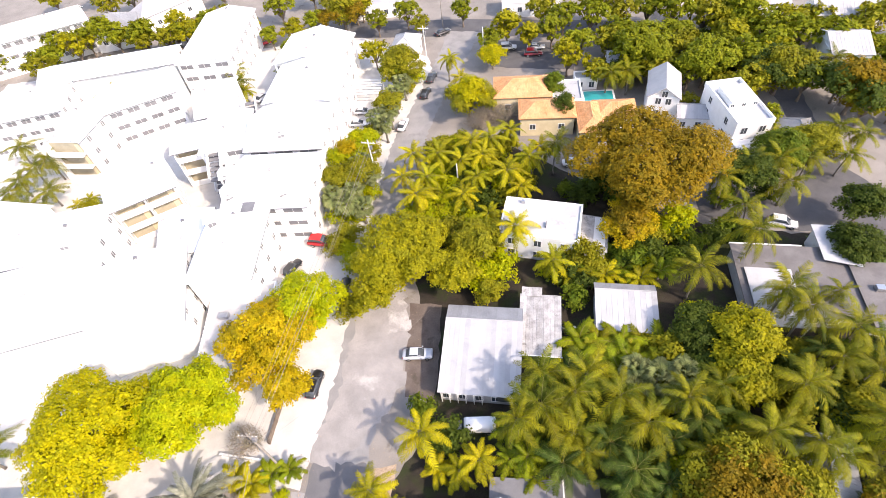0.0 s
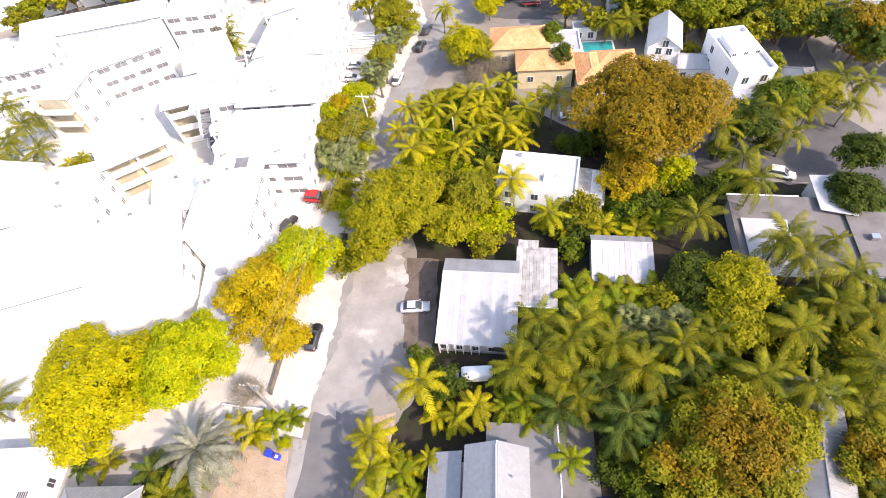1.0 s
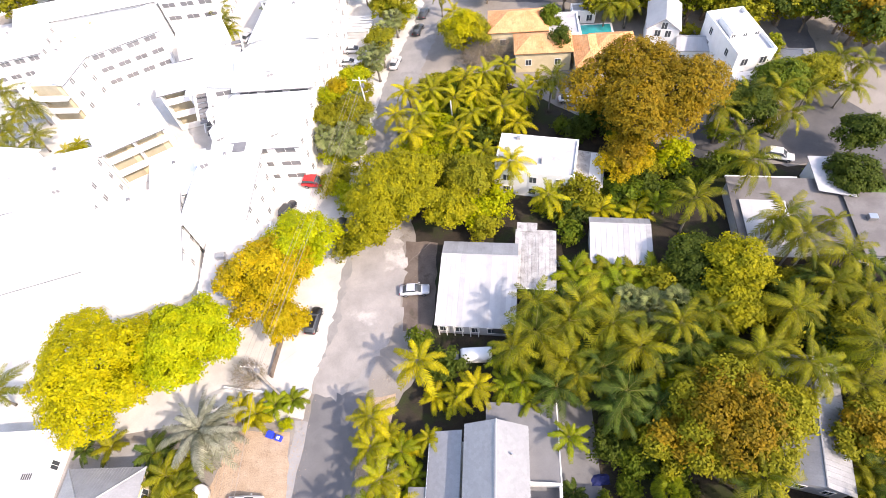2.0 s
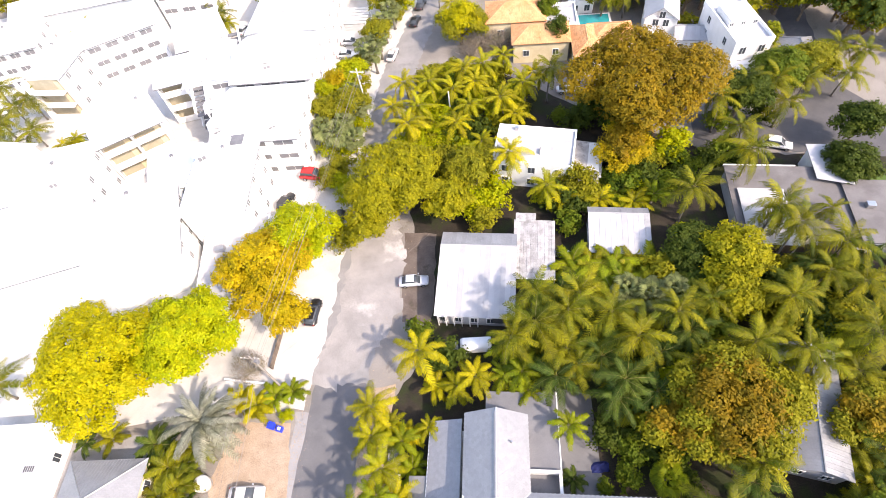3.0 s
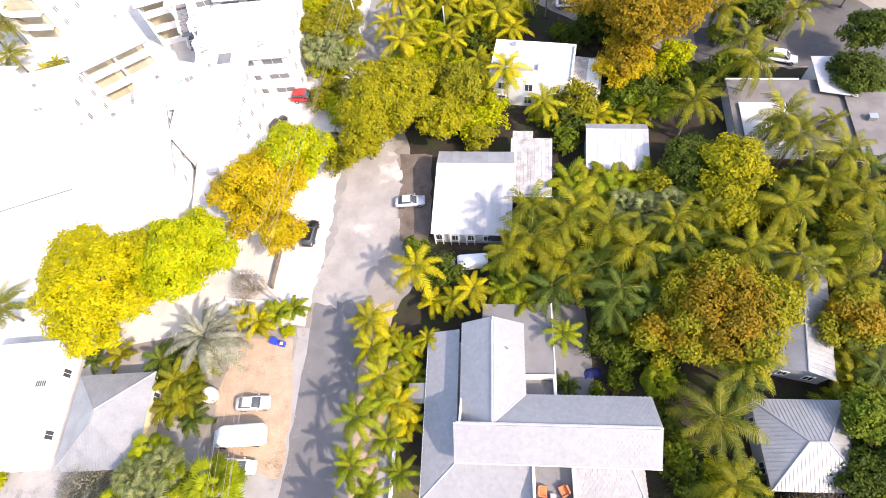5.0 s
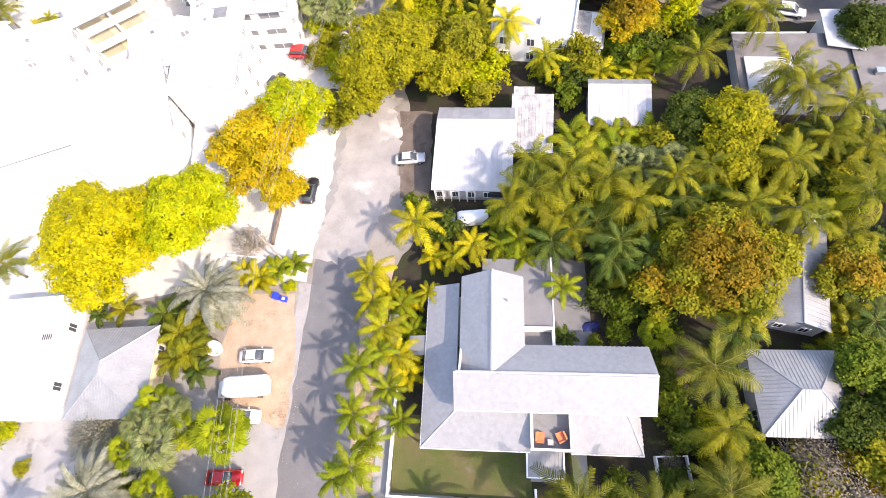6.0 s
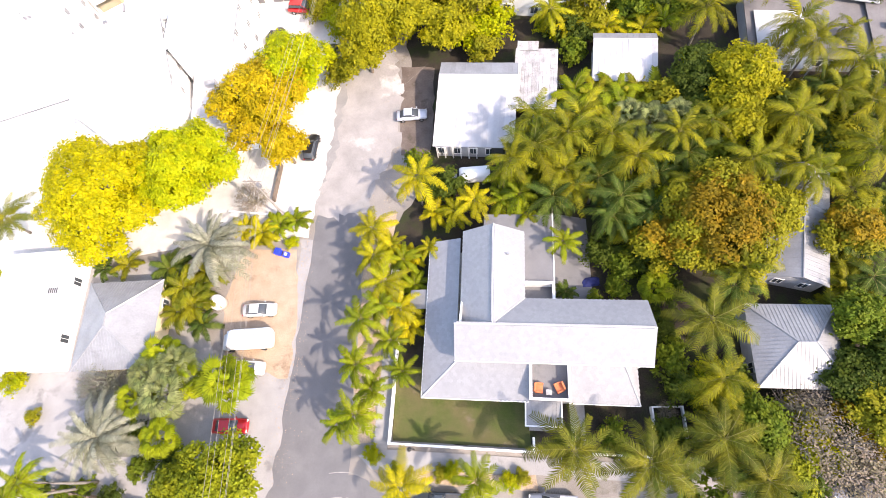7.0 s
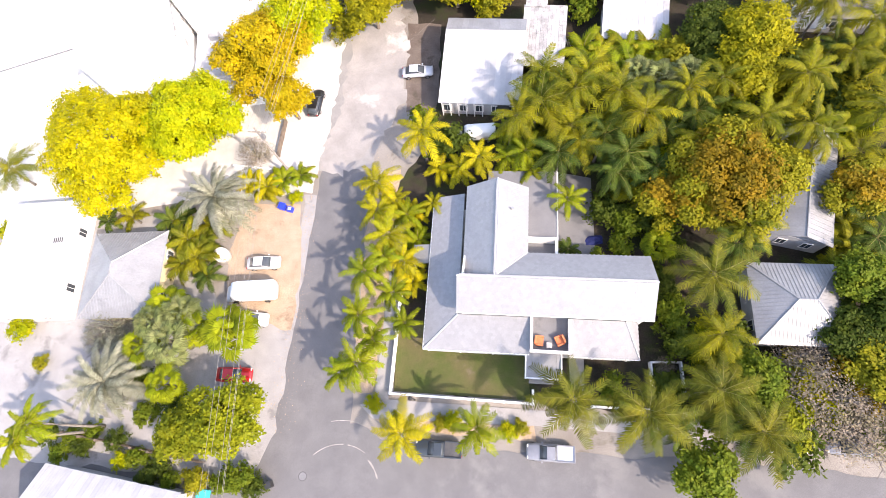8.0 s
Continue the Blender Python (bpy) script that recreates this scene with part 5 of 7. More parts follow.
# ---- plants ----
def frond_mesh(length, droop, mat, pairs=24, leaf=0.7, wave=0.0, seed=0):
    """A feather frond along +x that arches down, with two rows of drooping leaflets."""
    rnd = random.Random(seed)
    vs, fs = [], []

    def spine(t):
        return Vector((length * (t - 0.12 * droop * t * t), wave * math.sin(3 * t) * 0.2, length * (0.32 * t - (0.32 + 0.5 * droop) * t * t)))

    pts = [spine(i / 7) for i in range(8)]
    v, f = tube(pts, [0.042 - 0.0045 * i for i in range(8)], 3)
    vs += v
    fs += f
    ribs = len(fs)
    for i in range(pairs):
        t = 0.14 + 0.86 * i / (pairs - 1)
        p = spine(t)
        d = (spine(min(t + 0.05, 1.05)) - spine(t - 0.05)).normalized()
        size = leaf * length / 3.0 * (0.55 + 1.1 * math.sin(math.pi * min(1, 0.2 + 0.72 * t))) * rnd.uniform(0.85, 1.1)
        for s in (-1, 1):
            side = Vector((-d.y, d.x, 0)).normalized() * s
            out = (side * rnd.uniform(0.75, 0.95) + d * rnd.uniform(0.45, 0.7)).normalized()
            drop = Vector((0, 0, -1))
            a, b = p - d * 0.06, p + d * 0.065
            mid = p + out * size * 0.5 + drop * size * rnd.uniform(0.02, 0.12)
            tip = p + out * size * 0.93 + drop * size * rnd.uniform(0.25, 0.5)
            k = len(vs)
            w = d * 0.068
            vs += [a, b, mid + w, mid - w, tip]
            fs += [(k, k + 1, k + 2, k + 3), (k + 3, k + 2, k + 4)]
    me = mesh_data("frond", vs, fs, mat)
    me.materials.append(M["silver_leaf" if mat == "silver_leaf" else "midrib"])
    for face in me.polygons[:ribs]:
        face.material_index = 1
    return me


def fan_mesh(radius, mat, rays=15, seed=0):
    """A stalk along +x that carries a folded fan of narrow blades."""
    rnd = random.Random(seed)
    v, f = tube([(0, 0, 0), (radius * 0.6, 0, radius * 0.22), (radius * 0.95, 0, radius * 0.26)], [0.03, 0.025, 0.02], 3)
    vs, fs = list(v), list(f)
    hub = Vector((radius * 0.95, 0, radius * 0.26))
    for i in range(rays):
        a = radians(-120 + 240 * i / (rays - 1))
        l = radius * rnd.uniform(0.62, 0.8) * (1 - 0.22 * abs(i / (rays - 1) - 0.5) * 2)
        d = Vector((math.cos(a), math.sin(a), 0))
        s = Vector((-d.y, d.x, 0)) * 0.055 * radius
        k = len(vs)
        vs += [hub, hub + d * l * 0.6 + s + Vector((0, 0, -0.02 * l)), hub + d * l + Vector((0, 0, -l * rnd.uniform(0.25, 0.5))), hub + d * l * 0.6 - s + Vector((0, 0, 0.03 * l))]
        fs.append((k, k + 1, k + 2, k + 3))
    return mesh_data("fan_leaf", vs, fs, mat)


def palm_proto(mat, label, height=7.0, length=3.1, count=18, seed=0, lean=0.5, leaf=0.45, name="coconut_palm", low=-38, fan=False, bow=None):
    rnd = random.Random(seed)
    p = thing(name, label, "palm tree")
    n = 9
    bend = Vector((lean * rnd.uniform(-1, 1), lean * rnd.uniform(-1, 1), 0))
    bend = bend if bow is None else Vector((*bow, 0))
    path = [Vector((0, 0, height * i / n)) + bend * (i / n) ** 2 - bend for i in range(n + 1)]
    radii = [0.2 - 0.085 * i / n + (0.07 if i == 0 else 0) + (0.03 if i == n else 0) for i in range(n + 1)]
    vs, fs = tube(path, radii, 8)
    inst("trunk", mesh_data("trunk", vs, fs, "palm_bark", True), p)
    top = path[-1]
    if fan:
        length *= 0.98
        metas = [fan_mesh(length * q, mat, 19, seed + k) for k, q in enumerate((1.0, 0.85, 1.12))]
    else:
        length *= 1.3 if height > 3 else 1.15
        metas = [frond_mesh(length * q, dr, mat, 24, leaf, rnd.uniform(-1, 1), seed + k) for k, (q, dr) in enumerate(((1.0, 0.75), (0.92, 0.5), (1.06, 1.0)))]
    count += 0 if fan or height < 3 else 1
    for i in range(count):
        t = i / count
        el = 68 - (68 - low) * t ** 0.8 + rnd.uniform(-7, 7)
        m = Matrix.Translation(top + Vector((0, 0, 0.05 * (1 - t)))) @ pose(0, 0, 0, rnd.uniform(-14, 14), -el, i * 137.5 + rnd.uniform(-12, 12)) @ Matrix.Scale(rnd.uniform(0.82, 1.08) * (0.8 + 0.2 * min(1, t * 3)), 4)
        inst("fan_leaf" if fan else "frond", metas[i % 3], p, m)
    if not fan and height > 6.55:
        bm = bmesh.new()
        for i in range(5):
            a = i * 1.3
            bmesh.ops.create_icosphere(bm, subdivisions=1, radius=0.13, matrix=Matrix.Translation(top + Vector((math.cos(a) * 0.24, math.sin(a) * 0.24, -0.22))))
        part("fruit", bm, "lime_leaf", p, "cluster of green nuts")
    return p


class Stock:
    """Hands out a prototype once as itself and then as copies."""

    def __init__(self):
        self.protos, self.used = {}, {}

    def put(self, kind, x, y, z=0.0, s=1.0, yaw=None, tall=1.0, label="", group=""):
        lot = self.protos[kind]
        i = self.used.get(kind, 0)
        self.used[kind] = i + 1
        proto = lot[i % len(lot)]
        yaw = random.uniform(0, 360) if yaw is None else yaw
        m = Matrix.LocRotScale((x, y, z), Euler((0, 0, radians(yaw))), (s, s, s * tall))
        if i < len(lot):
            proto.matrix_basis = m
            ob = proto
        else:
            sc = proto.scale.copy()
            proto.scale = (1, 1, 1)
            ob = copy_thing(proto, m)
            proto.scale = sc
        return tagged(ob, label, group=group)


stock = Stock()
stock.protos = {
    "palm_y": [palm_proto("palm_yellow", "sunlit yellow-green coconut palm with arching fronds", 7, 3.0, 15, 1), palm_proto("palm_mid", "yellow coconut palm with drooping fronds", 6.6, 2.8, 15, 2, low=-50)],
    "palm_l": [palm_proto("palm_lime", "lime-green palm with feathery fronds", 6, 2.9, 15, 3), palm_proto("palm_lime", "lime-green palm with upright fronds", 5.6, 2.7, 14, 4, low=-25)],
    "palm_g": [palm_proto("palm_green", "green coconut palm with long arching fronds", 8, 3.7, 17, 5, 0.9), palm_proto("palm_green", "green coconut palm with heavy drooping fronds", 8, 3.6, 16, 6, 1.2, low=-55)],
    "palm_s": [palm_proto("palm_deep", "heavy green coconut palm with long drooping fronds", 8, 3.7, 23, 21, 0.6, leaf=0.42, low=-66), palm_proto("palm_deep", "broad green coconut palm with arching fronds", 8, 3.6, 22, 22, 0.6, leaf=0.42, low=-58)],
    "palm_d": [palm_proto("palm_dark", "deep green palm with feathery fronds", 6.5, 3.2, 15, 7), palm_proto("palm_dark", "dark green palm crowded among trees", 6, 3.0, 14, 8, low=-48)],
    "fan_g": [palm_proto("fan_leaf", "grey-green fan palm with a round crown", 4.5, 1.4, 29, 9, 0.2, name="fan_palm", low=-55, fan=True), palm_proto("fan_leaf", "fan palm with spiky round leaves", 4.2, 1.35, 28, 10, 0.2, name="fan_palm", low=-50, fan=True)],
    "fan_l": [palm_proto("palm_lime", "bright green fan palm with a dense crown", 4.5, 1.4, 29, 11, 0.2, name="fan_palm", low=-60, fan=True)],
    "silver": [palm_proto("silver_leaf", "silvery pale date palm with stiff dry fronds", 4.6, 3.2, 50, 12, 0.2, leaf=0.3, name="date_palm", low=-50)],
    "areca": [palm_proto("palm_yellow", "low clump of golden areca palm fronds", 1.6, 2.2, 12, 13, 0.1, leaf=0.6, name="areca_palm", low=5), palm_proto("palm_lime", "low clump of green areca palm fronds", 1.5, 2.2, 12, 14, 0.1, leaf=0.6, name="areca_palm", low=0)],
    "areca_l": [palm_proto("palm_lime", "tall clump of lime-green palm fronds in a hedge", 1.6, 2.2, 13, 17, 0.1, leaf=0.6, name="areca_palm", low=0), palm_proto("palm_green", "tall clump of green palm fronds in a hedge", 1.5, 2.2, 13, 18, 0.1, leaf=0.6, name="areca_palm", low=0)],
    "areca_g": [palm_proto("palm_green", "low clump of green palm fronds", 2.0, 2.5, 12, 15, 0.1, leaf=0.6, name="areca_palm", low=0), palm_proto("palm_dark", "low dark clump of palm fronds", 2.0, 2.5, 12, 16, 0.1, leaf=0.6, name="areca_palm", low=-5)],
}


def leaf_cloud(rng, lobes, count, size, clump=13, spread=0.27):
    """Verts and faces of pointed leaves, in clumps on the outer shells of the lobes."""
    c = np.array([q[:3] for q in lobes])
    r = np.array([q[3] for q in lobes])
    nc = count // clump
    pick = rng.choice(len(lobes), nc * 2, p=r ** 2 / np.sum(r ** 2))
    d = rng.normal(size=(nc * 2, 3))
    d[:, 2] = np.abs(d[:, 2]) * np.where(rng.random(nc * 2) < 0.78, 1, -0.8)
    d /= np.linalg.norm(d, axis=1)[:, None]
    depth = np.where(rng.random(nc * 2) < 0.7, rng.uniform(0.9, 1.08, nc * 2), rng.uniform(0.5, 0.9, nc * 2))
    p = c[pick] + d * (r[pick] * depth)[:, None] * np.array([1, 1, 0.85])
    far = np.linalg.norm((p[:, None, :] - c[None]) / np.array([1, 1, 0.85]), axis=2) / r[None]
    far[np.arange(len(p)), pick] = 2
    keep = np.where(far.min(axis=1) > 0.72)[0][:nc]
    p, d = p[keep], d[keep]
    p = np.repeat(p, clump, axis=0) + rng.normal(scale=spread, size=(len(p) * clump, 3)) * np.array([1, 1, 0.7])
    d = np.repeat(d, clump, axis=0)
    n = d * 0.8 + np.array([0, 0, 0.5]) + rng.normal(scale=0.34, size=d.shape)
    n /= np.linalg.norm(n, axis=1)[:, None]
    t = np.cross(n, rng.normal(size=n.shape))
    t /= np.linalg.norm(t, axis=1)[:, None]
    b = np.cross(n, t)
    l = size * rng.uniform(0.65, 1.25, len(p))[:, None]
    v = np.stack([p - t * l * 0.5, p + b * l * 0.3 - n * l * 0.06, p + t * l * 0.5, p - b * l * 0.3 - n * l * 0.06], axis=1).reshape(-1, 3)
    return v, np.arange(len(v)).reshape(-1, 4)


def np_mesh(name, v, f, mat):
    me = bpy.data.meshes.new(name)
    me.vertices.add(len(v))
    me.vertices.foreach_set("co", np.asarray(v, dtype=np.float32).ravel())
    me.loops.add(f.size)
    me.loops.foreach_set("vertex_index", f.ravel().astype(np.int32))
    me.polygons.add(len(f))
    me.polygons.foreach_set("loop_start", np.arange(0, f.size, 4, dtype=np.int32))
    me.materials.append(M[mat])
    me.update(calc_edges=True)
    return me


def tree_proto(mat, label, r=5.0, height=7.0, flat=0.75, seed=0, leaf=0.41, lobes=16, dens=1.0, name="broadleaf_tree", category="tree", second=None):
    """A tree of crown radius r whose crown's middle lies at height; trunk, limbs and a crown of leaf clumps."""
    rng = np.random.default_rng(seed)
    p = thing(name, label, category)
    ls = [(0, 0, height - r * 0.1, r * 0.5)]
    reach = [rng.uniform(0.74, 1.08) for _ in range(7)]
    for i in range(lobes + 6):
        a = 2.4 * i + rng.uniform(-0.5, 0.5)
        q = math.sqrt((i + 0.7) / (lobes + 6)) * 0.86 * reach[int(a / 6.2832 * 7) % 7]
        s = r * rng.uniform(0.17, 0.36) * (1.1 - 0.25 * q)
        ls.append((math.cos(a) * q * r, math.sin(a) * q * r, height + r * flat * (0.58 * (1 - q * q * 1.4) + rng.uniform(-0.22, 0.2)), s))
    vs, fs = tube([(0, 0, 0), (0.08, 0.03, height * 0.3), (0, 0, height * 0.62)], [0.06 * r + 0.05, 0.045 * r, 0.03 * r], 8)
    for x, y, z, s in ls[1:] if category == "tree" else ls[1:6]:
        k = len(vs)
        v, f = tube([(0, 0, height * 0.35), (x * 0.45, y * 0.45, height * 0.4 + (z - height * 0.4) * 0.6), (x * 0.9, y * 0.9, z)], [0.03 * r, 0.018 * r, 0.006 * r], 4)
        vs += v
        fs += [tuple(i + k for i in q) for q in f]
    if category == "tree":
        inst("trunk", mesh_data("trunk", vs, fs, "bark"), p)
    count = int(1000 * r ** 1.7 * dens * (0.36 / leaf) ** 1.6)
    if second:
        cut = len(ls) // 2
        for group, mm in ((ls[:cut], mat), (ls[cut:], second)):
            v, f = leaf_cloud(rng, group, count // 2, leaf)
            inst("crown", np_mesh("crown", v, f, mm), p)
    else:
        v, f = leaf_cloud(rng, ls, count, leaf)
        inst("crown", np_mesh("crown", v, f, mat), p)
    return p


def bare_proto(label, r=2.5, seed=0, leaves="pale_leaf", name="bare_shrub"):
    rng = random.Random(seed)
    p = thing(name, label, "shrub")
    vs, fs = [], []
    for i in range(34):
        a, e = rng.uniform(0, 6.28), rng.uniform(0.3, 1.3)
        d = Vector((math.cos(a) * math.cos(e), math.sin(a) * math.cos(e), math.sin(e)))
        mid = d * r * 0.55 + Vector((rng.uniform(-0.3, 0.3), rng.uniform(-0.3, 0.3), 0.3))
        end = d * r * rng.uniform(0.9, 1.25) + Vector((0, 0, 0.3))
        k = len(vs)
        v, f = tube([(0, 0, 0), mid, end], [0.06, 0.035, 0.012], 4)
        vs += v
        fs += [tuple(j + k for j in q) for q in f]
        for _ in range(5):
            k = len(vs)
            e2 = end + Vector((rng.uniform(-0.6, 0.6), rng.uniform(-0.6, 0.6), rng.uniform(-0.1, 0.5)))
            v, f = tube([mid.lerp(end, rng.uniform(0.3, 0.95)), e2], [0.02, 0.008], 3)
            vs += v
            fs += [tuple(j + k for j in q) for q in f]
    inst("branchwork", mesh_data("branchwork", vs, fs, "twig"), p)
    v, f = leaf_cloud(np.random.default_rng(seed), [(0, 0, r * 0.6, r * 0.8), (r * 0.4, 0, r * 0.5, r * 0.5), (-r * 0.3, r * 0.4, r * 0.5, r * 0.5)], int(950 * r), 0.17, 5, 0.3)
    inst("crown", np_mesh("crown", v, f, leaves), p)
    return p


def tree(mat, label, x, y, r, height, seed, flat=0.75, yaw=0, **kw):
    t = tree_proto(mat, label, r, height, flat, seed, **kw)
    t.matrix_basis = pose(x, y, 0, 0, 0, yaw)
    return t


stock.protos.update({
    # far_g takes lighter leaf materials in place of distance haze
    "far_g": [tree_proto("mid_leaf", "dense green broadleaf tree among roofs, leaf colour lightened for haze", 4.4, 5.4, 0.8, 41, 0.74, 12, 0.44), tree_proto("olive_leaf", "olive broadleaf tree in the distance, leaf colour lightened for haze", 4.2, 5.2, 0.8, 42, 0.74, 12, 0.44)],
    "far_o": [tree_proto("straw_leaf", "yellowish olive broadleaf tree among roofs", 4.3, 5.2, 0.8, 43, 0.74, 12, 0.44), tree_proto("mid_leaf", "yellowish green broadleaf tree among roofs", 4.2, 5.2, 0.8, 44, 0.74, 12, 0.44)],
    "bush_g": [tree_proto("green_leaf", "rounded green shrub in dense undergrowth", 2.8, 1.9, 0.75, 51, 0.46, 9, 0.42, "shrub", "shrub"), tree_proto("dark_leaf", "dark green shrub among the palms", 2.8, 1.9, 0.75, 52, 0.46, 9, 0.42, "shrub", "shrub")],
    "bush_y": [tree_proto("lime_leaf", "yellow-green shrub with small leaves", 2.8, 1.9, 0.75, 53, 0.42, 9, 0.46, "shrub", "shrub"), tree_proto("olive_leaf", "olive shrub with small dry leaves", 2.8, 1.9, 0.75, 54, 0.42, 9, 0.46, "shrub", "shrub")],
    "bare_w": [bare_proto("silvery white shrub with small pale leaves", 2.6, 63, "silver_leaf")],
    "bare": [bare_proto("bare grey shrub with thin twigs", 2.6, 61), bare_proto("dry pinkish-grey shrub with sparse leaves", 2.8, 62)],
})

# ---- planting: the large trees ----
tree("yellow_leaf", "large yellow-green broadleaf tree with a dense crown", -45.0, 40.4, 9.0, 5.5, 101, dens=1.35)
tree("lime_leaf", "lime-green broadleaf tree touching its neighbour", -33.4, 43.0, 7.2, 5.5, 102, dens=1.3)
tree("orange_leaf", "orange-yellow broadleaf tree over the street edge", -23.8, 51.6, 7.6, 5.5, 103, second="orange_leaf")
tree("lime_leaf", "lime-green broadleaf tree behind the orange one", -19.3, 57.8, 6.0, 5.5, 104)
tree("orange_leaf", "small orange-yellow tree crown beside the street", -20.5, 45.1, 3.2, 4.6, 118)
tree("straw_leaf", "wide olive-green street tree", -3.9, 65.4, 8.4, 5.5, 105, dens=1.15)
tree("straw_leaf", "olive street tree with sparse lower branches", -8.3, 59.6, 4.0, 4.6, 106)
tree("straw_leaf", "olive tree with bare twigs among its leaves", 4.1, 61.6, 4.0, 4.6, 107)
tree("brown_leaf", "huge rusty orange-brown tree with a domed crown", 36.9, 76.0, 12.5, 8.3, 108, lobes=26, leaf=0.42, second="brown_leaf")
tree("brown_leaf", "rusty lower bough of the great tree", 32.1, 66.8, 4.6, 5.5, 109, second="orange_leaf")
tree("brown_leaf", "rusty orange tree over the garden", 32.1, 25.4, 7.2, 5.5, 110, second="olive_leaf")
tree("olive_leaf", "yellowing crown beside the rusty tree", 38.5, 25.7, 3.6, 5.1, 119)
tree("straw_leaf", "tall yellow-green tree among dark trees", 40.2, 44.3, 4.7, 6.4, 111)
tree("straw_leaf", "yellow-green tree with a ragged crown", 38.2, 39.1, 4.0, 5.5, 112)
tree("dark_leaf", "dark green tree behind the shed", 36.3, 47.1, 4.4, 4.6, 113)
tree("dark_leaf", "dark green tree in the shade", 35.4, 41.4, 3.8, 3.7, 114)
tree("mid_leaf", "round green tree over the red car", -26.4, 4.0, 4.6, 4.6, 115)
tree("mid_leaf", "green tree beside the yard", -31.3, 2.8, 3.4, 3.7, 116)
tree("mid_leaf", "green crown beside the yard", -26.1, 14.2, 1.6, 3.7, 117)
tree("olive_leaf", "olive tree between hotel and street", -15.9, 86.6, 3.4, 4.6, 140)
tree("lime_leaf", "lime-green tree between hotel and street", -12.0, 97.4, 3.2, 4.6, 141)
tree("olive_leaf", "olive tree along the hotel fence", -6.4, 109.3, 3.4, 4.6, 142)
tree("olive_leaf", "olive tree with a wide crown beside palms", 8.2, 67.3, 4.4, 4.6, 143)
tree("orange_leaf", "orange-green tree beside the hotel", -15.0, 93.6, 3.8, 4.6, 120, second="lime_leaf")
tree("olive_leaf", "olive tree beside the hotel", -11.7, 87.5, 3.6, 4.6, 121)
tree("olive_leaf", "olive street tree near the parked cars", -3.8, 123.5, 5.4, 5.5, 122)
tree("yellow_leaf", "wide yellow flowering tree", 10.8, 107.9, 5.6, 4.6, 123, second="olive_leaf")
tree("yellow_leaf", "bright yellow flowering bush", 18.2, 126.0, 3.2, 3.7, 124)
# mid_leaf rather than green_leaf here: haze put into the crown colour
tree("mid_leaf", "large green tree in the distance, leaf colour lightened for haze", 50.5, 116.9, 7.0, 6.4, 125, leaf=0.55)
tree("mid_leaf", "large fresh green tree in the distance", 61.4, 108.3, 6.4, 6.4, 126, leaf=0.55)
tree("olive_leaf", "olive tree in the distance", 74.5, 102.9, 7.0, 5.5, 127, leaf=0.55, second="dark_leaf")
tree("brown_leaf", "rusty brown tree in the distance", 83.9, 93.8, 7.0, 6.4, 128, leaf=0.55, second="dark_leaf")
tree("olive_leaf", "olive-brown tree in the distance", -19.7, 155.2, 6.4, 5.5, 129, leaf=0.55, second="brown_leaf")
tree("olive_leaf", "olive tree near the side street", 69.2, 81.2, 4.6, 4.6, 130)
tree("green_leaf", "green tree by the tiled villa", 28.9, 108.6, 2.4, 4.6, 131, flat=1.5, lobes=16, name="conifer")
tree("dark_leaf", "dark green conifer beside the villa", 29.2, 100.5, 2.2, 4.6, 132, flat=1.9, lobes=18, name="conifer")
tree("dark_leaf", "dark green tree at the garden edge", 45.6, 9.4, 3.6, 4.6, 133)
tree("green_leaf", "green tree hanging over the cross street", 23.4, -4.9, 3.4, 3.7, 150)
tree("green_leaf", "green tree among the garden palms", 30.2, 3.1, 3.4, 3.7, 151)
tree("mid_leaf", "mixed green tree beside bare shrubs", 32.3, -0.8, 2.8, 3.2, 152)
tree("dark_leaf", "dark tree behind the bare shrubs", 40.8, 7.2, 3.4, 3.7, 153)
tree("olive_leaf", "olive and rusty tree at the garden edge", 41.8, 3.2, 4.0, 3.7, 134, second="brown_leaf")
tree("brown_leaf", "rusty tree beside the metal roof", 46.5, 22.8, 3.6, 4.6, 135, second="olive_leaf")
tree("brown_leaf", "rusty orange tree leaning over the shaded garden", 26.7, 24.5, 4.4, 4.6, 160, second="olive_leaf")
tree("dark_leaf", "dark green tree beside the metal roof", 43.4, 4.6, 3.2, 3.7, 161)
tree("dark_leaf", "dark green tree along the side street", 54.5, 74.8, 4.6, 5.5, 162)
tree("green_leaf", "green tree shading the side street", 62.6, 79.5, 4.8, 5.5, 163)
tree("dark_leaf", "dark green tree at the parking edge", 64.3, 58.7, 4.2, 3.7, 164)
tree("dark_leaf", "dark green tree at the end of the side street", 69.4, 66.0, 3.8, 4.6, 165)
tree("green_leaf", "green tree above the metal roof", 43.6, 13.0, 3.4, 4.6, 136)

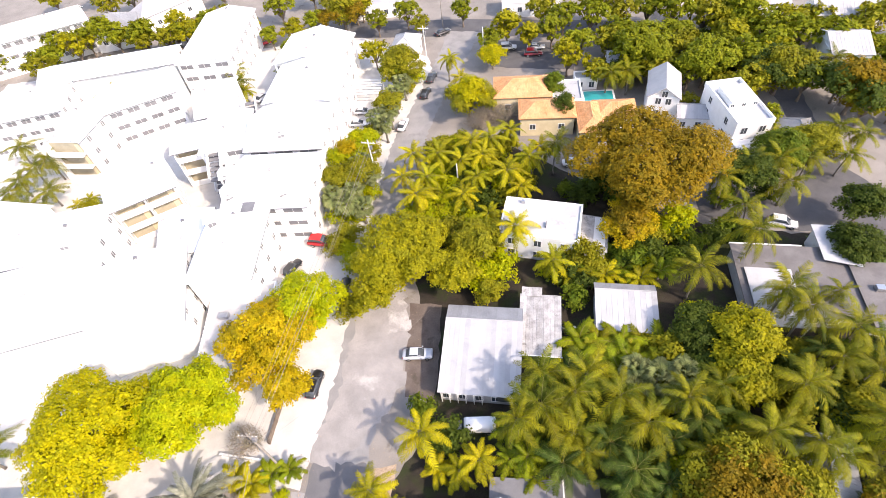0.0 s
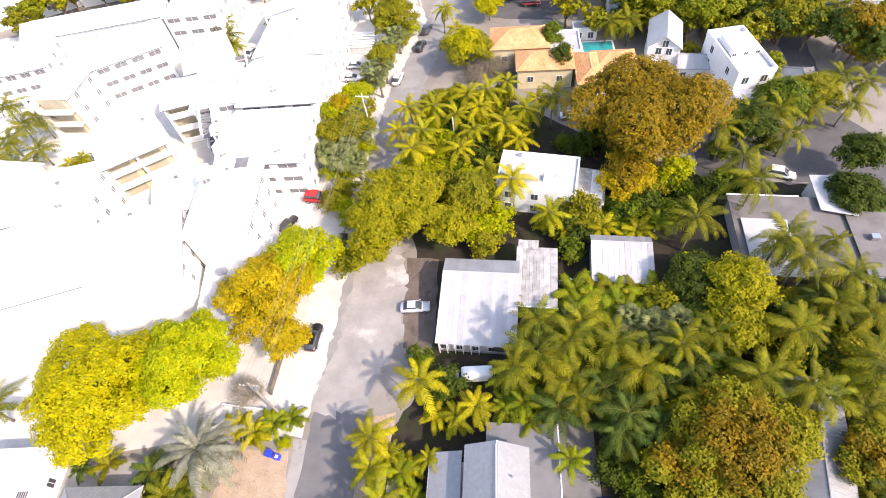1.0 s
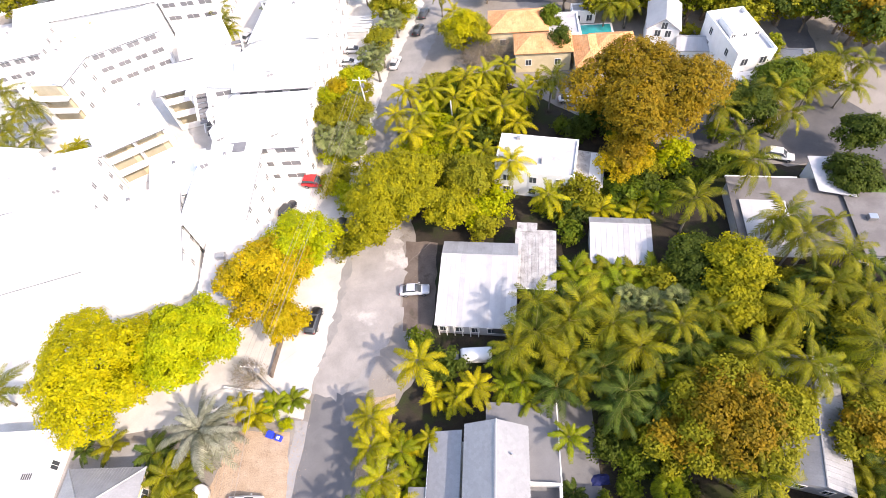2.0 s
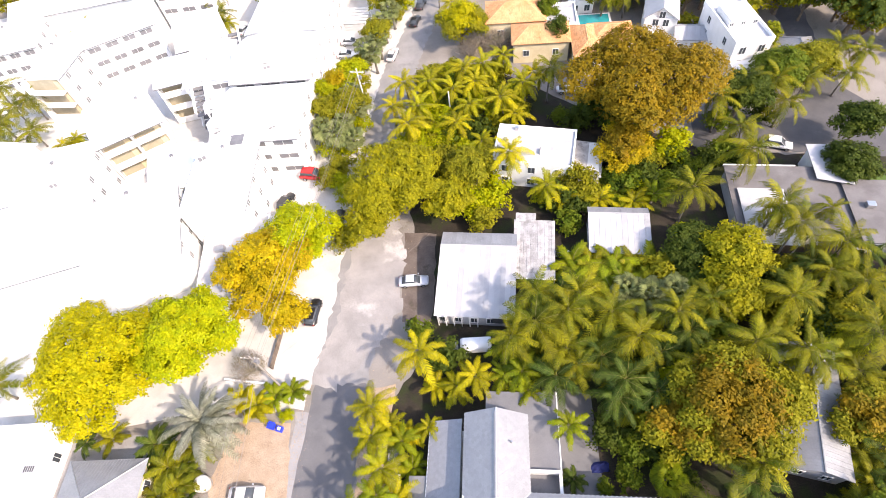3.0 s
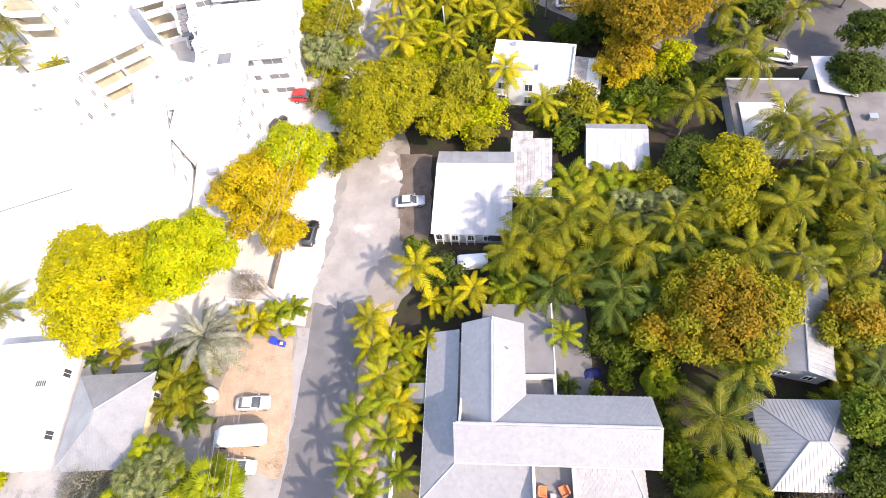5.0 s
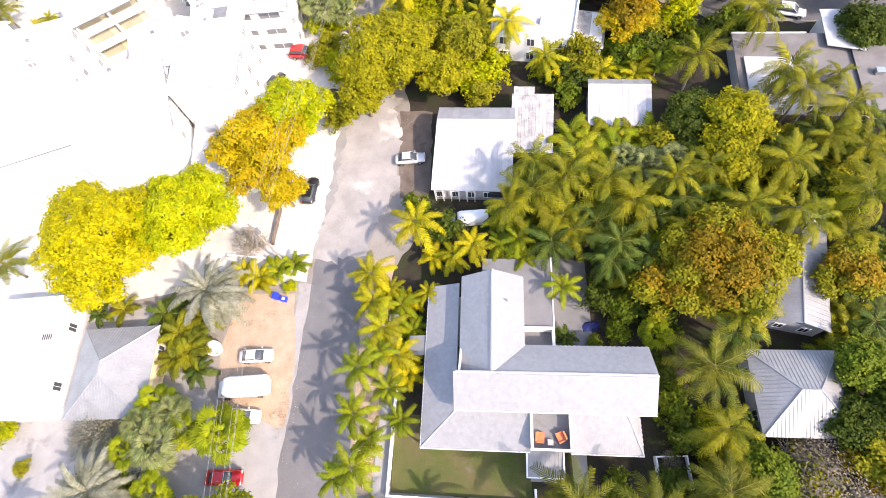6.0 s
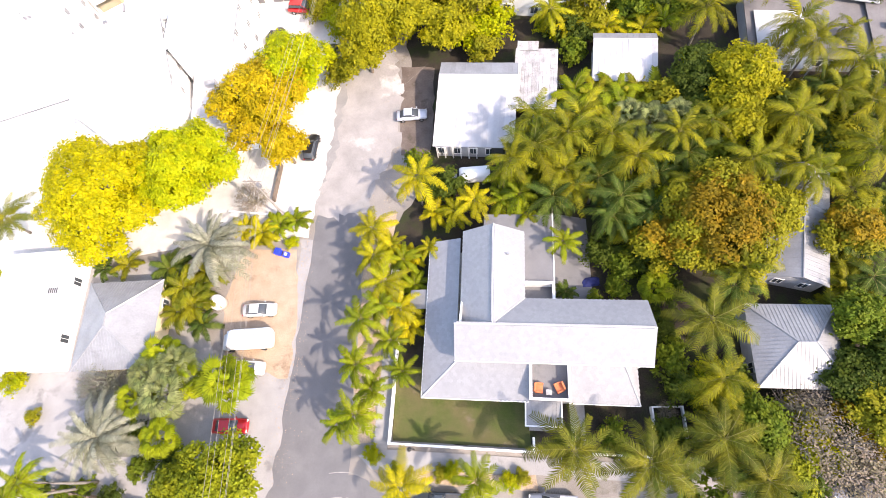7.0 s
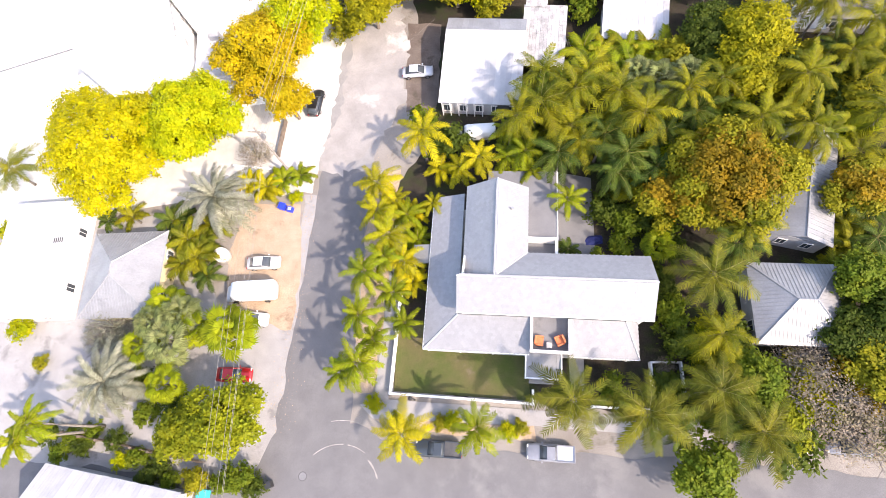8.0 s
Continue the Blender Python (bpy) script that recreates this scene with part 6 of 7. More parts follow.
# ---- planting: palms, shrubs and further trees ----
for x, y, s, tall in ((-2.0, 36.0, 1.00, 0.96), (-7.2, 23.2, 0.95, 0.93), (-8.2, 30.3, 0.90, 0.90), (-1.7, 27.7, 0.55, 0.94), (4.7, 33.0, 0.80, 0.74), (2.1, 32.4, 0.80, 0.59), (-5.8, 20.1, 0.80, 0.83), (-8.5, 26.9, 0.85, 0.87), (-6.7, 0.9, 0.95, 0.77),):
    stock.put("palm_y", x, y, 0, s, None, tall)
for x, y, s, tall in ((-6.5, 28.4, 0.70, 0.84),):
    stock.put("palm_y", x, y, 0, s, None, tall)
for x, y, s, tall in ((-10.0, 18.8, 0.82, 1.26), (-10.8, 13.9, 0.82, 1.26), (-10.9, 8.4, 0.86, 1.30), (-7.0, 16.3, 0.69, 1.25), (-13.0, 7.7, 0.65, 1.46), (-5.9, 12.8, 0.65, 1.19), (1.1, 0.8, 0.82, 1.16), (14.5, 25.6, 0.73, 1.18), (10.3, 32.5, 0.77, 1.12),):
    stock.put("palm_l", x, y, 0, s, None, tall)
for x, y, s, tall in ((-9.4, 11.2, 0.69, 1.25), (-7.8, 20.5, 0.69, 1.25),):
    stock.put("palm_l", x, y, 0, s, None, tall)
for x, y, s, tall in ((12.7, 37.4, 1.15, 0.87), (18.9, 40.7, 1.00, 1.00), (24.4, 34.1, 1.00, 1.00), (15.9, 34.1, 0.85, 1.03),):
    stock.put("palm_g", x, y, 0, s, None, tall)
for x, y, s, tall in ((32.6, 19.2, 0.85, 1.03), (41.9, 30.1, 0.80, 1.25), (37.0, 31.7, 0.80, 1.25), (30.3, 30.3, 0.80, 1.09), (27.5, 8.1, 0.80, 0.94),):
    stock.put("palm_g", x, y, 0, s, None, tall)
for x, y, s, tall in ((21.5, 29.3, 1.00, 1.13), (25.1, 28.0, 0.95, 1.02), (19.9, 32.8, 0.90, 1.08), (27.2, 32.6, 0.80, 1.21), (14.0, 31.0, 0.90, 1.08), (21.3, -0.6, 0.80, 1.01), (27.4, -0.8, 0.85, 0.95),):
    stock.put("palm_d", x, y, 0, s, None, tall)
for x, y, s, tall in ((-1.5, 88.7, 1.00, 0.96), (3.2, 88.1, 1.05, 0.98), (9.6, 90.3, 0.95, 1.01), (13.4, 90.9, 1.05, 0.98), (15.1, 81.1, 1.10, 0.87), (19.5, 84.1, 1.00, 1.03), (-1.3, 77.7, 1.10, 0.87), (0.8, 82.3, 1.00, 0.96), (6.9, 78.0, 0.90, 0.82),):
    stock.put("palm_y", x, y, 0, s, None, tall)
for x, y, s, tall in ((9.7, 81.3, 0.90, 0.98), (14.3, 67.3, 1.05, 0.98), (19.0, 60.8, 0.95, 0.93), (22.1, 87.2, 0.90, 0.98), (17.5, 93.9, 0.90, 0.98), (9.8, 115.3, 0.90, 0.82), (7.9, 123.0, 0.90, 0.98), (-3.9, 84.7, 0.90, 0.82), (10.7, 73.0, 0.90, 0.82),):
    stock.put("palm_y", x, y, 0, s, None, tall)
for x, y, s, tall in ((17.2, 78.2, 0.85, 0.87), (7.1, 86.3, 0.90, 0.98), (11.3, 87.1, 0.90, 0.98),):
    stock.put("palm_y", x, y, 0, s, None, tall)
for x, y, s, tall in ((25.0, 86.7, 0.90, 0.97), (38.7, 55.3, 1.00, 0.94), (47.6, 49.5, 1.05, 1.07), (48.1, 59.7, 0.90, 1.25), (49.6, 73.6, 1.00, 0.88), (54.9, 75.6, 1.00, 0.88), (60.2, 76.0, 1.00, 0.88), (59.9, 71.5, 0.90, 0.83), (50.9, 67.4, 0.90, 0.83),):
    stock.put("palm_g", x, y, 0, s, None, tall)
for x, y, s, tall in ((44.9, 109.1, 0.90, 0.83), (41.3, 109.1, 0.90, 0.83), (52.5, 110.5, 0.80, 0.94),):
    stock.put("palm_g", x, y, 0, s, None, tall)
for x, y, s, tall in ((49.2, 50.3, 0.70, 1.07), (54.2, 44.0, 1.00, 0.88), (51.1, 40.6, 0.90, 0.83), (51.2, 31.4, 1.00, 0.88), (45.6, 38.3, 0.90, 0.83), (54.2, 38.4, 0.90, 0.83), (39.6, 33.0, 0.85, 0.88), (43.6, 29.1, 0.80, 1.09), (34.7, 27.3, 0.70, 0.89),):
    stock.put("palm_g", x, y, 0, s, None, tall)
for x, y, s, tall in ((49.0, 28.0, 0.80, 0.62), (49.8, 24.8, 0.80, 0.62),):
    stock.put("palm_g", x, y, 0, s, None, tall)
for x, y, s, tall in ((50.4, 42.7, 0.80, 1.01), (31.0, 34.6, 0.90, 1.08), (57.6, 42.8, 0.90, 0.90), (45.4, 22.6, 0.80, 0.81), (47.2, 17.3, 0.90, 0.72),):
    stock.put("palm_d", x, y, 0, s, None, tall)
for x, y, s, tall in ((85.7, 104.5, 0.90, 0.83), (65.9, 76.6, 0.90, 0.83), (74.4, 83.6, 0.90, 0.83), (77.5, 81.1, 0.90, 0.83), (73.2, 77.0, 0.80, 0.78), (62.4, 97.4, 0.70, 0.71), (63.4, 84.3, 0.80, 0.78), (56.8, 50.6, 0.60, 1.04),):
    stock.put("palm_g", x, y, 0, s, None, tall)
for x, y, s, tall in ((-14.4, 80.0, 1.50, 0.76), (-13.0, 82.4, 1.20, 0.95), (-33.9, 13.2, 1.50, 0.76), (-36.2, 15.6, 1.20, 0.95), (-33.0, 16.7, 1.20, 0.85), (-11.8, 90.7, 1.30, 0.87), (-5.2, 112.3, 1.40, 0.81), (-6.4, 106.5, 1.30, 0.87), (-7.5, 102.0, 1.30, 0.87),):
    stock.put("fan_g", x, y, 0, s, None, tall)
for x, y, s, tall in ((-3.3, 117.1, 1.30, 0.87), (28.3, 40.6, 1.30, 0.87), (30.6, 37.9, 1.20, 0.95), (31.6, 40.8, 1.20, 0.95), (26.2, 42.1, 1.20, 0.95),):
    stock.put("fan_g", x, y, 0, s, None, tall)
for x, y, s, tall in ((-26.4, 13.9, 1.60, 0.62), (-34.5, 8.3, 1.20, 0.74), (-37.9, 13.3, 1.20, 0.74), (24.1, 19.3, 1.00, 0.67), (-34.8, 18.1, 1.20, 0.74), (-31.6, 14.4, 1.10, 0.81),):
    stock.put("fan_l", x, y, 0, s, None, tall)
for x, y, s, tall in ((-29.2, 31.0, 1.35, 0.85), (-41.2, 9.2, 1.30, 0.80),):
    stock.put("silver", x, y, 0, s, None, tall)
for x, y, s, tall in ((-24.2, 33.6, 1.00, 1.00), (-21.8, 34.6, 0.90, 1.00), (-26.5, 34.9, 0.90, 1.00), (-19.6, 35.0, 0.80, 1.00), (-0.5, 33.3, 0.90, 1.00), (-4.1, 23.7, 0.90, 1.00), (-5.1, 18.3, 0.90, 1.00), (-3.9, 21.7, 0.80, 1.00), (-4.3, 27.5, 0.90, 1.00),):
    stock.put("areca", x, y, 0, s, None, tall)
for x, y, s, tall in ((19.7, 62.8, 1.20, 1.00), (22.1, 60.7, 1.20, 1.00), (25.1, 61.7, 1.20, 1.00), (27.3, 59.5, 1.20, 1.00), (30.3, 60.6, 1.20, 1.00), (32.3, 58.3, 1.20, 1.00), (35.5, 59.3, 1.20, 1.00),):
    stock.put("areca", x, y, 0, s, None, tall)
for x, y, s, tall in ((20.4, 48.1, 1.50, 1.00), (23.1, 47.7, 1.50, 1.00), (25.8, 47.2, 1.50, 1.00), (28.5, 46.6, 1.50, 1.00), (31.2, 46.1, 1.50, 1.00), (33.8, 45.6, 1.50, 1.00), (21.2, 45.6, 1.50, 1.00), (23.8, 45.0, 1.50, 1.00), (26.6, 44.7, 1.50, 1.00),):
    stock.put("areca_l", x, y, 0, s, None, tall)
for x, y, s, tall in ((29.1, 44.1, 1.50, 1.00), (31.8, 43.7, 1.50, 1.00), (34.4, 43.1, 1.50, 1.00), (19.5, 44.0, 1.50, 1.00), (22.2, 43.5, 1.50, 1.00), (24.8, 43.0, 1.50, 1.00), (27.4, 42.6, 1.50, 1.00), (30.1, 42.1, 1.50, 1.00), (32.6, 41.6, 1.50, 1.00),):
    stock.put("areca_l", x, y, 0, s, None, tall)
for x, y, s, tall in ((-34.2, 26.9, 1.10, 1.00), (-36.6, 29.9, 1.10, 1.00), (-32.7, 24.3, 1.00, 1.00), (-37.1, 27.0, 0.90, 1.00), (-34.9, 23.7, 0.90, 1.00), (14.2, 20.5, 0.60, 1.00), (-31.4, 28.7, 0.90, 1.00), (-31.6, 21.9, 0.80, 1.00), (-42.9, 31.4, 0.80, 1.00),):
    stock.put("areca_g", x, y, 0, s, None, tall)
for x, y, s, tall in ((-46.6, 31.4, 0.70, 1.00), (-32.7, 26.0, 0.90, 1.00),):
    stock.put("areca_g", x, y, 0, s, None, tall)
for x, y, s, tall in ((43.1, 12.0, 1.10, 1.00), (45.1, 16.9, 1.10, 1.00), (46.3, 15.2, 1.10, 1.00), (45.5, 19.6, 1.00, 1.00), (49.0, 21.3, 1.00, 1.00), (42.5, 14.2, 1.00, 1.00),):
    stock.put("areca_g", x, y, 0, s, None, tall)
for x, y, s, tall in ((-81.7, 100.9, 1.00, 0.62), (-83.2, 97.1, 1.00, 0.62), (-78.5, 102.0, 0.90, 0.83), (-88.9, 109.2, 1.00, 0.62), (-76.8, 88.3, 1.00, 0.62), (-83.6, 93.3, 1.00, 0.62), (-76.0, 93.9, 0.90, 0.56), (-73.9, 125.3, 0.90, 0.83), (-88.1, 136.8, 0.80, 0.78),):
    stock.put("palm_g", x, y, 0, s, None, tall)
for x, y, s, tall in ((-45.3, 131.9, 1.00, 0.62), (-43.2, 125.3, 1.00, 0.62), (-77.1, 141.4, 0.70, 0.89),):
    stock.put("palm_g", x, y, 0, s, None, tall)
for x, y, s, tall in ((-71.9, 141.3, 1.00, 0.74), (-68.8, 142.5, 1.00, 0.74), (-73.8, 137.7, 1.00, 0.74), (-66.8, 143.7, 0.90, 0.82), (-67.1, 91.2, 0.70, 0.63), (-68.7, 89.4, 0.70, 0.63), (-41.5, 123.2, 0.90, 0.65), (-80.5, 142.5, 0.90, 0.82), (-69.7, 138.3, 0.80, 0.74),):
    stock.put("palm_y", x, y, 0, s, None, tall)
for x, y, s, tall in ((-72.4, 69.3, 0.90, 0.69), (-72.3, 72.8, 0.80, 0.62), (-60.4, 39.9, 0.90, 0.56),):
    stock.put("palm_g", x, y, 0, s, None, tall)
for x, y, s, tall in ((-44.8, 4.0, 0.50, 1.00), (-41.7, 2.7, 0.56, 1.00), (-38.7, 0.7, 0.56, 1.00), (-35.8, -0.4, 0.56, 1.00), (-48.6, 1.9, 0.56, 1.00), (-46.1, 2.4, 0.50, 1.00), (-26.1, -2.4, 0.81, 1.00), (-24.4, -3.3, 0.56, 1.00), (-28.3, -2.9, 0.56, 1.00),):
    stock.put("bush_g", x, y, -0.22, s, None, tall)
for x, y, s, tall in ((-34.0, 5.8, 0.74, 1.00), (-38.0, 5.6, 0.68, 1.00), (-39.6, 9.3, 0.68, 1.00), (17.5, 19.5, 0.43, 1.00), (24.8, 14.0, 0.56, 1.00), (24.3, 11.5, 0.62, 1.00), (24.6, 16.0, 0.56, 1.00),):
    stock.put("bush_g", x, y, -0.22, s, None, tall)
for x, y, s, tall in ((-40.7, 0.4, 0.50, 1.00), (-31.3, -2.3, 0.62, 1.00), (-56.6, 17.4, 0.68, 1.00), (-24.3, 33.1, 0.43, 1.00), (-20.5, 32.2, 0.37, 1.00), (-53.5, 12.9, 0.43, 1.00), (4.6, 0.3, 0.43, 1.00), (-2.9, 1.7, 0.37, 1.00), (-1.7, 1.9, 0.43, 1.00),):
    stock.put("bush_y", x, y, -0.22, s, None, tall)
for x, y, s, tall in ((-8.0, 2.4, 0.37, 1.00), (-10.6, 4.4, 0.43, 1.00), (5.9, 0.5, 0.37, 1.00), (-60.7, 31.2, 0.74, 1.00), (-67.3, 90.1, 0.74, 1.00), (-69.5, 143.3, 0.99, 1.00), (-66.7, 147.0, 0.87, 1.00), (-72.8, 139.5, 0.93, 1.00),):
    stock.put("bush_y", x, y, -0.22, s, None, tall)
for x, y, s, tall in ((35.7, 3.1, 1.40, 1.00), (36.2, 1.0, 1.70, 1.00), (38.3, -1.5, 1.60, 1.00), (40.9, -2.3, 1.40, 1.00), (37.9, 4.8, 1.20, 1.00), (-26.1, 39.2, 0.90, 1.00), (22.7, 5.6, 0.50, 1.00),):
    stock.put("bare", x, y, 0, s, None, tall)
for x, y, s, tall in ((8.0, 65.5, 1.00, 1.00), (41.3, -0.1, 1.20, 1.00), (14.8, 105.6, 1.20, 1.00), (12.0, 103.0, 1.10, 1.00), (18.1, 104.3, 1.10, 1.00),):
    stock.put("bare", x, y, 0, s, None, tall)
for x, y, s, tall in ((44.1, 135.9, 1.10, 1.00), (51.5, 136.8, 1.10, 1.00), (62.5, 132.5, 1.20, 1.00), (69.3, 129.0, 1.10, 1.00), (77.5, 126.8, 1.20, 1.00), (44.9, 124.2, 1.00, 1.00), (38.1, 123.5, 1.00, 1.00), (57.7, 115.6, 1.00, 1.00), (70.2, 109.4, 1.10, 1.00),):
    stock.put("far_g", x, y, 0, s, None, tall)
for x, y, s, tall in ((66.8, 100.5, 1.00, 1.00), (57.8, 107.7, 0.90, 1.00), (62.5, 102.6, 0.80, 1.00), (90.5, 113.7, 1.10, 1.00), (100.5, 117.2, 1.20, 1.00), (77.8, 99.7, 1.00, 1.00), (84.0, 90.1, 1.00, 1.00), (78.1, 117.7, 1.10, 1.00), (71.6, 119.9, 1.00, 1.00),):
    stock.put("far_g", x, y, 0, s, None, tall)
for x, y, s, tall in ((37.6, 137.6, 1.00, 1.00), (33.2, 143.6, 1.00, 1.00),):
    stock.put("far_g", x, y, 0, s, None, tall)
for x, y, s, tall in ((23.0, 135.7, 1.10, 1.00), (18.2, 131.3, 0.90, 1.00), (27.9, 131.7, 0.90, 1.00), (13.1, 149.0, 0.90, 1.00), (34.5, 118.9, 1.00, 1.00), (33.6, 132.1, 1.00, 1.00), (47.3, 141.3, 1.10, 1.00), (58.4, 136.7, 1.10, 1.00), (85.0, 121.3, 1.10, 1.00),):
    stock.put("far_o", x, y, 0, s, None, tall)
for x, y, s, tall in ((76.6, 133.3, 1.10, 1.00), (69.8, 136.8, 1.00, 1.00), (77.7, 112.3, 1.10, 1.00), (-14.7, 158.8, 0.90, 1.00), (-27.1, 153.6, 0.90, 1.00), (-33.4, 151.1, 0.80, 1.00), (-39.1, 149.0, 0.80, 1.00), (-28.7, 145.2, 0.80, 1.00), (-5.3, 121.5, 0.90, 1.00),):
    stock.put("far_o", x, y, 0, s, None, tall)
for x, y, s, tall in ((-10.2, 132.2, 0.90, 1.00), (-90.5, 162.3, 1.10, 1.00), (-94.6, 153.7, 1.10, 1.00), (-102.1, 159.0, 1.10, 1.00), (-62.0, 155.6, 0.90, 1.00), (-58.2, 160.6, 1.00, 1.00), (-67.1, 160.8, 1.00, 1.00), (-100.0, 150.0, 1.00, 1.00),):
    stock.put("far_o", x, y, 0, s, None, tall)
for x, y, s, tall in ((-85.0, 157.7, 1.00, 1.00), (-100.6, 163.2, 1.10, 1.00), (-93.5, 158.3, 1.00, 1.00), (-100.3, 144.8, 1.00, 1.00), (-1.9, 151.3, 0.90, 1.00), (1.5, 146.2, 0.70, 1.00), (-9.9, 149.1, 0.80, 1.00), (63.0, 92.9, 0.60, 1.00), (66.1, 91.1, 0.70, 1.00),):
    stock.put("far_g", x, y, 0, s, None, tall)
for x, y, s, tall in ((54.8, 99.5, 0.60, 1.00), (47.4, 116.1, 1.00, 1.00), (39.2, 113.1, 0.80, 1.00), (48.1, 126.2, 1.00, 1.00), (83.5, 97.8, 1.00, 1.00), (84.4, 115.7, 1.10, 1.00), (92.3, 122.6, 1.00, 1.00),):
    stock.put("far_g", x, y, 0, s, None, tall)
for x, y, s, tall in ((5.6, 67.7, 1.36, 1.00), (7.6, 61.9, 1.24, 1.00), (9.0, 59.0, 0.99, 1.00), (11.3, 63.6, 1.24, 1.00), (4.3, 72.4, 1.24, 1.00), (9.0, 72.7, 1.24, 1.00), (-13.1, 58.8, 0.99, 1.00), (-12.2, 67.7, 0.99, 1.00), (-14.2, 74.5, 0.99, 1.00),):
    stock.put("bush_y", x, y, -0.22, s, None, tall)
for x, y, s, tall in ((-13.1, 79.7, 0.99, 1.00), (-10.7, 96.2, 0.99, 1.00), (-15.9, 79.9, 0.99, 1.00), (-16.4, 72.4, 0.87, 1.00), (-13.4, 70.7, 0.87, 1.00), (-9.8, 104.1, 0.93, 1.00), (-10.9, 84.8, 0.93, 1.00), (-2.9, 119.8, 0.93, 1.00), (-0.7, 124.1, 0.93, 1.00),):
    stock.put("bush_y", x, y, -0.22, s, None, tall)
for x, y, s, tall in ((-16.7, 82.2, 1.30, 0.79), (-11.4, 78.7, 1.30, 0.79), (-10.2, 86.3, 1.20, 0.85), (-9.5, 105.8, 1.20, 0.85),):
    stock.put("fan_g", x, y, 0, s, None, tall)
for x, y, s, tall in ((41.0, 66.7, 0.99, 1.00), (46.5, 65.1, 0.93, 1.00), (49.3, 66.9, 0.99, 1.00), (51.0, 64.9, 0.93, 1.00), (38.2, 61.3, 0.93, 1.00), (23.0, 59.3, 0.99, 1.00), (21.9, 56.3, 0.93, 1.00), (62.5, 58.7, 0.87, 1.00), (64.6, 57.8, 0.99, 1.00),):
    stock.put("bush_g", x, y, -0.22, s, None, tall)
for x, y, s, tall in ((30.2, 63.5, 0.74, 1.00), (51.1, 73.3, 0.99, 1.00), (58.8, 73.9, 0.87, 1.00), (30.8, 80.4, 0.99, 1.00), (28.2, 78.1, 0.99, 1.00), (25.7, 80.1, 0.81, 1.00),):
    stock.put("bush_g", x, y, -0.22, s, None, tall)
for x, y, s, tall in ((20.4, 27.6, 0.90, 1.08), (31.5, 17.6, 0.90, 1.08),):
    stock.put("palm_d", x, y, 0, s, None, tall)
for x, y, s, tall in ((19.3, 24.9, 0.93, 1.00), (21.4, 23.0, 0.87, 1.00), (24.2, 23.4, 0.93, 1.00), (20.3, 20.3, 0.68, 1.00), (26.0, 19.2, 0.81, 1.00), (24.3, 11.5, 0.87, 1.00), (24.4, 8.2, 0.87, 1.00), (16.2, 3.9, 0.74, 1.00), (22.0, 3.3, 0.87, 1.00),):
    stock.put("bush_g", x, y, -0.22, s, None, tall)
for x, y, s, tall in ((26.0, 7.5, 0.93, 1.00), (29.9, 8.7, 0.93, 1.00), (29.8, 5.6, 0.93, 1.00), (-50.4, 4.2, 0.56, 1.00), (-47.3, 3.7, 0.50, 1.00), (-37.2, -1.6, 0.56, 1.00), (-34.5, -2.1, 0.50, 1.00),):
    stock.put("bush_g", x, y, -0.22, s, None, tall)

# dense palm garden north-east of the silver-roofed house
for x, y, s, tall in ((9.6, 36.0, 0.80, 1.20), (13.4, 41.2, 0.95, 1.10), (17.0, 38.4, 0.90, 1.15), (22.2, 37.6, 0.95, 1.05), (16.8, 31.8, 0.75, 1.15), (30.0, 36.6, 0.85, 1.15), (34.6, 38.2, 0.80, 1.10), (43.4, 36.6, 0.85, 1.20), (49.0, 46.8, 0.90, 1.15)):
    stock.put("palm_g", x, y, 0, s, None, tall)
for x, y, s, tall in ((8.6, 36.4, 0.70, 0.95), (10.8, 30.6, 0.60, 1.00), (8.2, 32.8, 0.70, 0.95), (-5.0, 26.4, 0.65, 0.95)):
    stock.put("palm_l", x, y, 0, s, None, tall)
for x, y, s, tall in ((11.4, 38.8, 1.30, 1.00), (14.8, 36.6, 1.30, 1.00), (18.4, 35.6, 1.30, 1.00), (22.4, 33.8, 1.30, 1.00), (17.4, 43.6, 1.40, 1.00), (26.8, 38.4, 1.30, 1.00), (12.6, 33.6, 1.20, 1.00), (23.6, 26.4, 1.20, 1.00), (29.4, 33.2, 1.30, 1.00), (33.4, 34.4, 1.30, 1.00)):
    stock.put("areca_g", x, y, 0, s, None, tall)

# two palms with long curved trunks that lean over the western yard
for x, y, seed, bow in ((-48.6, 5.2, 31, (-4.4, 0.7)), (-49.8, 3.4, 32, (-4.0, -0.6))):
    lean_palm = palm_proto("palm_lime", "green palm with a long curved leaning trunk", 6.2, 2.3, 13, seed, 0.3, bow=bow)
    lean_palm.matrix_basis = pose(x, y, 0)

# yellow undergrowth below the palms along the northern street
for i in range(34):
    x, y = random.uniform(1.0, 21.0), random.uniform(79.0, 97.0)
    stock.put("bush_y", x, y, -0.3, random.uniform(0.8, 1.2), None, random.uniform(0.8, 1.1))
for i in range(12):
    stock.put("bush_y", random.uniform(-3.5, 9.5), random.uniform(70.0, 80.0), -0.3, random.uniform(0.9, 1.3), None, 1.0)

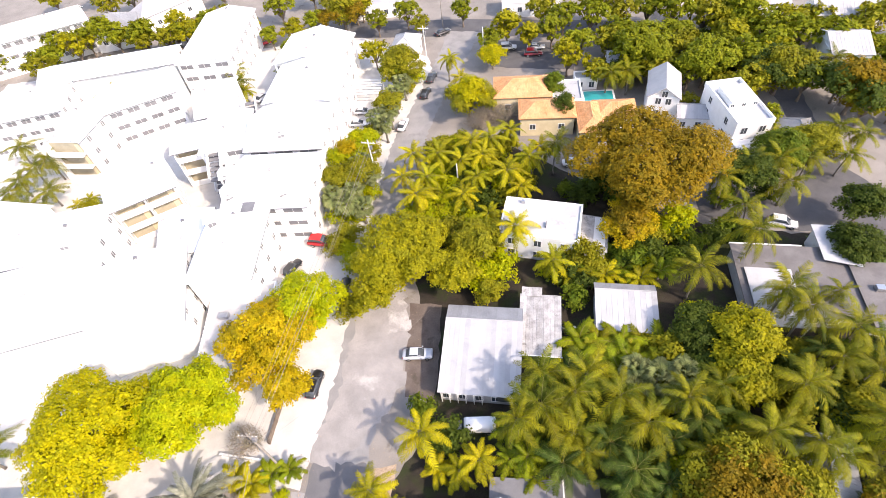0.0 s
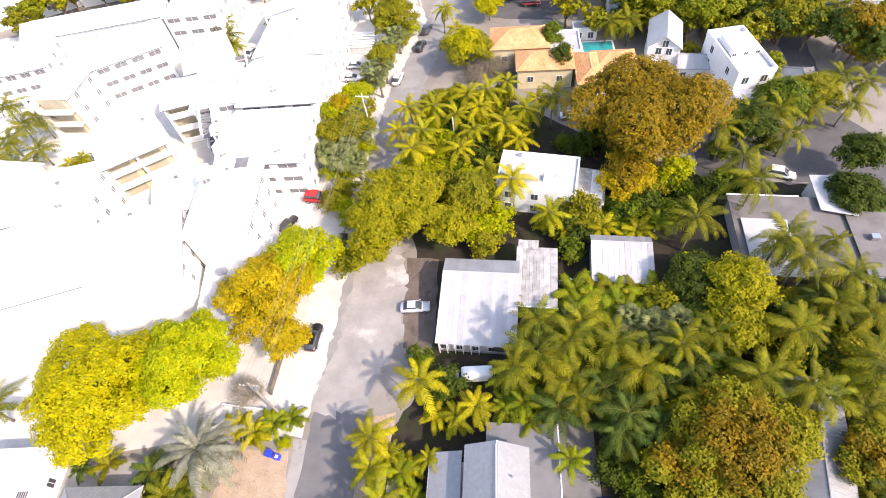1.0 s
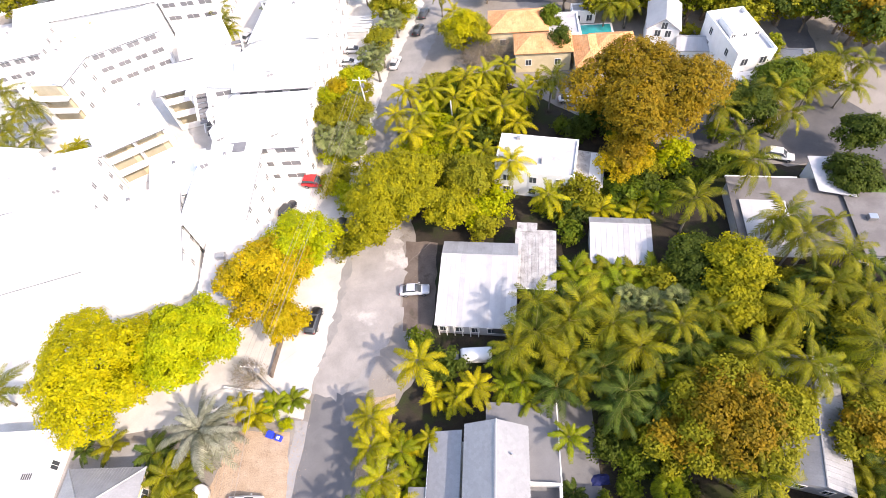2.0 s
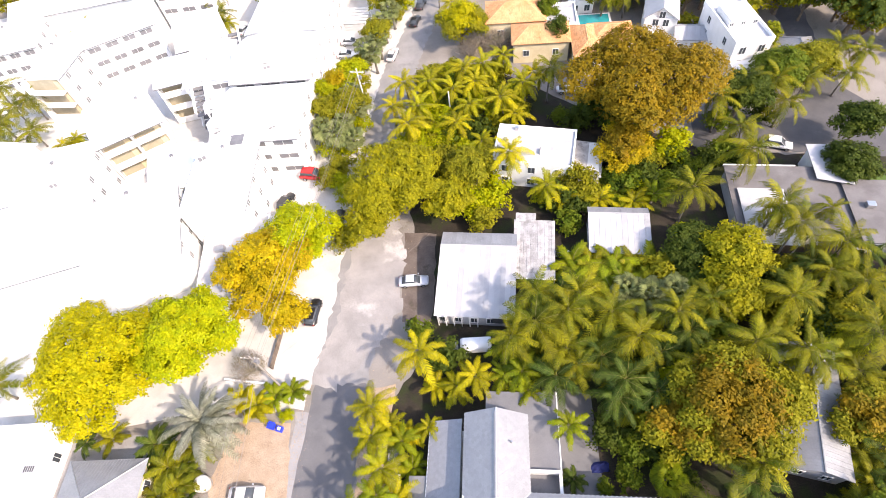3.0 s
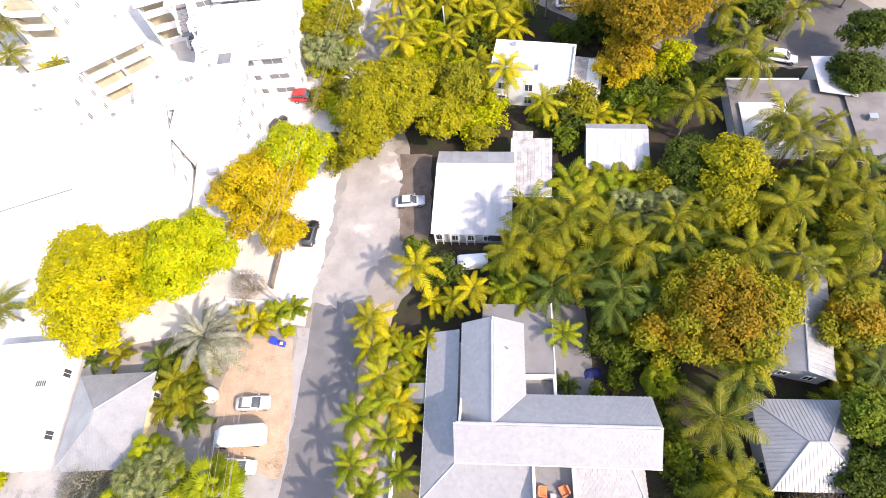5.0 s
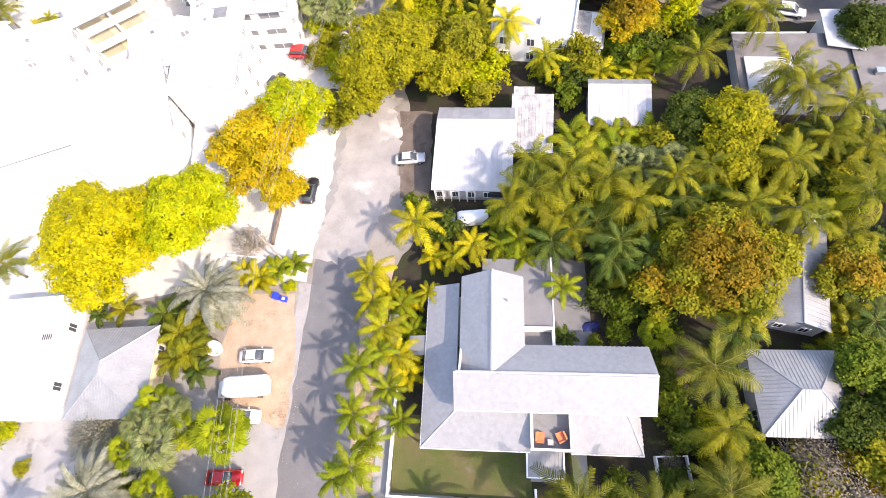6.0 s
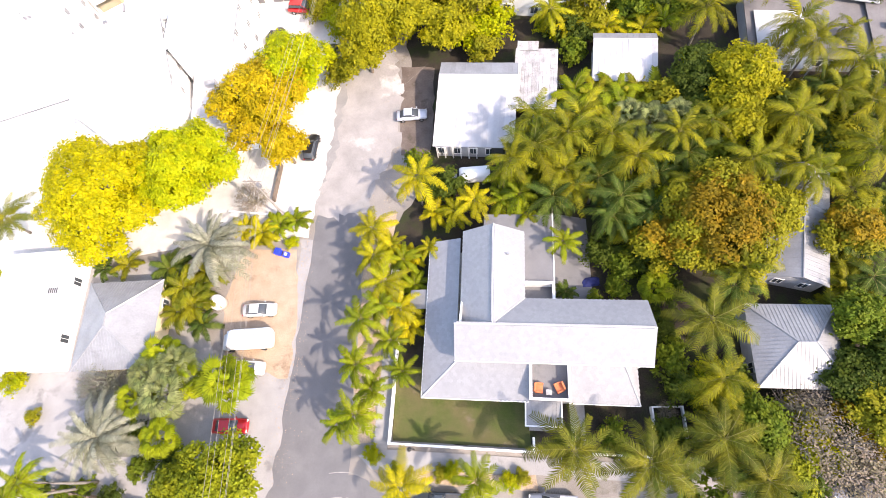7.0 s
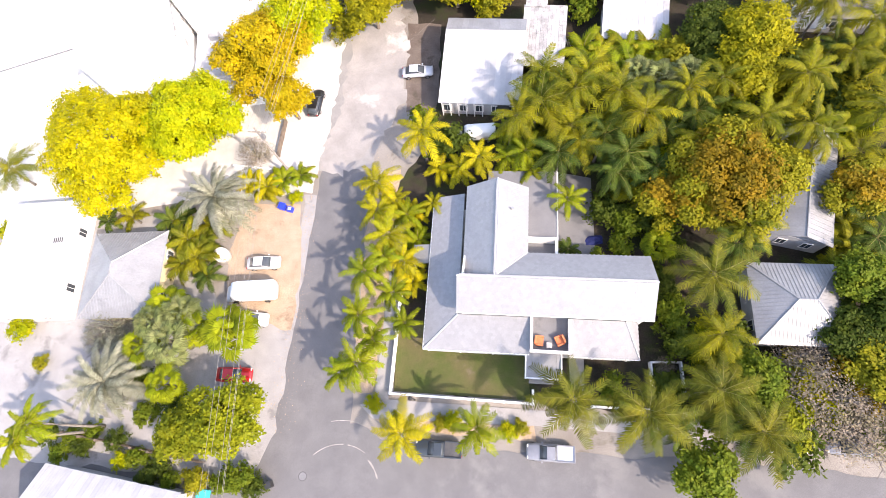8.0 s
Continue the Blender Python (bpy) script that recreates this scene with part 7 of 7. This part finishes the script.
# heavy coconut palms along the cross street and beside the house
for x, y, s, tall in ((11.0, 2.8, 1.05, 0.86), (18.0, 1.0, 1.10, 0.82), (25.4, 2.4, 1.05, 0.86), (28.6, -1.6, 1.00, 0.84), (27.4, 14.0, 1.12, 0.86)):
    stock.put("palm_s", x, y, 0, s, None, tall)
for x, y, s in ((34.6, 1.4, 0.9), (37.8, -0.6, 0.9), (40.6, 0.8, 1.0), (33.2, -2.2, 0.8), (36.2, 3.4, 0.9), (41.8, -2.6, 0.9)):
    stock.put("bush_g", x, y, -0.3, s, None, 0.8)
for x, y, s in ((-44.2, 16.6, 1.15), (-42.2, 14.4, 0.95), (-45.8, 15.0, 0.8)):
    stock.put("bare_w", x, y, 0, s)

# undergrowth that fills the gaps between palms and roofs
rows = [(-3, 36, 10, 8), (14, 29, 12, 8), (24, 22, 8, 24), (29, 30, 22, 26), (12, 57, 36, 10), (4, 68, 8, 26), (26, 62, 22, 20), (42, 30, 24, 16), (25, -3, 20, 12), (46, 2, 30, 26), (64, 24, 30, 30), (40, 86, 30, 8), (44, 108, 40, 20)]
houses = [(-4, 8, 24, 33), (-1, 40, 21, 60), (22, 47, 34, 60), (12, 66, 32, 78), (15, 92, 44, 118), (44, 44, 74, 68), (32, 5, 47, 35), (44, 84, 78, 108), (-4, 43, 1, 55), (2, 36, 8, 41), (26, 86, 32, 91)]
for x0, y0, w, d in rows:
    for _ in range(int(w * d / 21)):
        x, y = x0 + random.uniform(0, w), y0 + random.uniform(0, d)
        if any(a - 0.8 < x < c + 0.8 and b - 0.8 < y < e + 0.8 for a, b, c, e in houses):
            continue
        kind = random.choice(("bush_g", "bush_g", "bush_g", "bush_g", "bush_y", "bush_y"))
        stock.put(kind, x, y, -0.3, random.uniform(0.75, 1.3), None, random.uniform(0.8, 1.2))


# trees and palms round the side street and behind the hotel
for x0, y0, w, d, n in ((86, 66, 26, 60, 22), (62, 92, 14, 34, 10), (46, 110, 34, 20, 9), (-118, 152, 96, 14, 14), (-34, 128, 18, 12, 4)):
    for _ in range(n):
        stock.put(random.choice(("far_g", "far_g", "far_o")), x0 + random.uniform(0, w), y0 + random.uniform(0, d), 0, random.uniform(0.75, 1.1), None, random.uniform(0.8, 1.0))

# a belt of trees beyond the far street
for i in range(36):
    x, y = -120 + i * 7.6 + random.uniform(-3, 3), 156 + random.uniform(0, 46)
    stock.put(random.choice(("far_g", "far_o", "far_o")), x, y, 0, random.uniform(0.8, 1.15), None, 1.0)
